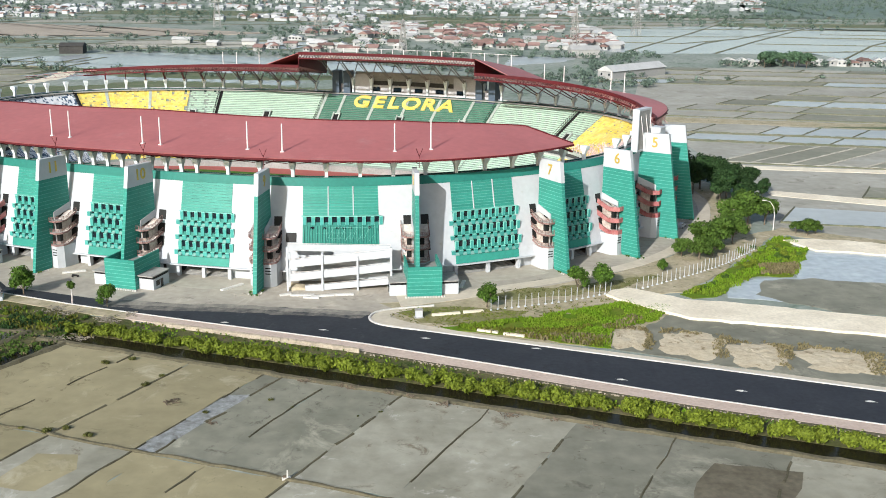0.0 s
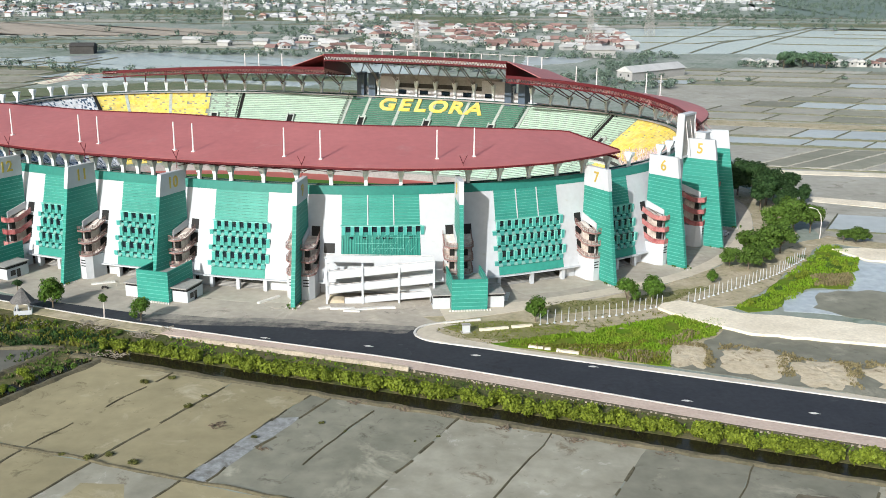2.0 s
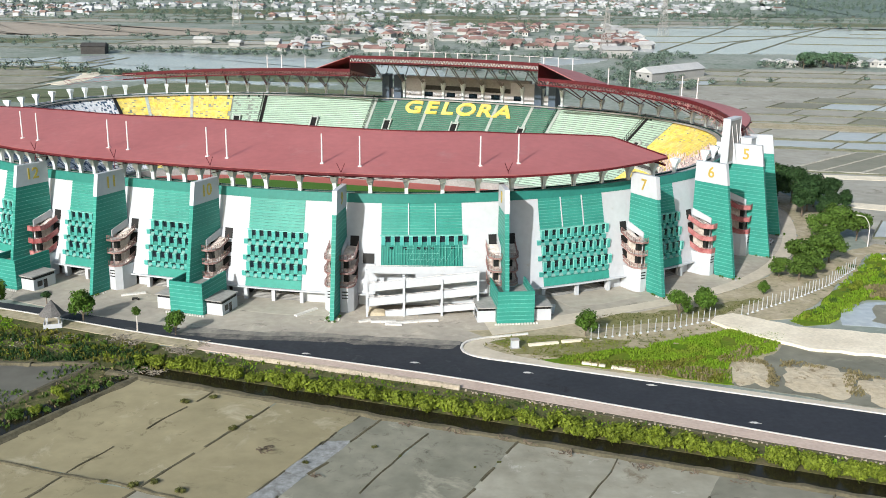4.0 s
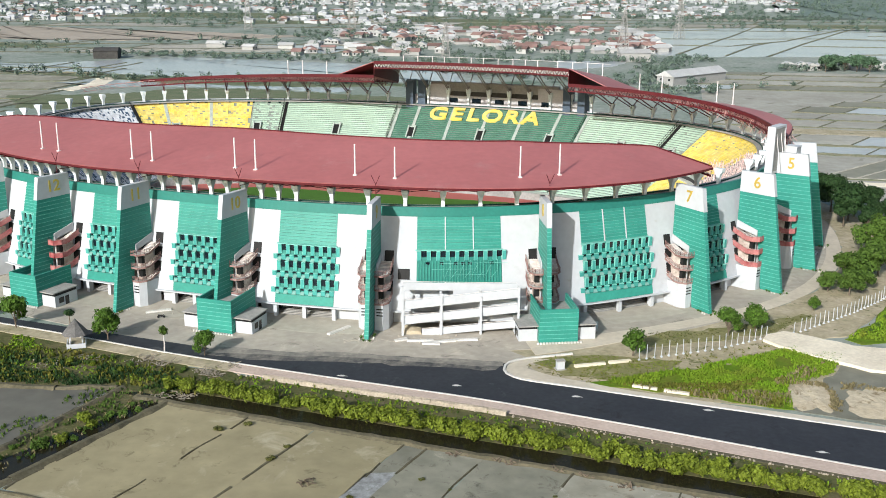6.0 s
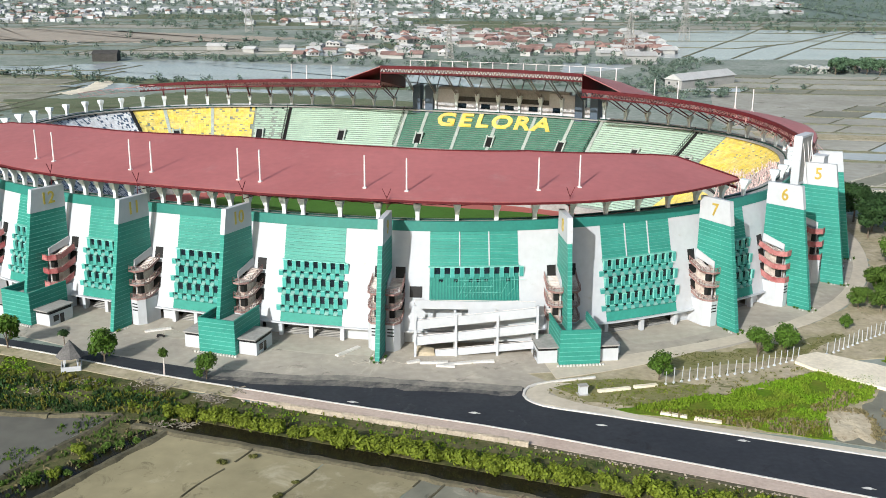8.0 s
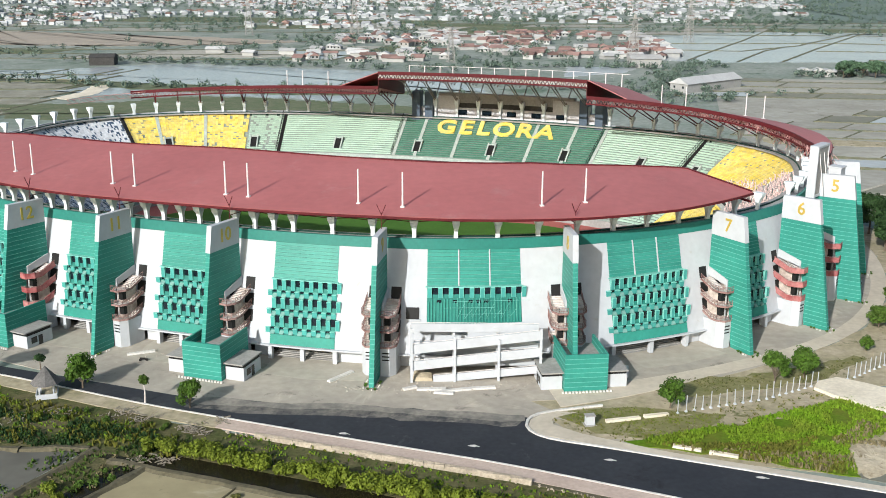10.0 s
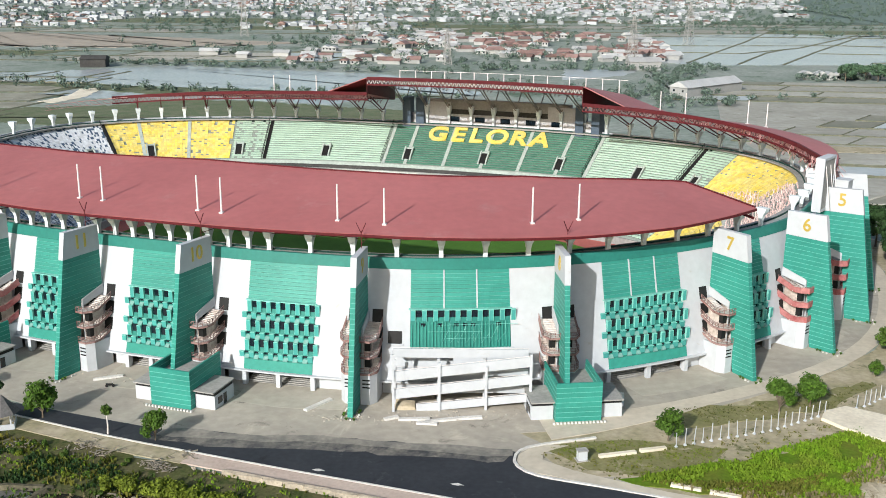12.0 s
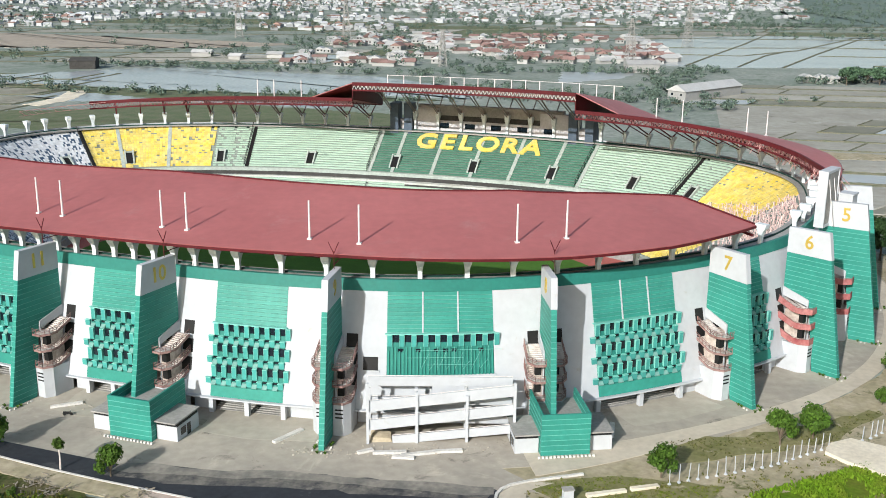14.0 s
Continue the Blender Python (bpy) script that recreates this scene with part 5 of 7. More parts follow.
for s in (VIP0 + 3.5, VIP0 + 9.5, VIP1 - 9, VIP1 - 4):
    part("stair_tower", strip(Shape(), s - 1.5, s + 1.5, [(-3.2, 22), (2.0, 22), (2.0, 36), (-3.2, 36)], 2), mat("slate_blue_cladding", (0.09, 0.12, 0.16), 0.5), press, "dark blue-grey tower")

# ---- roofs ----


# outer edge and inner lip of the near roof along the oval; its right end is cut off slantwise
NEAR_EDGE_S, NEAR_EDGE = (-130, -100, -34, -8, 16, 36, 55, 75, 97, 112, 120.6), (1.2, 4.0, 6.4, 6.2, 5.8, 5.7, 6.9, 8.0, 8.0, 6.2, 4.8)
NEAR_LIP_S, NEAR_LIP = (-129.5, -118, -100, -77, -17, 28, 76, 104, 117.5, 120.6), (1.0, -14, -21, -25.5, -30, -28.5, -25.7, -18.9, -13.8, 4.4)


def roof(name, mid, half, depth, z_out, rise, label, power=0.34, d_out=6.5, lift=None):
    ob = empty(name, pose(0, 0, 0), label, "roof", "", "structure")
    n = 96

    def outer(s):
        u = min(1.0, abs((s - mid) / half))
        if lift:
            d = 1.0 + (d_out - 1.0) * (1 - u ** 2.0) - 3.0 * max(0.0, min(1.0, (u - 0.22) / 0.35)) * (1 - u * 0.9)
            return d + float(np.interp(s, (168, 190, 205, 224), (3.6, 3.8, 2.9, 0.0)))   # the tail sweeps outwards
        return float(np.interp(s, NEAR_EDGE_S, NEAR_EDGE))

    def inner(s):
        u = min(1.0, abs((s - mid) / half))
        if not lift:
            return min(outer(s) - 0.1, float(np.interp(s, NEAR_LIP_S, NEAR_LIP)))
        return min(outer(s) - 0.1, d_out - 2 - depth * (1 - u * u) ** power + float(np.interp(s, (168, 192, 222), (3.0, 5.0, 0.0))))

    def up(s):
        if lift and lift[0] <= s <= lift[1]:
            return lift[2]
        return 0.0
    runs = [(mid - half, mid + half)] if not lift else [(mid - half, lift[0]), (lift[0], lift[1]), (lift[1], mid + half)]
    for k, (a, b) in enumerate(runs):
        sheet_ = Shape()
        m = max(8, int((b - a) / 3))
        h = lift[2] if lift and k == 1 else 0.0
        for i in range(m + 1):
            s = a + (b - a) * i / m
            di = inner(s)
            zi = z_out + (d_out - di) * rise
            do = outer(s)
            zo = z_out + (d_out - do) * rise
            for d, z in ((do, zo), (di, zi), (di, zi + 0.35), (do, zo + 0.35)):
                sheet_.v.append(tuple(ring(s, d, z + h)))
        for i in range(m):
            for j in range(4):
                p, q = i * 4 + j, i * 4 + (j + 1) % 4
                sheet_.f.append((p, p + 4, q + 4, q))
        part("roof_sheet", sheet_, ROOF, ob, "weathered red roof sheeting")
        # fascia truss along the inner edge
        fa, zig = Shape(), Shape()
        for i in range(m):
            s, s2 = a + (b - a) * i / m, a + (b - a) * (i + 1) / m
            p, q = (ring(x, inner(x) - 0.1, z_out + (d_out - inner(x)) * rise + h) for x in (s, s2))
            if (q - p).length > 0.2:
                fa.bar(p + Vector((0, 0, 0.05)), q + Vector((0, 0, 0.05)), 0.5, 1.1)
                fa.bar(p - Vector((0, 0, 2.0)), q - Vector((0, 0, 2.0)), 0.4, 0.5)
                half_p = (p + q) / 2
                for w0, w1 in ((p, half_p), (half_p, q)):
                    zig.bar(w0 - Vector((0, 0, 1.9)), (w0 + w1) / 2 - Vector((0, 0, 0.3)), 0.16)
                    zig.bar((w0 + w1) / 2 - Vector((0, 0, 0.3)), w1 - Vector((0, 0, 1.9)), 0.16)
        part("fascia", fa, ROOF_D, ob, "dark red edge chords")
        part("zigzag_truss", zig, STEEL_W if lift and k == 1 else ZIG, ob, "zigzag lattice of the roof edge")
        # outer edge gutter
        gut = Shape()
        for i in range(m):
            s, s2 = a + (b - a) * i / m, a + (b - a) * (i + 1) / m
            gut.bar(ring(s, outer(s), z_out + (d_out - outer(s)) * rise + h), ring(s2, outer(s2), z_out + (d_out - outer(s2)) * rise + h), 0.35, 0.5)
        part("gutter", gut, ROOF_D, ob)
    return ob, inner, up


PINK_ST = mat("faded_red_lattice", (0.42, 0.20, 0.19), 0.5, 0.25, 2, 6, col2=(0.55, 0.36, 0.34))
ZIG = mat("dull_red_lattice", (0.20, 0.06, 0.062), 0.5, 0.25, 1, 6, col2=(0.30, 0.17, 0.165))
NEAR_MID, NEAR_HALF = -4.5, 125.1
near_roof, near_inner, _ = roof("stadium_roof", NEAR_MID, NEAR_HALF, 37.0, 32.6, 0.145, "crescent red sheet roof over the near stand")
FAR_MID, FAR_HALF = 320.5, 152.5
FAR_Z, FAR_RISE = 33.9, 0.172
far_roof, far_inner, far_up = roof("stadium_roof", FAR_MID, FAR_HALF, 37.0, FAR_Z, FAR_RISE, "crescent red roof with a raised middle over the main stand", 0.8, lift=(VIP0 - 3, VIP1 + 3, 5.2))

# hipped ends of the raised middle
for s_edge, way in ((VIP0 - 3, -1), (VIP1 + 3, 1)):
    hip = Shape()
    n = 6
    for i in range(n + 1):
        for j in range(2):
            s = s_edge + way * 17 * j
            di = far_inner(s)
            d = 6.5 + (di - 6.5) * i / n
            hip.v.append(tuple(ring(s, d, FAR_Z + (6.5 - d) * FAR_RISE + 0.4 + (5.2 if j == 0 else 0.05))))
    for i in range(n):
        hip.f.append((i * 2, i * 2 + 1, i * 2 + 3, i * 2 + 2))
    gable = Shape()
    for i in range(n + 1):
        d = 6.5 + (far_inner(s_edge) - 6.5) * i / n
        for h in (0.1, 5.3):
            gable.v.append(tuple(ring(s_edge, d, FAR_Z + (6.5 - d) * FAR_RISE + h)))
    for i in range(n):
        gable.f.append((i * 2, i * 2 + 1, i * 2 + 3, i * 2 + 2))
    gab = part("gable_sheet", gable, ROOF_D, far_roof, "dark red gable sheet")
    gab.modifiers.new("thick", "SOLIDIFY").thickness = 0.2
    ob = part("hip_sheet", hip, ROOF, far_roof, "sloping red end sheet")
    sol = ob.modifiers.new("thick", "SOLIDIFY")
    sol.thickness = 0.25

column = Shape()
prof = [(0, 0.45, 0.5), (1.6, 0.42, 0.5), (2.6, 0.55, 0.8), (3.4, 0.75, 1.35), (4.3, 0.8, 1.6)]
for (z0, a0, b0), (z1, a1, b1) in zip(prof, prof[1:]):
    column.hexa([(-a0, -b0 * 0.6, z0), (a0, -b0 * 0.6, z0), (a0, b0, z0), (-a0, b0, z0)], [(-a1, -b1 * 0.6, z1), (a1, -b1 * 0.6, z1), (a1, b1, z1), (-a1, b1, z1)])
TRUSS = mat("dusty_grey_steel", (0.26, 0.23, 0.22), 0.6, 0.2, 2, 6)
COLUMN = mat("pale_grey_column_paint", (0.74, 0.79, 0.80), 0.6, 0.12, 2, 6)
column = column.mesh("roof_column", COLUMN)


def roof_frame(ob, inner, up, stations, z_out, rise, d_out=6.5):
    for s in stations:
        part("roof_column", column, STEEL_W, ob, m=ring_frame(s, -1.2, 26.5) @ Matrix.Diagonal((1, 1, 1.0 + up(s) / 9, 1)))
        di = inner(s)
        if d_out - di < 8:
            continue
        top = lambda d: z_out + (d_out - d) * rise + up(s)
        tr = Shape()
        head = ring(s, -1.2, 30.6 + up(s) * 0.5)
        tr.bar(head, ring(s, d_out - 0.5, top(d_out) - 0.1), 0.28)
        dm = (di - 1.2) * 0.55
        tr.bar(head, ring(s, dm, top(dm) - 0.6), 0.32)
        tr.bar(ring(s, -1.2, 29.8 + up(s) * 0.5), ring(s, dm, top(dm) - 2.2), 0.25)
        tr.bar(ring(s, dm, top(dm) - 2.2), ring(s, di + 1, top(di) - 1.6), 0.25)
        k = 7
        for i in range(k):
            da, db = -1.2 + (di + 1.2) * i / k, -1.2 + (di + 1.2) * (i + 1) / k
            tr.bar(ring(s, da, top(da) - 0.3), ring(s, db, top(db) - 2.0), 0.18)
            tr.bar(ring(s, db, top(db) - 2.0), ring(s, db, top(db) - 0.3), 0.16)
        part("truss", tr, ROOF_D if not up(s) else TRUSS, ob, "red lattice rafter" if not up(s) else "greyish lattice rafter")


near_st = [15 + 8.9 * i for i in range(14)] + [10.4 - 4.6 * i for i in range(30)]
roof_frame(near_roof, near_inner, lambda s: 0.0, near_st[:44], 32.6, 0.145)
roof_frame(far_roof, far_inner, far_up, [334 + (i - 18.5) * 8.4 for i in range(38)], FAR_Z, FAR_RISE)
for s in range(148, 180, 8):
    part("roof_column", column, STEEL_W, near_roof, m=ring_frame(s, -1.2, 26.5))
for s in range(496, 560, 9):
    part("roof_column", column, STEEL_W, far_roof, m=ring_frame(s, -1.2, 26.5))

mast = Shape().tube([(0, 0, 0), (0, 0, 7.4)], [0.21, 0.17], 8)
mast.box(-0.42, 0.42, -0.42, 0.42, -0.3, 0.25)
mast = mast.mesh("mast", STEEL_W)


def masts(ob, inner, up, z_out, rise, places, d_out=6.5):
    for s, d in places:
        part("mast", mast, STEEL_W, ob, "white steel light mast", ring_frame(s, d, z_out + (d_out - d) * rise + 0.3 + up(s)) @ Matrix.Diagonal((1, 1, 0.68 if up(s) else 1.0, 1)))


masts(near_roof, near_inner, lambda s: 0.0, 32.6, 0.145, [(-94, -2), (-88, -2), (-61.6, -1.2), (-55.1, -1.2), (-30.6, -1.2), (-24.4, -1.0), (-0.7, -0.5), (4.9, -0.3), (29.9, -0.3), (39.5, 0.8), (68.5, 0.7), (78.4, 0.2)])
masts(far_roof, far_inner, far_up, FAR_Z, FAR_RISE, [(s, 1.5) for s in (230.5, 238, 261, 270, 285, 291, 297, 303, 311, 316, 321, 327, 333, 338, 343, 349, 354, 360, 366, 398, 408, 414)])

wire = Shape()
for a, b in zip(range(282, 366, 6), range(288, 372, 6)):
    wire.bar(ring(a, 1.5, FAR_Z + 5.0 * FAR_RISE + 10.4), ring(b, 1.5, FAR_Z + 5.0 * FAR_RISE + 10.4), 0.12)
part("top_rail", wire, STEEL_W, far_roof, "thin rail along the mast tops")

# scoreboard over the right-hand curve
score = empty("scoreboard", pose(50.1, 307.7, 26.4, 0, 0, 54), "tall grey scoreboard with a white frame on the stadium rim", "scoreboard")
# grey of the panel is painted shade, set against the sunlit white end
part("panel", Shape().box(-3.5, 3.5, -0.9, 0.9, 0.6, 12.4), CONC, score, "grey display panel")
part("frame", Shape().box(-4.0, -3.5, -1.1, 1.1, 0, 13.0).box(3.5, 3.8, -1.1, 1.1, 0, 13.0).box(-3.5, 3.5, -1.1, 1.1, 12.4, 13.0).box(-3.5, 3.5, -1.1, 1.1, 0, 0.6), WHITE, score, "white frame")
for x in (-2.4, 0.6, 3.2):
    part("brace", Shape().bar((x, -0.9, 11.0), (x + 0.3, -2.6, 0.6), 0.16), STEEL_W, score, "white steel brace")
part("service_box", Shape().box(3.6, 6.8, -4.6, -1.4, 0.2, 6.8).box(3.4, 7.0, -4.8, -1.2, 6.8, 7.1), WHITE, score, "white service housing")

# thin pinkish railings over the bare end of the bowl
rl = Shape()
rr_ = random.Random(19)
for i in range(820):
    s, d = rr_.uniform(136, 232), rr_.uniform(-22.0, -4.5)
    if s > 196 and d > -20 + (232 - s) * 0.22:
        continue
    p = ring(s, d, slope_z(max(d, -21)) + 0.5)
    rl.bar(p, p + Vector((rr_.uniform(-.5, .5), rr_.uniform(-.5, .5), rr_.uniform(1.0, 2.0))), 0.13)
    rl.bar(p + Vector((0, 0, 1.0)), ring(s + rr_.uniform(1.0, 2.6), d + rr_.uniform(-1.0, 1.0), p.z + rr_.uniform(0.4, 1.6)), 0.12)
tagged(fixed_to("railings", rl, SEAT_P, bowl, "pinkish white steel railings"), kind="stuff")
hang = Shape()
for i in range(170):
    s = rr_.uniform(176, 238)
    di = far_inner(s)
    d = di + rr_.uniform(0, 0.8) * max(0.5, (0.0 - di))
    z = FAR_Z + (6.5 - d) * FAR_RISE
    p = ring(s, d, z - 0.1)
    hang.bar(p, ring(s + rr_.uniform(-1.6, 1.6), d + rr_.uniform(-1, 1), z - rr_.uniform(1.5, 3.6)), 0.15)
for i in range(210):                        # denser lattice under the tail of the roof
    s = rr_.uniform(172, 214)
    d = rr_.uniform(far_inner(s), 5.0)
    z = FAR_Z + (6.5 - d) * FAR_RISE - rr_.uniform(0, 2.5)
    hang.bar(ring(s, d, z), ring(s + rr_.uniform(-2.2, 2.2), d + rr_.uniform(-2, 2), z - rr_.uniform(1.2, 3.0)), 0.14)
part("hanging_truss", hang, PINK_ST, far_roof, "faded red truss members")
bare = Shape()
for i in range(13):                         # unclad frame beyond the left end of the roof
    s = 468 + i * 2.2
    p = [ring(s, d, 34.6 + (1.5 - d) * 0.16 - i * 0.06) for d in (2.0, -3.0 + i * 0.25)]
    q = [ring(s + 2.2, d, 34.6 + (1.5 - d) * 0.16 - i * 0.06) for d in (2.0, -3.0 + i * 0.25)]
    for a, b in ((p[0], p[1]), (p[0], q[0]), (p[1], q[1]), (p[0], q[1]), (p[0] - Vector((0, 0, 1.6)), q[0] - Vector((0, 0, 1.6))), (p[0] - Vector((0, 0, 1.6)), q[0])):
        bare.bar(a, b, 0.14)
part("bare_frame", bare, PINK_ST, far_roof, "faded red unclad roof frame")

# ---- pitch and running track ----


def stadium_outline(half_straight, r, n=24):
    pts = [(half_straight + r * math.cos(a), r * math.sin(a)) for a in [-math.pi / 2 + math.pi * i / n for i in range(n + 1)]]
    pts += [(-half_straight + r * math.cos(a), r * math.sin(a)) for a in [math.pi / 2 + math.pi * i / n for i in range(n + 1)]]
    c, s = math.cos(OVAL_TURN), math.sin(OVAL_TURN)
    ox, oy = CX - s * -20.4, CY + c * -20.4
    return [(ox + x * c - y * s, oy + x * s + y * c) for x, y in pts]


sheet("running_track", stadium_outline(46, 50), 0.18, TRACK, "red running track", "track")
sheet("pitch", stadium_outline(42, 37), 0.22, PITCH, "mown green football pitch", "pitch")

# red aerial brackets on the roof edge above each gate
for k, s in FINS.items():
    if k < 8:
        continue
    br = Shape().bar(ring(s, 6.8, 30.5), ring(s, 6.8, 33.9), 0.12)
    for dx in (-0.9, 0.9):
        br.bar(ring(s, 6.8, 33.4), ring(s + dx, 7.0, 35.6), 0.12)
    br.bar(ring(s, 6.8, 31.4), ring(s, 0, 31.0), 0.14)
    part("edge_bracket", br, ROOF_D, near_roof, "red steel edge bracket")

# lattice girder between the column heads of the near roof
lat = Shape()
pts = [s for s in sorted(near_st[:44]) if -100 < s < 118]
for a, b in zip(pts, pts[1:]):
    lat.bar(ring(a, 1.2, 31.3), ring(b, 1.2, 31.3), 0.22)
    lat.bar(ring(a, 1.2, 32.6), ring(b, 1.2, 32.6), 0.22)
    k = max(2, round((b - a) / 1.5))
    for i in range(k):
        s0, s1 = a + (b - a) * i / k, a + (b - a) * (i + 1) / k
        lat.bar(ring(s0, 1.2, 31.3), ring((s0 + s1) / 2, 1.2, 32.6), 0.14)
        lat.bar(ring((s0 + s1) / 2, 1.2, 32.6), ring(s1, 1.2, 31.3), 0.14)
for a, b in zip(pts, pts[1:]):
    for p, q in (((a, -1.0, 30.2), (b, 4.2, 32.2)), ((b, -1.0, 30.2), (a, 4.2, 32.2)), ((a, -1.0, 30.6), (a, 5.0, 32.4)), ((a, 1.2, 31.3), ((a + b) / 2, 4.6, 32.3)), ((b, 1.2, 31.3), ((a + b) / 2, 4.6, 32.3))):
        lat.bar(ring(*p), ring(*q), 0.15)
part("lattice_girder", lat, ROOF_D, near_roof, "dark red lattice girder")

# ---- vegetation ----


def leaves(shape, centre, radii, n, size, r, shell=0.55):
    """n small folded leaf clumps spread through a lumpy ellipsoid."""
    c = Vector(centre)
    for _ in range(n):
        d = Vector((r.gauss(0, 1), r.gauss(0, 1), r.gauss(0, 1))).normalized()
        k = (shell + (1 - shell) * r.random()) * (0.8 + 0.35 * noise.noise(d * 1.7 + c))
        p = c + Vector((d.x * radii[0], d.y * radii[1], d.z * radii[2])) * k
        nrm = (d + Vector((r.uniform(-.7, .7), r.uniform(-.7, .7), r.uniform(-.2, .9)))).normalized()
        a = nrm.cross(Vector((r.uniform(-1, 1), r.uniform(-1, 1), 0.3))).normalized() * size * r.uniform(0.6, 1.3)
        b = nrm.cross(a).normalized() * size * r.uniform(0.4, 0.9)
        shape.add([p - a, p + b + nrm * size * 0.2, p + a, p - b + nrm * size * 0.2], [(0, 1, 2, 3)])


def tree_meshes(h, spread, n, size, seed, trunk=0.4):
    """(trunk, crown) meshes of a tree: tapered stem, limbs, crown of several uneven lobes."""
    r = random.Random(seed)
    t, c = Shape(), Shape()
    th = h * trunk
    t.tube([(0, 0, 0), (r.uniform(-.1, .1), r.uniform(-.1, .1), th * 0.6), (r.uniform(-.3, .3), r.uniform(-.3, .3), h * 0.8)], [h * 0.028, h * 0.021, h * 0.006], 7)
    lobes = 7
    for i in range(lobes):
        a = i * math.tau / lobes + r.uniform(-.4, .4)
        rr = spread * r.uniform(0.35, 0.62)
        z = th + (h - th) * r.uniform(0.22, 0.72)
        tip = (rr * math.cos(a), rr * math.sin(a), z)
        t.tube([(0, 0, th * r.uniform(0.75, 1.1)), (tip[0] * 0.5, tip[1] * 0.5, (th + z) / 2), tip], [h * 0.013, h * 0.009, h * 0.004], 5)
        leaves(c, tip, (spread * 0.48, spread * 0.48, (h - th) * 0.3), n // (lobes + 2), size, r)
    leaves(c, (0, 0, th + (h - th) * 0.68), (spread * 0.6, spread * 0.6, (h - th) * 0.34), n * 2 // (lobes + 2), size, r)
    return t.mesh("trunk", BARK), c


def tree(name, x, y, meshes, leaf, label, scale=1.0, turn=0.0, z=0.0, group=""):
    ob = empty(name, pose(x, y, z, 0, 0, turn) @ Matrix.Scale(scale, 4), label, "tree", group)
    part("trunk", meshes[0], BARK, ob)
    part("crown", meshes[1], leaf, ob)
    return ob


def crowned(pair, leaf):
    return pair[0], pair[1].mesh("crown", leaf)


TREES_D = [crowned(tree_meshes(11, 5.0, 2400, 0.42, 40 + i, 0.3), LEAF_D) for i in range(3)]
TREES_M = [crowned(tree_meshes(8, 4.6, 2000, 0.36, 50 + i, 0.28), LEAF) for i in range(3)]
# leaf green paled and blued: painted haze for the roadside trees
LEAF_H = island(mat("haze_tinted_leaves", (0.085, 0.15, 0.085), 0.8, 0.2, 2, 8), 0.35)
TREES_H = [crowned(tree_meshes(8, 4.6, 1200, 0.5, 55 + i, 0.28), LEAF_H) for i in range(3)]
TREES_S = [crowned(tree_meshes(5, 2.3, 1400, 0.24, 60 + i, 0.2), LEAF_S) for i in range(2)]
rnd = random.Random(8)
for i, (x, y, sc) in enumerate([(83.4, 374.6, 1.3), (79, 366, 1.2), (88, 372, 1.25), (94, 366, 1.15), (90, 360, 1.1), (99, 367, 1.0), (86, 352, 1.05), (78, 388, 1.25), (72, 402, 1.2), (66, 418, 1.3), (95, 352, 0.9), (91, 345, 0.8), (106, 370, 0.55), (103, 361, 0.6)]):
    tree("broadleaf_tree", x, y, TREES_D[i % 3], LEAF_D, "tall dark green broadleaf tree beside the ring road", sc, i * 67, 0, "trees behind the stadium")
for i, (x, y, sc) in enumerate([(88.3, 321, 1.5), (82.5, 318, 1.3), (94, 322, 1.2), (73.3, 293, 1.3), (67, 288, 1.2), (78, 297, 1.15), (64.5, 279, 0.95), (60, 282, 0.75), (69, 283, 0.8), (104, 309, 0.75), (107, 311, 0.6), (101, 311, 0.55)]):
    tree("broadleaf_tree", x, y, TREES_M[i % 3], LEAF, "mid green broad-crowned tree by the fence", sc, i * 53, 0, "trees by the fence")
for i, (x, y, sc) in enumerate([(-136.5, 240, 1.7), (-112.7, 234.2, 1.6), (-88.5, 226.4, 1.2), (3.8, 233.0, 1.35), (27.1, 247.0, 1.45), (33.8, 250.0, 1.45), (-150, 243, 1.5), (52, 266.5, 0.8)]):
    tree("street_tree", x, y, TREES_S[i % 2], LEAF, "small round-crowned street tree", sc, i * 71, 0, "street trees")
lolly = Shape()
leaves(lolly, (0, 0, 5.0), (1.25, 1.25, 1.3), 420, 0.24, random.Random(5))
tree("street_tree", -97.9, 228.2, (Shape().tube([(0, 0, 0), (0.1, 0, 2), (0, 0, 4.6)], [0.2, 0.15, 0.09], 7).mesh("trunk", WHITE_DIRTY), lolly.mesh("crown", LEAF)), LEAF, "lopped young tree with a whitewashed trunk", 1.0, 0, 0, "street trees")
lolly2 = Shape()
leaves(lolly2, (0, 0, 5.2), (1.5, 1.5, 0.9), 300, 0.28, random.Random(6))
tree("street_tree", -122.5, 237.2, (Shape().tube([(0, 0, 0), (0.1, 0, 2), (0, 0, 4.8)], [0.2, 0.15, 0.09], 7).mesh("trunk", BARK), lolly2.mesh("crown", LEAF_D)), LEAF_D, "thin dark-crowned young tree", 1.0, 0, 0, "street trees")

# mangrove shrubs along the canal, weeds elsewhere


def shrub_mesh(seed, w, h, n, size, leaf):
    r = random.Random(seed)
    sh = Shape()
    for k in range(4):
        leaves(sh, (r.uniform(-w, w) * 0.55, r.uniform(-w, w) * 0.55, h * r.uniform(0.35, 0.6)), (w * 0.62, w * 0.62, h * 0.45), n // 4, size, r, 0.4)
    for k in range(4):
        a = r.uniform(0, 6.28)
        sh.tube([(0, 0, 0), (w * 0.4 * math.cos(a), w * 0.4 * math.sin(a), h * 0.6)], [0.06, 0.03], 4, False)
    return sh.mesh("shrub", leaf)


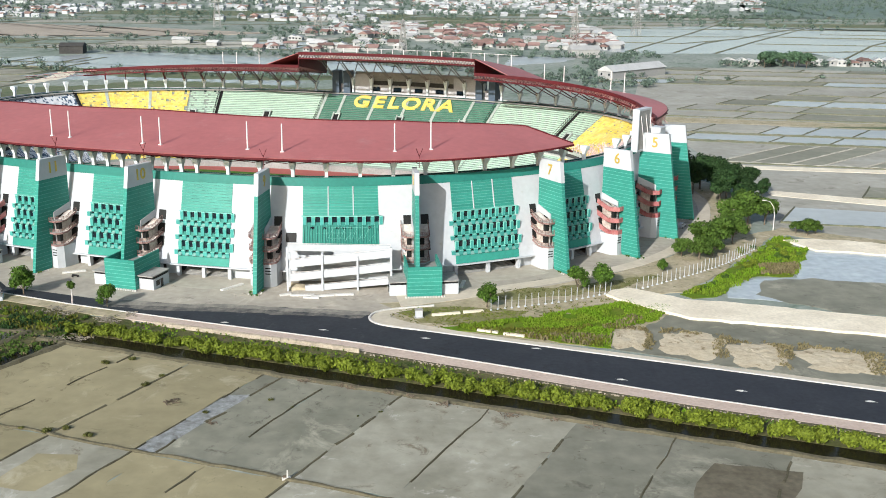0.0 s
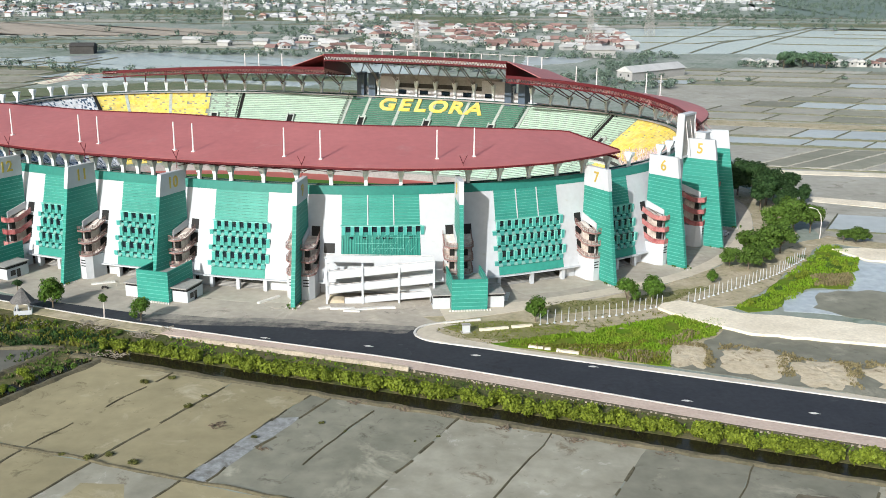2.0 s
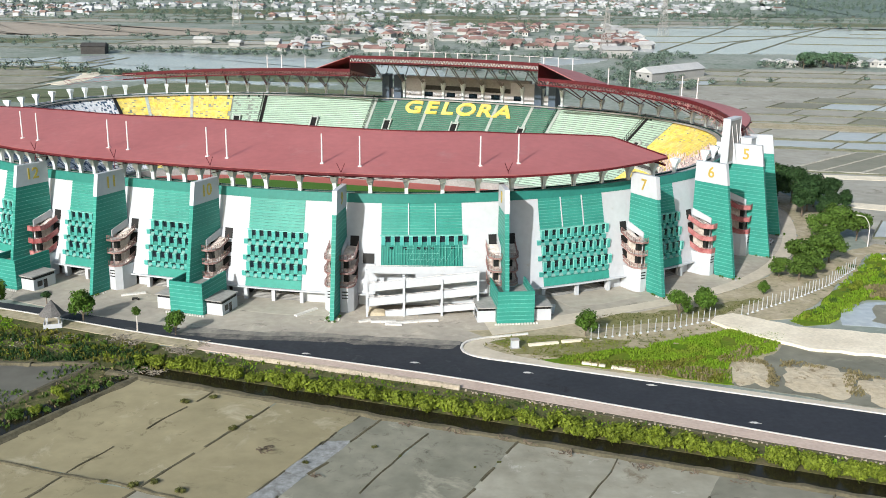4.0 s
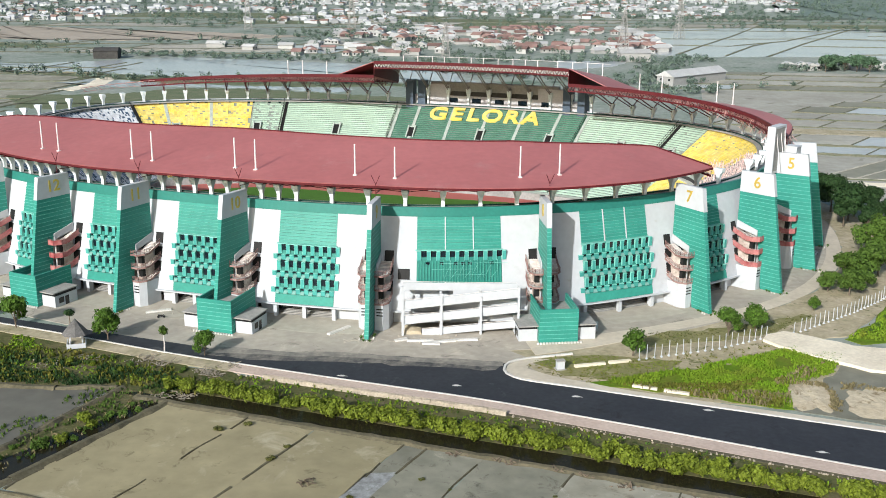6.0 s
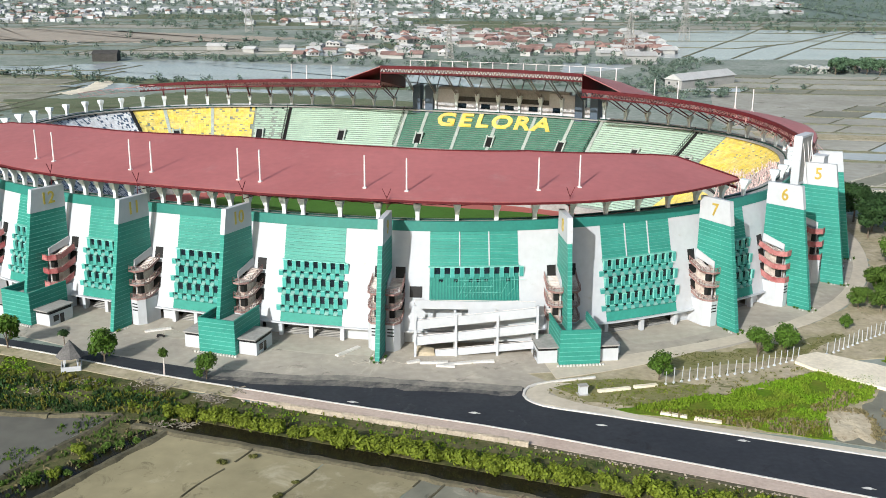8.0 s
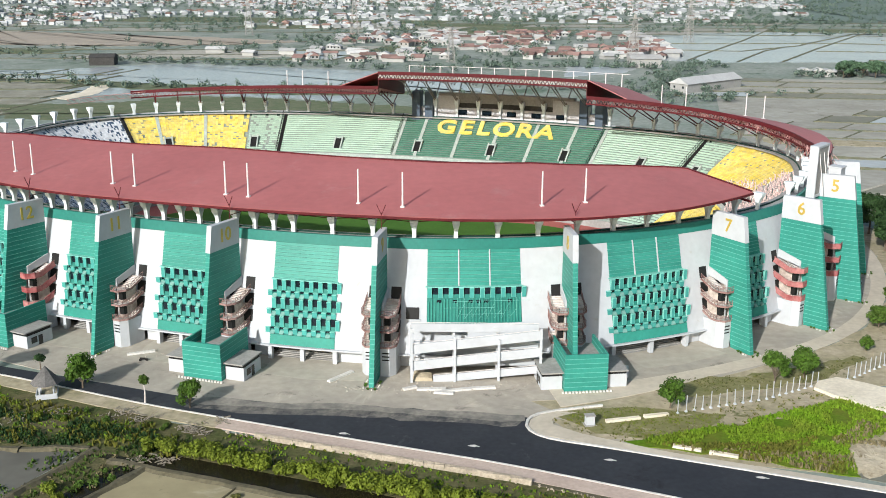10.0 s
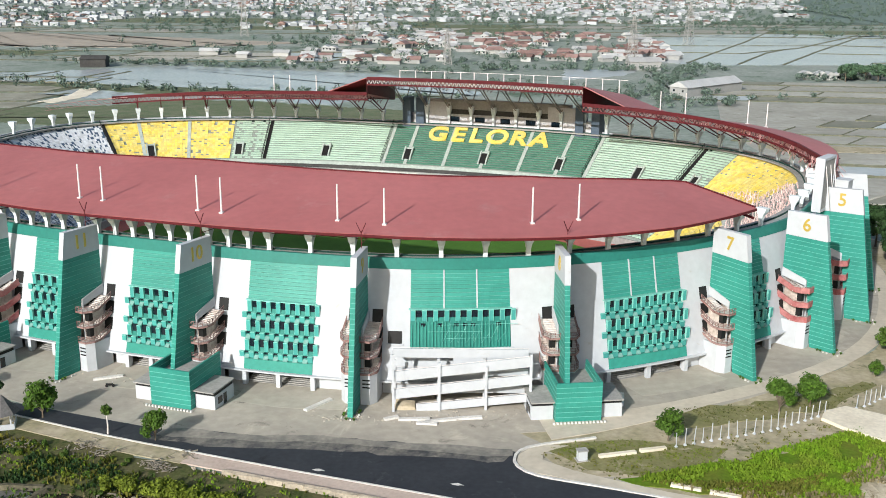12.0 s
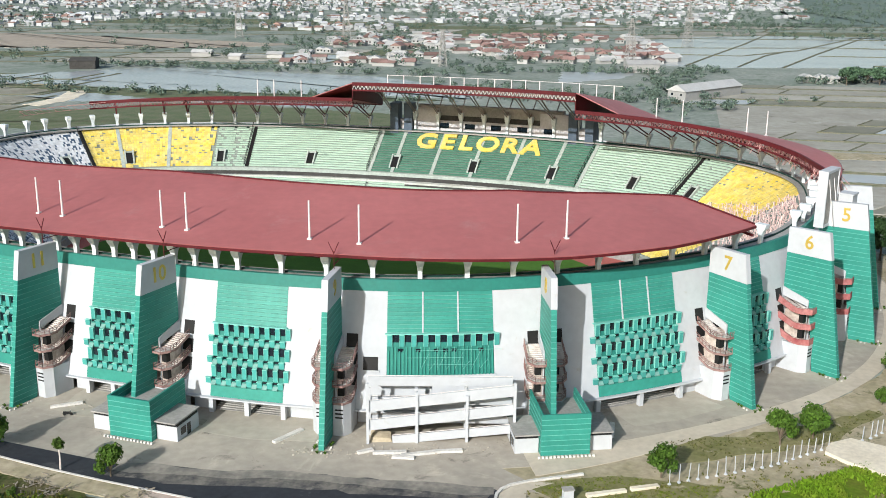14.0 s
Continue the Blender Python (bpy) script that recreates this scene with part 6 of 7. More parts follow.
SHRUB = [shrub_mesh(70 + i, 1.6, 2.4, 520, 0.25, LEAF_B) for i in range(4)]
OLIVE_LEAF = island(mat("dusty_olive_leaves", (0.095, 0.10, 0.028), 0.8, 0.2, 2, 8, obrand=0.15), 0.4)
SHRUB_O = [shrub_mesh(75 + i, 1.3, 1.5, 420, 0.17, OLIVE_LEAF) for i in range(3)]
SHRUB_D = [shrub_mesh(80 + i, 1.2, 1.5, 300, 0.20, LEAF) for i in range(3)]
u = -146.0
k = 0
while u < 150:
    for v in (174.9, 177.0):
        if rnd.random() < (0.94 if v < 176 else 0.55 if u > -120 else 0.3):
            p = uv(u + rnd.uniform(-.7, .7), v + rnd.uniform(-.5, .6))
            sc = rnd.uniform(1.0, 1.5) * (1.0 if v < 176 else 0.85)
            tagged(part("mangrove_shrub", SHRUB[k % 4], LEAF_B, m=pose(p.x, p.y, 0.05, 0, 0, rnd.uniform(0, 360)) @ Matrix.Diagonal((sc, sc, sc * rnd.uniform(0.85, 1.1), 1))), "yellow-green mangrove shrub on the canal bank", "shrub", "shrubs along the canal")
            k += 1
    u += 2.3
for i in range(92):
    t = rnd.random()
    if i < 16:
        x, y = -93 - 15 * t + rnd.uniform(-2.5, 2.5), 203 - 28 * t + rnd.uniform(-2, 2)
    elif i < 24:
        x, y = -108 - 8 * t + rnd.uniform(-2, 2), 180 - 14 * t + rnd.uniform(-2, 2)
    elif i < 60:
        x, y = rnd.uniform(-135, -90), 0
        y = 226 - (x + 100) * 0.31 - rnd.uniform(5, 17)
    elif i < 78:
        x, y = 56 + 42 * t, 0
        y = 247 + (x - 56) * 1.15 + rnd.uniform(-1, 3)
    else:
        x, y = 86 + rnd.gauss(0, 4), 286 + rnd.gauss(0, 6)
    sc = rnd.uniform(0.45, 1.1) * (0.75 if 24 <= i < 60 else 1.0)
    tagged(part("wild_shrub", (SHRUB if rnd.random() < 0.2 else SHRUB_D)[i % 3], LEAF, m=pose(x, y, 0.05, 0, 0, rnd.uniform(0, 360)) @ Matrix.Scale(sc, 4)), "wild green shrub in weedy ground", "shrub", "wild shrubs")
for px, py, sc in ((-75.6, 190.9, 0.95), (-71.2, 193.6, 0.85), (-62.2, 185.2, 0.7), (-64.2, 180.5, 0.8), (-37.8, 175.2, 0.5), (-33, 172, 0.35), (-74.5, 158.8, 1.0), (-72, 160.5, 0.8), (-66.5, 157.6, 0.9), (-48.5, 168.5, 0.6), (-80, 160, 0.6), (-16, 171, 0.35), (-20, 169, 0.3)):
    tagged(part("weed_tuft", SHRUB_O[int(abs(px)) % 3], OLIVE_LEAF, m=pose(px, py, 0.05, 0, 0, px * 40) @ Matrix.Diagonal((sc, sc, sc * 0.7, 1))), "low dusty olive weed tuft on the pond floor", "shrub", "weed tufts on the ponds")


dw = Shape()
for x, y, w, n in ((-56.4, 172.7, 1.2, 26), (-32.8, 184.4, 0.8, 20), (-23.4, 181.8, 1.2, 24), (-15.4, 179.9, 0.6, 14), (-10.7, 178.4, 0.7, 18), (-4.1, 174.9, 0.9, 20), (8.0, 171.2, 1.3, 30), (16.4, 169.6, 0.8, 12), (-46, 164, 0.6, 10), (24, 167, 0.8, 12)):
    for _ in range(n):
        p = Vector((x + rnd.gauss(0, w), y + rnd.gauss(0, w * 0.5), 0.1 + abs(rnd.gauss(0, 0.12))))
        d = Vector((rnd.uniform(-1, 1), rnd.uniform(-.6, .6), rnd.uniform(0, .5))).normalized() * rnd.uniform(0.3, 1.0)
        dw.bar(p, p + d, rnd.uniform(0.06, 0.2), 0.12)
setting("driftwood", dw, BARK, "dark driftwood and dead weeds on the pond floor", "debris", "stuff")


def tufts(name, pts, n, h, material, label, seed):
    """Upright grass blades over an outline."""
    r = random.Random(seed)
    xs, ys = [p[0] for p in pts], [p[1] for p in pts]
    sh = Shape()
    got = 0
    while got < n:
        x, y = r.uniform(min(xs), max(xs)), r.uniform(min(ys), max(ys))
        inside = False
        for (x0, y0), (x1, y1) in zip(pts, pts[1:] + pts[:1]):
            if (y0 > y) != (y1 > y) and x < (x1 - x0) * (y - y0) / (y1 - y0) + x0:
                inside = not inside
        got += 1
        if not inside or noise.noise(Vector((x * 0.15, y * 0.15, seed))) < -0.18:
            continue
        for _ in range(3):
            a = r.uniform(0, 6.28)
            dx, dy, hh = math.cos(a) * 0.16, math.sin(a) * 0.16, h * r.uniform(0.5, 1.3)
            ox, oy = x + r.uniform(-.4, .4), y + r.uniform(-.4, .4)
            sh.add([(ox - dx, oy - dy, 0.1), (ox + dx, oy + dy, 0.1), (ox + dx * 0.5 + r.uniform(-.3, .3), oy + dy * 0.5 + r.uniform(-.3, .3), hh), (ox - dx * 0.6, oy - dy * 0.6, hh * 0.9)], [(0, 1, 2, 3)])
    setting(name, sh, material, label, "grass", "stuff")


dry = island(mat("dry_straw_weeds", (0.20, 0.172, 0.095), 0.9, 0.2, 2, 8, col2=(0.13, 0.112, 0.055)), 0.3)
YBLADES = island(mat("yellow_green_reeds", (0.135, 0.125, 0.022), 0.85, 0.25, 1.5, 6, col2=(0.072, 0.092, 0.014)), 0.3)
tufts("tall_grass", [(-4, 218.5), (16, 227), (40, 240), (49, 236), (44, 226), (33, 219), (31, 207.5), (20, 211.5), (-4, 218)], 12000, 0.7, BLADES, "tall bright green grass", 91)
tufts("tall_grass", [(-20, 226), (0, 230), (24, 240), (34, 247), (40, 240), (0, 216), (-14, 220)], 700, 0.4, YBLADES, "thin grass behind the kerb", 92)
tufts("tall_grass", [(53.3, 246.5), (64.2, 258.8), (75.6, 277.3), (82.4, 288), (92.8, 306), (97.5, 306), (99.5, 292.6), (88.8, 266.7), (77.3, 264.2), (63.2, 245.6)], 6500, 0.7, BLADES, "tall bright grass by the track", 93)
tufts("tall_grass", [(-160, 236), (-128, 229.5), (-95, 219), (-84, 212), (-104, 211), (-160, 212)], 1100, 0.5, BLADES, "weedy bright grass by the road", 94)
tufts("tall_grass", [(-160, 238), (-131, 235), (-126, 229), (-131, 219), (-160, 214)], 2400, 0.4, BLADES, "lush green grass beside the hut", 101)
tufts("tall_grass", [(-150, 230), (-118, 227), (-88, 217), (-84, 205), (-100, 209.5), (-150, 209)], 1500, 0.8, YBLADES, "yellowish reeds by the road", 102)
tufts("tall_grass", uv_poly([(-136, 175), (160, 175), (160, 181), (-20, 181.6), (-60, 184.5), (-90, 186), (-136, 185)]), 9000, 0.5, LEAF, "weeds on the canal bank", 95)
tufts("tall_grass", [(-84, 213), (-92, 200), (-107, 174), (-125, 166), (-114, 193), (-104, 212)], 1500, 0.6, LEAF, "weeds along the side canal", 98)
tufts("tall_grass", [(-135, 226), (-118, 222), (-92, 216), (-84, 208), (-100, 208), (-135, 210)], 2600, 0.7, LEAF_D, "dark low weeds by the road", 107)
tufts("dry_weeds", [(-84, 213), (-92, 200), (-107, 174), (-120, 164), (-112, 184), (-102, 206)], 450, 0.5, dry, "dry reeds along the side canal", 103)
tufts("tall_grass", uv_poly([(-136, 175), (150, 175), (150, 180.6), (-20, 181.4), (-60, 184.3), (-90, 186), (-136, 185)]), 11000, 0.55, BLADES, "weeds on the canal bank", 99)
tufts("tall_grass", uv_poly([(-136, 175), (150, 175), (150, 180.6), (-20, 181.4), (-60, 184.3), (-90, 186), (-136, 185)]), 3500, 0.6, YBLADES, "yellowing weeds on the canal bank", 105)
tufts("dry_weeds", [(0, 216.2), (30, 207), (34, 219), (46, 231), (41, 231), (31, 220), (22, 213.5), (8, 217)], 2600, 1.0, dry, "dry reeds at the edge of the grass", 97)
tufts("tall_grass", [(0, 217), (29, 208), (34, 222), (30, 222), (20, 218)], 4200, 0.8, YBLADES, "yellowing grass above the kerb", 104)
for i, (x, y, rx, ry) in enumerate(mounds):
    far_edge = [(x + RU.x * a * rx + RN.x * b * ry, y + RU.y * a * rx + RN.y * b * ry) for a, b in ((-1.05, 0.45), (-0.7, 0.75), (0.6, 0.7), (0.75, -0.7), (1.12, -0.8), (1.15, 1.05), (-1.1, 1.05))]
    tufts("dry_weeds", far_edge, 900, 0.55, dry, "brown weeds round a heap of fill", 110 + i)
tufts("dry_weeds", [(80, 273.7), (91.5, 276), (89, 266.6), (79, 266)], 900, 1.1, dry, "dry reed clump beside the pond", 120)

tufts("tall_grass", [(6, 238.5), (24, 243.5), (40, 251), (52, 262), (48, 263), (27, 252), (9, 247.5), (1, 243)], 1300, 0.3, OLIVE_LEAF, "thin olive weeds along the fence", 108)
tufts("tall_grass", uv_poly([(-82, 213), (-80, 216.5), (-70, 222), (-52, 225), (-56, 214), (-64, 209), (-74, 208.5)]), 900, 0.28, LEAF_B, "patchy grass inside the junction kerb", 106)

# ---- fence and small things on the right ----
fence = empty("fence", pose(0, 0, 0), "row of slim white concrete fence posts on footings", "fence")
line = [Vector((4.8, 230.5, 0)), Vector((23.4, 238.3, 0)), Vector((35.5, 246.2, 0)), Vector((44.4, 250.6, 0)), Vector((53, 258, 0)), Vector((61.3, 265.2, 0)), Vector((71.3, 275.2, 0)), Vector((84, 292, 0))]
post = Shape().box(-0.055, 0.055, -0.055, 0.055, 0, 3.5)
post.hexa([(-0.26, -0.26, 0), (0.26, -0.26, 0), (0.26, 0.26, 0), (-0.26, 0.26, 0)], [(-0.16, -0.16, 0.4), (0.16, -0.16, 0.4), (0.16, 0.16, 0.4), (-0.16, 0.16, 0.4)])
post = post.mesh("post", WHITE)
for a, b in zip(line, line[1:]):
    n = int((b - a).length / 1.75)
    for i in range(n):
        p = a + (b - a) * i / n
        if 36.5 < p.x < 42:                 # open where the sandy track meets the fence
            continue
        part("post", post, WHITE, fence, m=pose(p.x, p.y, 0.08, rnd.uniform(-3, 3), rnd.uniform(-3, 3), 30) @ Matrix.Diagonal((1, 1, rnd.uniform(0.8, 1.05), 1)))
box = empty("utility_box", pose(-12.4, 224.3, 0.1, 0, 0, 15), "small white utility box on a concrete plinth", "utility box")
part("body", Shape().box(-0.8, 0.8, -0.6, 0.6, 0.2, 1.9), WHITE, box)
part("lid", Shape().box(-0.95, 0.95, -0.75, 0.75, 1.9, 2.05), CONC, box)
part("plinth", Shape().box(-1.1, 1.1, -0.9, 0.9, 0, 0.2), CONC, box)
for x, y, a, l in ((-6, 226.5, 18, 7), (0.5, 228.8, 18, 5), (4, 215.4, -16, 5), (10, 213.4, -16, 5)):
    tagged(part("concrete_slab", Shape().hexa([(-l / 2, -.4, 0), (l / 2, -.4, 0), (l / 2, .4, 0), (-l / 2, .4, 0)], [(-l / 2 + .05, -.35, .45), (l / 2 - .05, -.45, .5), (l / 2 - .05, .45, .45), (-l / 2 + .05, .45, .5)]), SAND, m=pose(x, y, 0.15, 0, 0, a)), "loose cream concrete slab lying on the grass", "slab", "loose slabs")
for s, d, a, l in ((46, 17.2, 4, 6), (50.5, 17.6, 12, 7), (48, 19, -6, 4), (55, 16.8, 2, 5), (42.5, 17, 30, 3), (-16, 13, 40, 6), (29, 13, 60, 7), (82.5, 14, 60, 6)):
    tagged(part("concrete_slab", Shape().hexa([(-l / 2, -.5, 0), (l / 2, -.5, 0), (l / 2, .5, 0), (-l / 2, .5, 0)], [(-l / 2 + .05, -.45, .4), (l / 2 - .05, -.45, .35), (l / 2 - .05, .45, .4), (-l / 2 + .05, .45, .35)]), KERB, m=ring_frame(s, d, 0.1) @ pose(0, 0, 0, 0, 0, a)), "loose pale concrete slab on the forecourt", "slab", "loose slabs")
deb = Shape()
for i in range(150):
    s, d = rnd.choice([(50, 16.5), (47, 16), (38, 17), (56, 16), (33, 18), (-14, 12)])
    p = ring(s + rnd.gauss(0, 3.5), d + rnd.gauss(0, 1.3), 0.1)
    q = rnd.uniform(0.06, 0.24)
    deb.hexa([p + Vector((-q, -q, 0)), p + Vector((q, -q * .6, 0)), p + Vector((q * .8, q, 0)), p + Vector((-q, q * .7, 0))], [p + Vector((-q * .6, -q * .6, q)), p + Vector((q * .6, -q * .4, q * .8)), p + Vector((q * .5, q * .6, q)), p + Vector((-q * .5, q * .4, q * .7))])
piles = Shape()
for x, y, w, n in ((-100.2, 223.2, 2.2, 60), (-96, 220.6, 1.8, 50), (-85.9, 217.3, 1.8, 60), (-84, 215.8, 1.4, 40), (-91, 204.6, 1.3, 40), (-86.5, 205, 1.6, 50), (-81, 221, 1.5, 40), (-112, 222.5, 2.5, 40), (-120, 219, 3, 30)):
    for _ in range(n):
        p = Vector((x + rnd.gauss(0, w * 0.7), y + rnd.gauss(0, w * 0.5), 0.12 + abs(rnd.gauss(0, 0.25))))
        l, b_ = rnd.uniform(0.3, 1.4), rnd.uniform(0.06, 0.2)
        d = Vector((rnd.uniform(-1, 1), rnd.uniform(-1, 1), rnd.uniform(-.25, .25))).normalized() * l
        piles.bar(p, p + d, b_, b_ * 0.7)
setting("debris_heap", piles, OLD_TIMBER, "heaps of pale rubble and broken timber in the weeds", "rubble", "stuff")
setting("rubble", deb, PLAZA, "scattered building rubble on the forecourt", "rubble", "stuff")
hut = empty("garden_hut", pose(-118.2, 230.2, 0, 0, 0, 20) @ Matrix.Scale(1.15, 4), "small white-posted hut with a dark thatched cone roof", "hut")
part("roof", Shape().add([(0, 0, 5.6)] + [(2.6 * math.cos(i * math.tau / 8), 2.6 * math.sin(i * math.tau / 8), 2.6) for i in range(8)], [(0, i + 1, (i + 1) % 8 + 1) for i in range(8)] + [tuple(range(8, 0, -1))]), mat("grey_thatch", (0.15, 0.145, 0.14), 0.95, 0.3, 4, 10), hut, "grey conical roof")
for i in range(4):
    a = math.pi / 4 + i * math.pi / 2
    part("post", Shape().box(1.6 * math.cos(a) - .12, 1.6 * math.cos(a) + .12, 1.6 * math.sin(a) - .12, 1.6 * math.sin(a) + .12, 0, 2.7), WHITE, hut)
part("parapet", Shape().box(-1.7, 1.7, -1.75, -1.6, 0, 1.0).box(-1.75, -1.6, -1.6, 1.6, 0, 1.0).box(1.6, 1.75, -1.6, 1.6, 0, 1.0), WHITE, hut)
bike = empty("motorbike", pose(-105.5, 249.2, 0.12, 0, 0, 10), "dark motorbike parked on the forecourt", "motorbike")
for x in (-0.65, 0.65):
    part("wheel", Shape().tube([(x, -0.06, 0.3), (x, 0.06, 0.3)], [0.3, 0.3], 14), BLACK, bike)
part("body", Shape().hexa([(-0.7, -.15, .35), (.5, -.15, .35), (.5, .15, .35), (-.7, .15, .35)], [(-.8, -.14, .8), (.35, -.12, .75), (.35, .12, .75), (-.8, .14, .8)]).bar((.5, 0, .6), (.6, 0, 1.05), .1), BLACK, bike)
part("handlebar", Shape().bar((.55, -.35, 1.05), (.55, .35, 1.05), .05), STEEL_W, bike)
for x, y, a in ((-57.3, 217.4, -14), (-33.6, 214.1, -14), (-9.9, 210.4, -15), (14.8, 205.8, -16), (31.4, 189.7, -16), (54.6, 185.6, -16), (78.8, 182.1, -16)):
    tagged(part("road_mark", Shape().poly([(-1.15, -0.2), (-0.5, -0.42), (0.3, -0.36), (0.5, -0.12), (1.25, -0.05), (0.6, 0.2), (0.1, 0.46), (-0.45, 0.3)], 0, 0.02), KERB, m=pose(x, y, 0.165, 0, 0, a)), "pale paint mark on the asphalt", "road mark", "paint marks on the road", "structure")

sluice = empty("sluice_gate", pose(-28.6, 144.6, 0.05, 0, 0, 20), "small weathered white sluice where two bunds meet", "sluice")
part("post", Shape().hexa([(-0.14, -0.14, 0), (0.14, -0.14, 0), (0.14, 0.14, 0), (-0.14, 0.14, 0)], [(-0.1, -0.1, 1.6), (0.1, -0.1, 1.6), (0.1, 0.1, 1.6), (-0.1, 0.1, 1.6)]), KERB, sluice)
part("sill", Shape().box(-0.9, 0.5, -0.3, 0.3, 0, 0.35), KERB, sluice, "low stained concrete sill")
part("board", Shape().box(-0.75, -0.2, -0.06, 0.06, 0.35, 0.75), BARK, sluice, "dark wooden gate board")
lamp = empty("street_lamp", pose(94.8, 314.5, 0.1, 0, 0, 160), "white curved street lamp beside the sandy track", "street lamp")
part("pole", Shape().tube([(0, 0, 0), (0, 0, 5), (0.4, 0, 7.5), (1.6, 0, 9.2), (3.2, 0, 9.6)], [0.14, 0.12, 0.1, 0.08, 0.07], 8), STEEL_W, lamp)
part("lamp_head", Shape().box(3.0, 4.1, -0.2, 0.2, 9.45, 9.65), STEEL_W, lamp)

# parked vehicles and a hut behind the trees


def car(x, y, a, paint, label):
    ob = empty("car", pose(x, y, 0.12, 0, 0, a), label, "car")
    part("body", Shape().hexa([(-2.1, -.85, .3), (2.1, -.85, .3), (2.1, .85, .3), (-2.1, .85, .3)], [(-2.0, -.8, .95), (2.05, -.8, .85), (2.05, .8, .85), (-2.0, .8, .95)]).hexa([(-1.9, -.78, .95), (1.0, -.78, .9), (1.0, .78, .9), (-1.9, .78, .95)], [(-1.6, -.65, 1.6), (.5, -.65, 1.6), (.5, .65, 1.6), (-1.6, .65, 1.6)]), paint, ob)
    for cx in (-1.3, 1.3):
        for cy in (-.85, .85):
            part("wheel", Shape().tube([(cx, cy - .1, .32), (cx, cy + .1, .32)], [.32, .32], 12), BLACK, ob)
    part("window", Shape().box(-1.55, .45, -.76, .76, 1.05, 1.45), GLASS, ob)


car(66, 316, 60, WHITE, "white car parked under the trees")
car(60, 327, 70, mat("dull_red_car_paint", (0.2, 0.05, 0.04), 0.3), "dark red car parked beside the ring road")
car(57.5, 339, 75, mat("black_car_paint", (0.02, 0.02, 0.025), 0.25), "black car parked beside the ring road")


# ---- buildings in the distance ----


FAR_WINDOW = Shape().box(-0.7, 0.7, -0.05, 0.05, -0.7, 0.7).mesh("window", GLASS)


def house(x, y, w, l, h, a, roof_m, group, label):
    ob = empty("house", pose(x, y, 0, 0, 0, a), label, "house", group)
    wall_ = part("wall", Shape().box(-w / 2, w / 2, -l / 2, l / 2, 0, h), WALLP, ob)
    o = 0.9
    part("roof", Shape().add([(-w / 2 - o, -l / 2 - o, h), (w / 2 + o, -l / 2 - o, h), (w / 2 + o, l / 2 + o, h), (-w / 2 - o, l / 2 + o, h), (0, -l / 2 - o * .6, h + w * 0.28), (0, l / 2 + o * .6, h + w * 0.28)],
                             [(0, 1, 4), (2, 3, 5), (1, 2, 5, 4), (3, 0, 4, 5), (3, 2, 1, 0)]), roof_m, ob)
    for i in range(2):
        xx = -w / 4 + i * w / 2
        part("window", FAR_WINDOW, GLASS, wall_, m=pose(xx, -l / 2, h * 0.62))


r = random.Random(77)
n = 0
while n < 270:
    x, y = r.uniform(-215, 140), r.uniform(925, 1330)
    if noise.noise(Vector((x * 0.012, y * 0.008, 4))) < -0.12 or (y - 925) / 405 < 0.02:
        continue
    red = r.random() < (0.75 if -75 < x < 120 else 0.4)
    house(x, y, r.uniform(6, 11), r.uniform(8, 15), r.uniform(2.8, 4.4), r.uniform(-25, 25) + r.choice((0, 90)), TILE if red else ZINC, "village houses", "pale house with a " + ("terracotta tiled" if red else "grey metal") + " roof")
    n += 1
for i in range(34):
    house(205 + i * 8.5 + r.uniform(-2, 2), 862 + i * 1.2 + r.uniform(-6, 5), r.uniform(6, 10), r.uniform(7, 11), r.uniform(3, 5), r.uniform(-15, 15), TILE if r.random() < .2 else ZINC, "roadside houses", "small pale roadside house among trees")
for x, y, w, l, h, a in ((110, 765, 14, 62, 6, -46), (88, 920, 12, 26, 7, -80), (-160, 985, 10, 16, 4, 80), (-230, 1000, 9, 14, 4, 85), (-300, 1010, 9, 18, 4, 88), (-262, 985, 8, 12, 3.5, 70), (-200, 960, 7, 11, 3.5, 20)):
    house(x, y, w, l, h, a, ZINC, "sheds by the ponds", "long low shed with a pale metal roof")
barn = empty("house", pose(-362, 890, 0, 0, 0, 10), "dark weathered barn beside the lagoon", "barn")
part("wall", Shape().box(-10, 10, -8, 8, 0, 6.5), DARK, barn)
part("roof", Shape().hexa([(-10.6, -8.6, 6.5), (10.6, -8.6, 6.5), (10.6, 8.6, 6.5), (-10.6, 8.6, 6.5)], [(-10, -2, 9), (10, -2, 9), (10, 2, 9), (-10, 2, 9)]), DARK, barn)
town, roofs_r, roofs_z = Shape(), Shape(), Shape()
n = 0
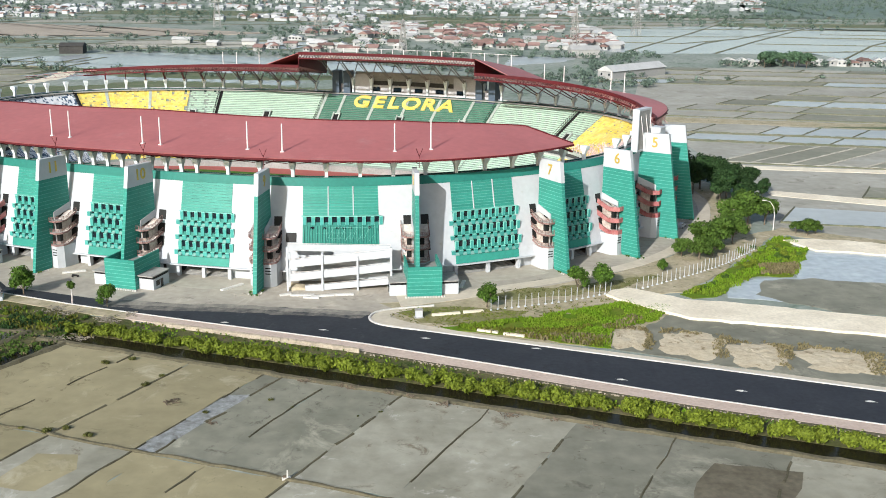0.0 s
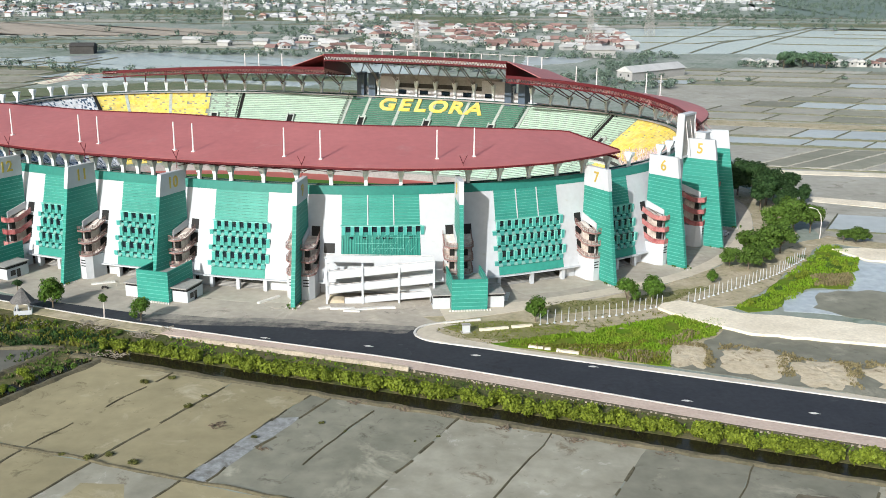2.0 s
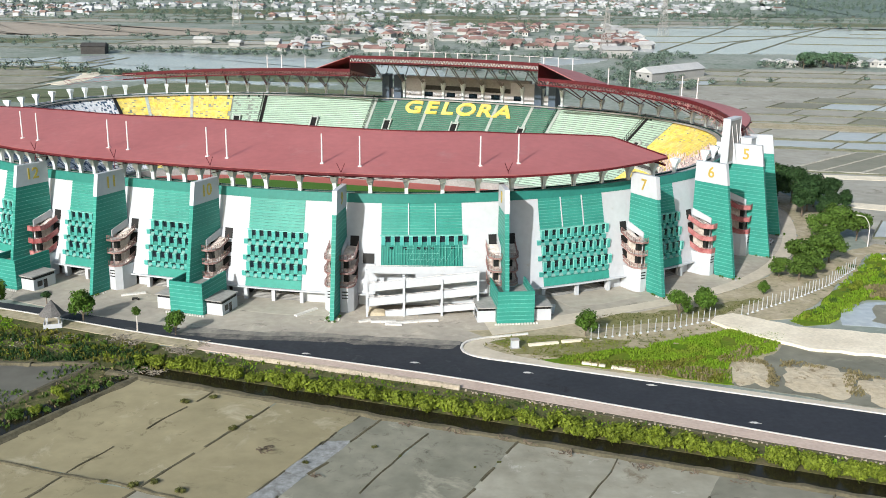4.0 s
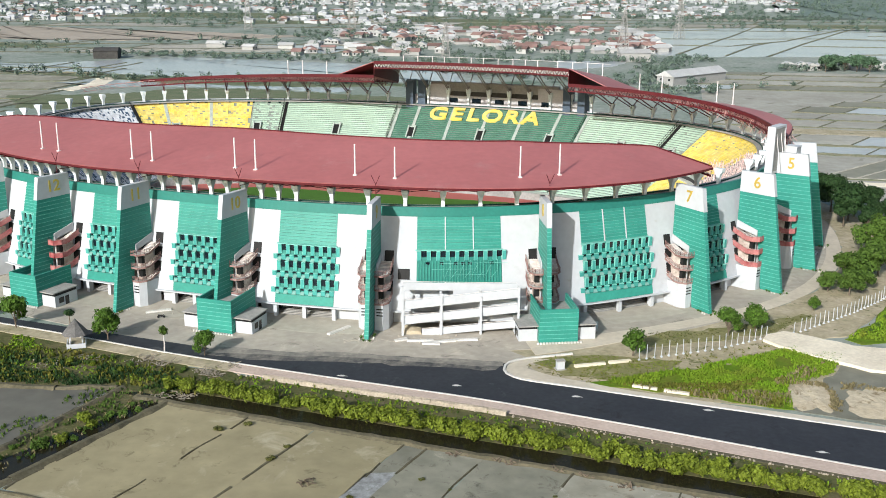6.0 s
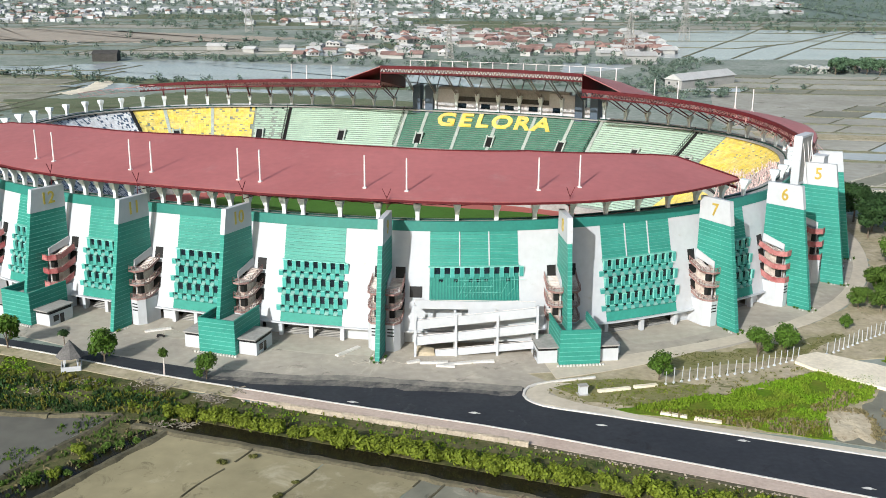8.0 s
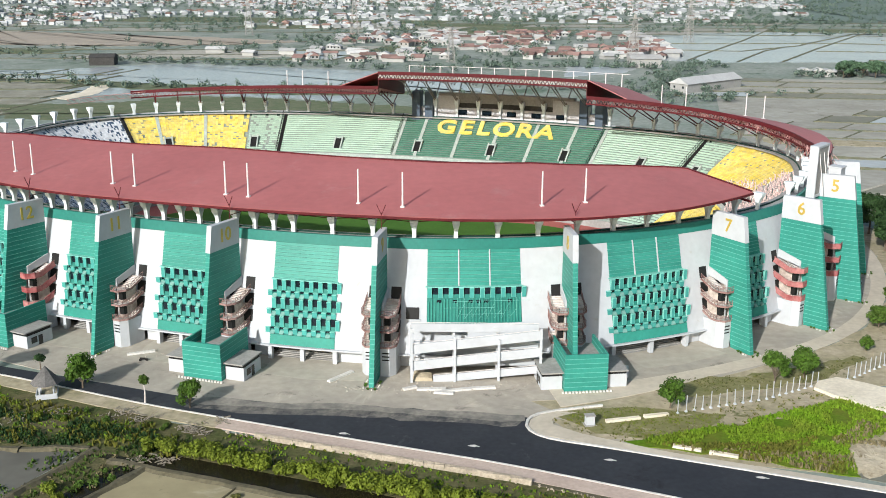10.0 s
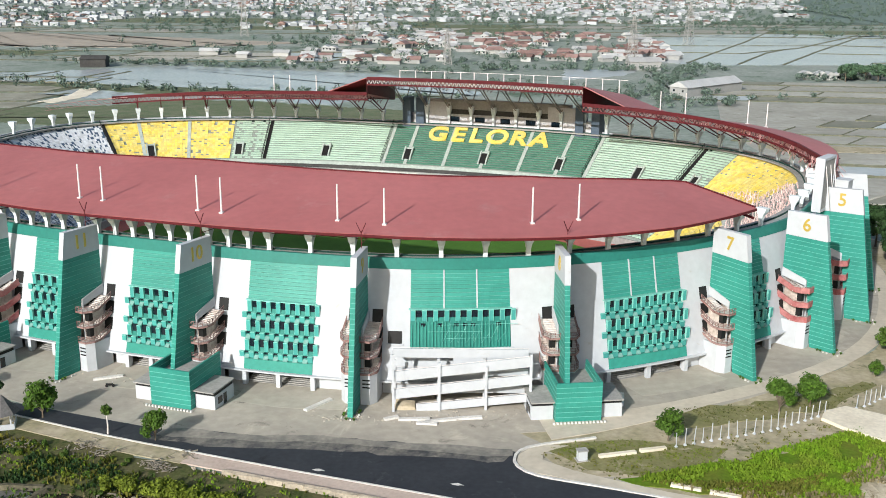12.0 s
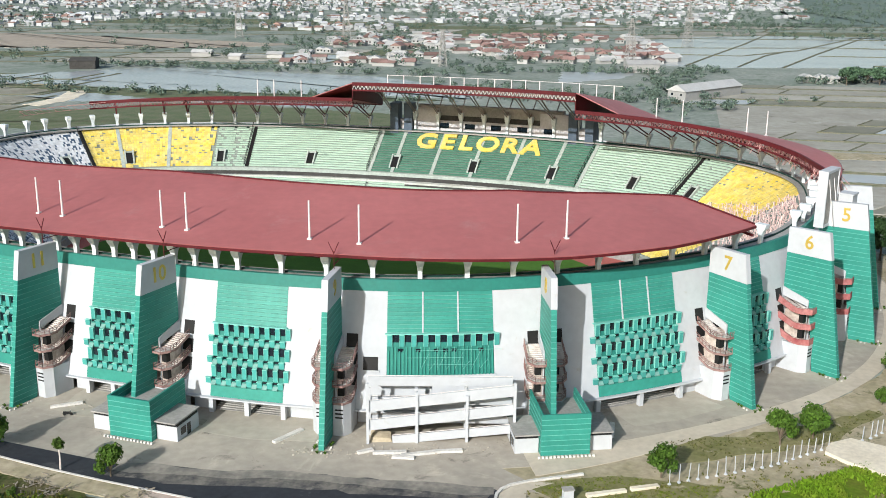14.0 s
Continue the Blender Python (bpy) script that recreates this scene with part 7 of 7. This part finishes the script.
while n < 2300:
    y = 1380 + 1350 * r.random() ** 0.8
    x = r.uniform(-0.56, 0.46) * y
    dens = noise.noise(Vector((x * 0.0035, y * 0.0045, 9)))
    if dens < (-0.05 if y > 1600 else 0.12) or (x > 0.2 * y and y < 2300 and dens < 0.2) or (x > 0.26 * y):
        if not (y > 2150 and x < 0.26 * y):
            n += 0.05
            continue
    n += 1
    w, l, h, a = r.uniform(5, 11), r.uniform(7, 14), r.uniform(2.8, 5.0), radians(r.choice((0, 90)) + r.uniform(-20, 20))
    m = pose(x, y, 0, 0, 0, math.degrees(a))
    town.box(-w / 2, w / 2, -l / 2, l / 2, 0, h, m)
    (roofs_r if r.random() < 0.3 else roofs_z).add([m @ Vector(p) for p in ((-w / 2 - .5, -l / 2 - .5, h), (w / 2 + .5, -l / 2 - .5, h), (w / 2 + .5, l / 2 + .5, h), (-w / 2 - .5, l / 2 + .5, h), (0, -l / 2, h + w * .25), (0, l / 2, h + w * .25))], [(0, 1, 4), (2, 3, 5), (1, 2, 5, 4), (3, 0, 4, 5)])
# town walls and roofs greyed and cooled in colour in place of haze
setting("far_town", town, island(mat("town_walls", (0.42, 0.44, 0.445), 0.8, 0.1), 0.3), "dense low town of pale houses near the horizon", "town", "stuff")
setting("far_roofs", roofs_r, island(mat("town_tile_roofs", (0.27, 0.18, 0.15), 0.8, 0.2), 0.35), "tiled roofs of the far town", "town", "stuff")
setting("far_roofs", roofs_z, island(mat("town_metal_roofs", (0.46, 0.47, 0.48), 0.6, 0.2), 0.35), "pale metal roofs of the far town", "town", "stuff")

# far foliage carries painted haze: paler and bluer than the near leaves
FAR_LEAF = island(mat("haze_tinted_far_leaves", (0.118, 0.165, 0.13), 0.8, 0.2, 0.2, 1), 0.45)
woods = Shape()
n = 0
while n < 6400:
    y = 700 + 2000 * r.random() ** 0.75
    x = r.uniform(-0.56, 0.5) * y
    dens = noise.noise(Vector((x * 0.006, y * 0.009, 2)))
    n += 1
    if dens < 0.0 and r.random() > 0.22:
        continue
    if (1080 < y < 1270 and x < -0.24 * y and r.random() < 0.93) or y < 1330 and x > 95 or (y < 900 and x > -420) or (y < 1000 and -420 < x < -240):
        continue
    hh, ww = r.uniform(4, 10), r.uniform(3, 7)
    leaves(woods, (x, y, hh * 0.55), (ww, ww, hh * 0.5), 34, 1.0, r, 0.4)
for x0, y0, x1, y1, k in ((-420, 925, -60, 870, 90), (-520, 775, -330, 760, 40), (-330, 742, -60, 715, 50), (100, 720, 460, 850, 10), (-60, 800, 120, 700, 50), (170, 1625, 460, 1600, 220), (60, 640, 120, 760, 14), (66, 735, 105, 850, 40), (95, 840, 150, 945, 34), (-60, 905, 130, 912, 60)):
    for i in range(k):
        t = r.random()
        hh, ww = r.uniform(3, 8), r.uniform(2.5, 6)
        leaves(woods, (x0 + (x1 - x0) * t + r.gauss(0, 10), y0 + (y1 - y0) * t + r.gauss(0, 7), hh * 0.5), (ww, ww, hh * 0.5), 44, 0.85, r, 0.4)
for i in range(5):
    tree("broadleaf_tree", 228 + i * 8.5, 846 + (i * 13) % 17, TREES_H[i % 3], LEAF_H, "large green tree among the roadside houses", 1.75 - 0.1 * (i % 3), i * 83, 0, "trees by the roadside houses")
for i in range(70):
    x = r.uniform(190, 500)
    leaves(woods, (x, 852 + (x - 205) * 0.14 + r.uniform(-9, 9), r.uniform(2, 4)), (r.uniform(2.5, 4.5), 3.5, 3), 40, 0.8, r, 0.4)
FALLOW = mat("pale_fallow_earth", (0.40, 0.345, 0.28), 0.9, 0.12, 0.3, 1, col2=(0.33, 0.29, 0.235))
rough_sheet("bare_ground", [(-760, 1290), (-600, 1280), (-400, 1225), (-240, 1165), (-300, 1120), (-420, 1078), (-560, 1082), (-760, 1095)], 0.3, FALLOW, "wide tan fallow field", "ground", 6, 51)
rough_sheet("bare_ground", [(-375, 985), (-330, 1040), (-240, 1030), (-215, 985), (-270, 960)], 0.3, BUND_PALE, "pale bare yard among the trees", "ground", 3, 52)
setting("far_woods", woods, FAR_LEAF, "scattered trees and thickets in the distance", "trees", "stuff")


def pylon(x, y, h):
    ob = empty("pylon", pose(x, y, 0, 0, 0, 20), "grey steel lattice power pylon", "pylon", "power pylons")
    sh = Shape()
    wd = lambda z: h * 0.085 * (1 - z / h) ** 0.8 + 0.6
    zs = [h * i / 10 for i in range(11)]
    cs = ((-1, -1), (1, -1), (1, 1), (-1, 1))
    for z0, z1 in zip(zs, zs[1:]):
        for i, (a, b) in enumerate(cs):
            c, d = cs[(i + 1) % 4]
            sh.bar((a * wd(z0), b * wd(z0), z0), (a * wd(z1), b * wd(z1), z1), 0.35)
            sh.bar((a * wd(z0), b * wd(z0), z0), (c * wd(z1), d * wd(z1), z1), 0.22)
            sh.bar((c * wd(z0), d * wd(z0), z0), (a * wd(z1), b * wd(z1), z1), 0.22)
    part("lattice", sh, CONC, ob)
    for z in (0.68, 0.8, 0.92):
        part("crossarm", Shape().bar((-h * .14, 0, h * z), (h * .14, 0, h * z), 0.4).bar((-h * .14, 0, h * z), (0, 0, h * (z + .04)), 0.3).bar((h * .14, 0, h * z), (0, 0, h * (z + .04)), 0.3), CONC, ob)


for x, y, h in ((80.8, 940, 42), (171.7, 1196, 46), (-199.3, 1223, 46), (-75.5, 944, 30), (-330, 1260, 44)):
    pylon(x, y, h)
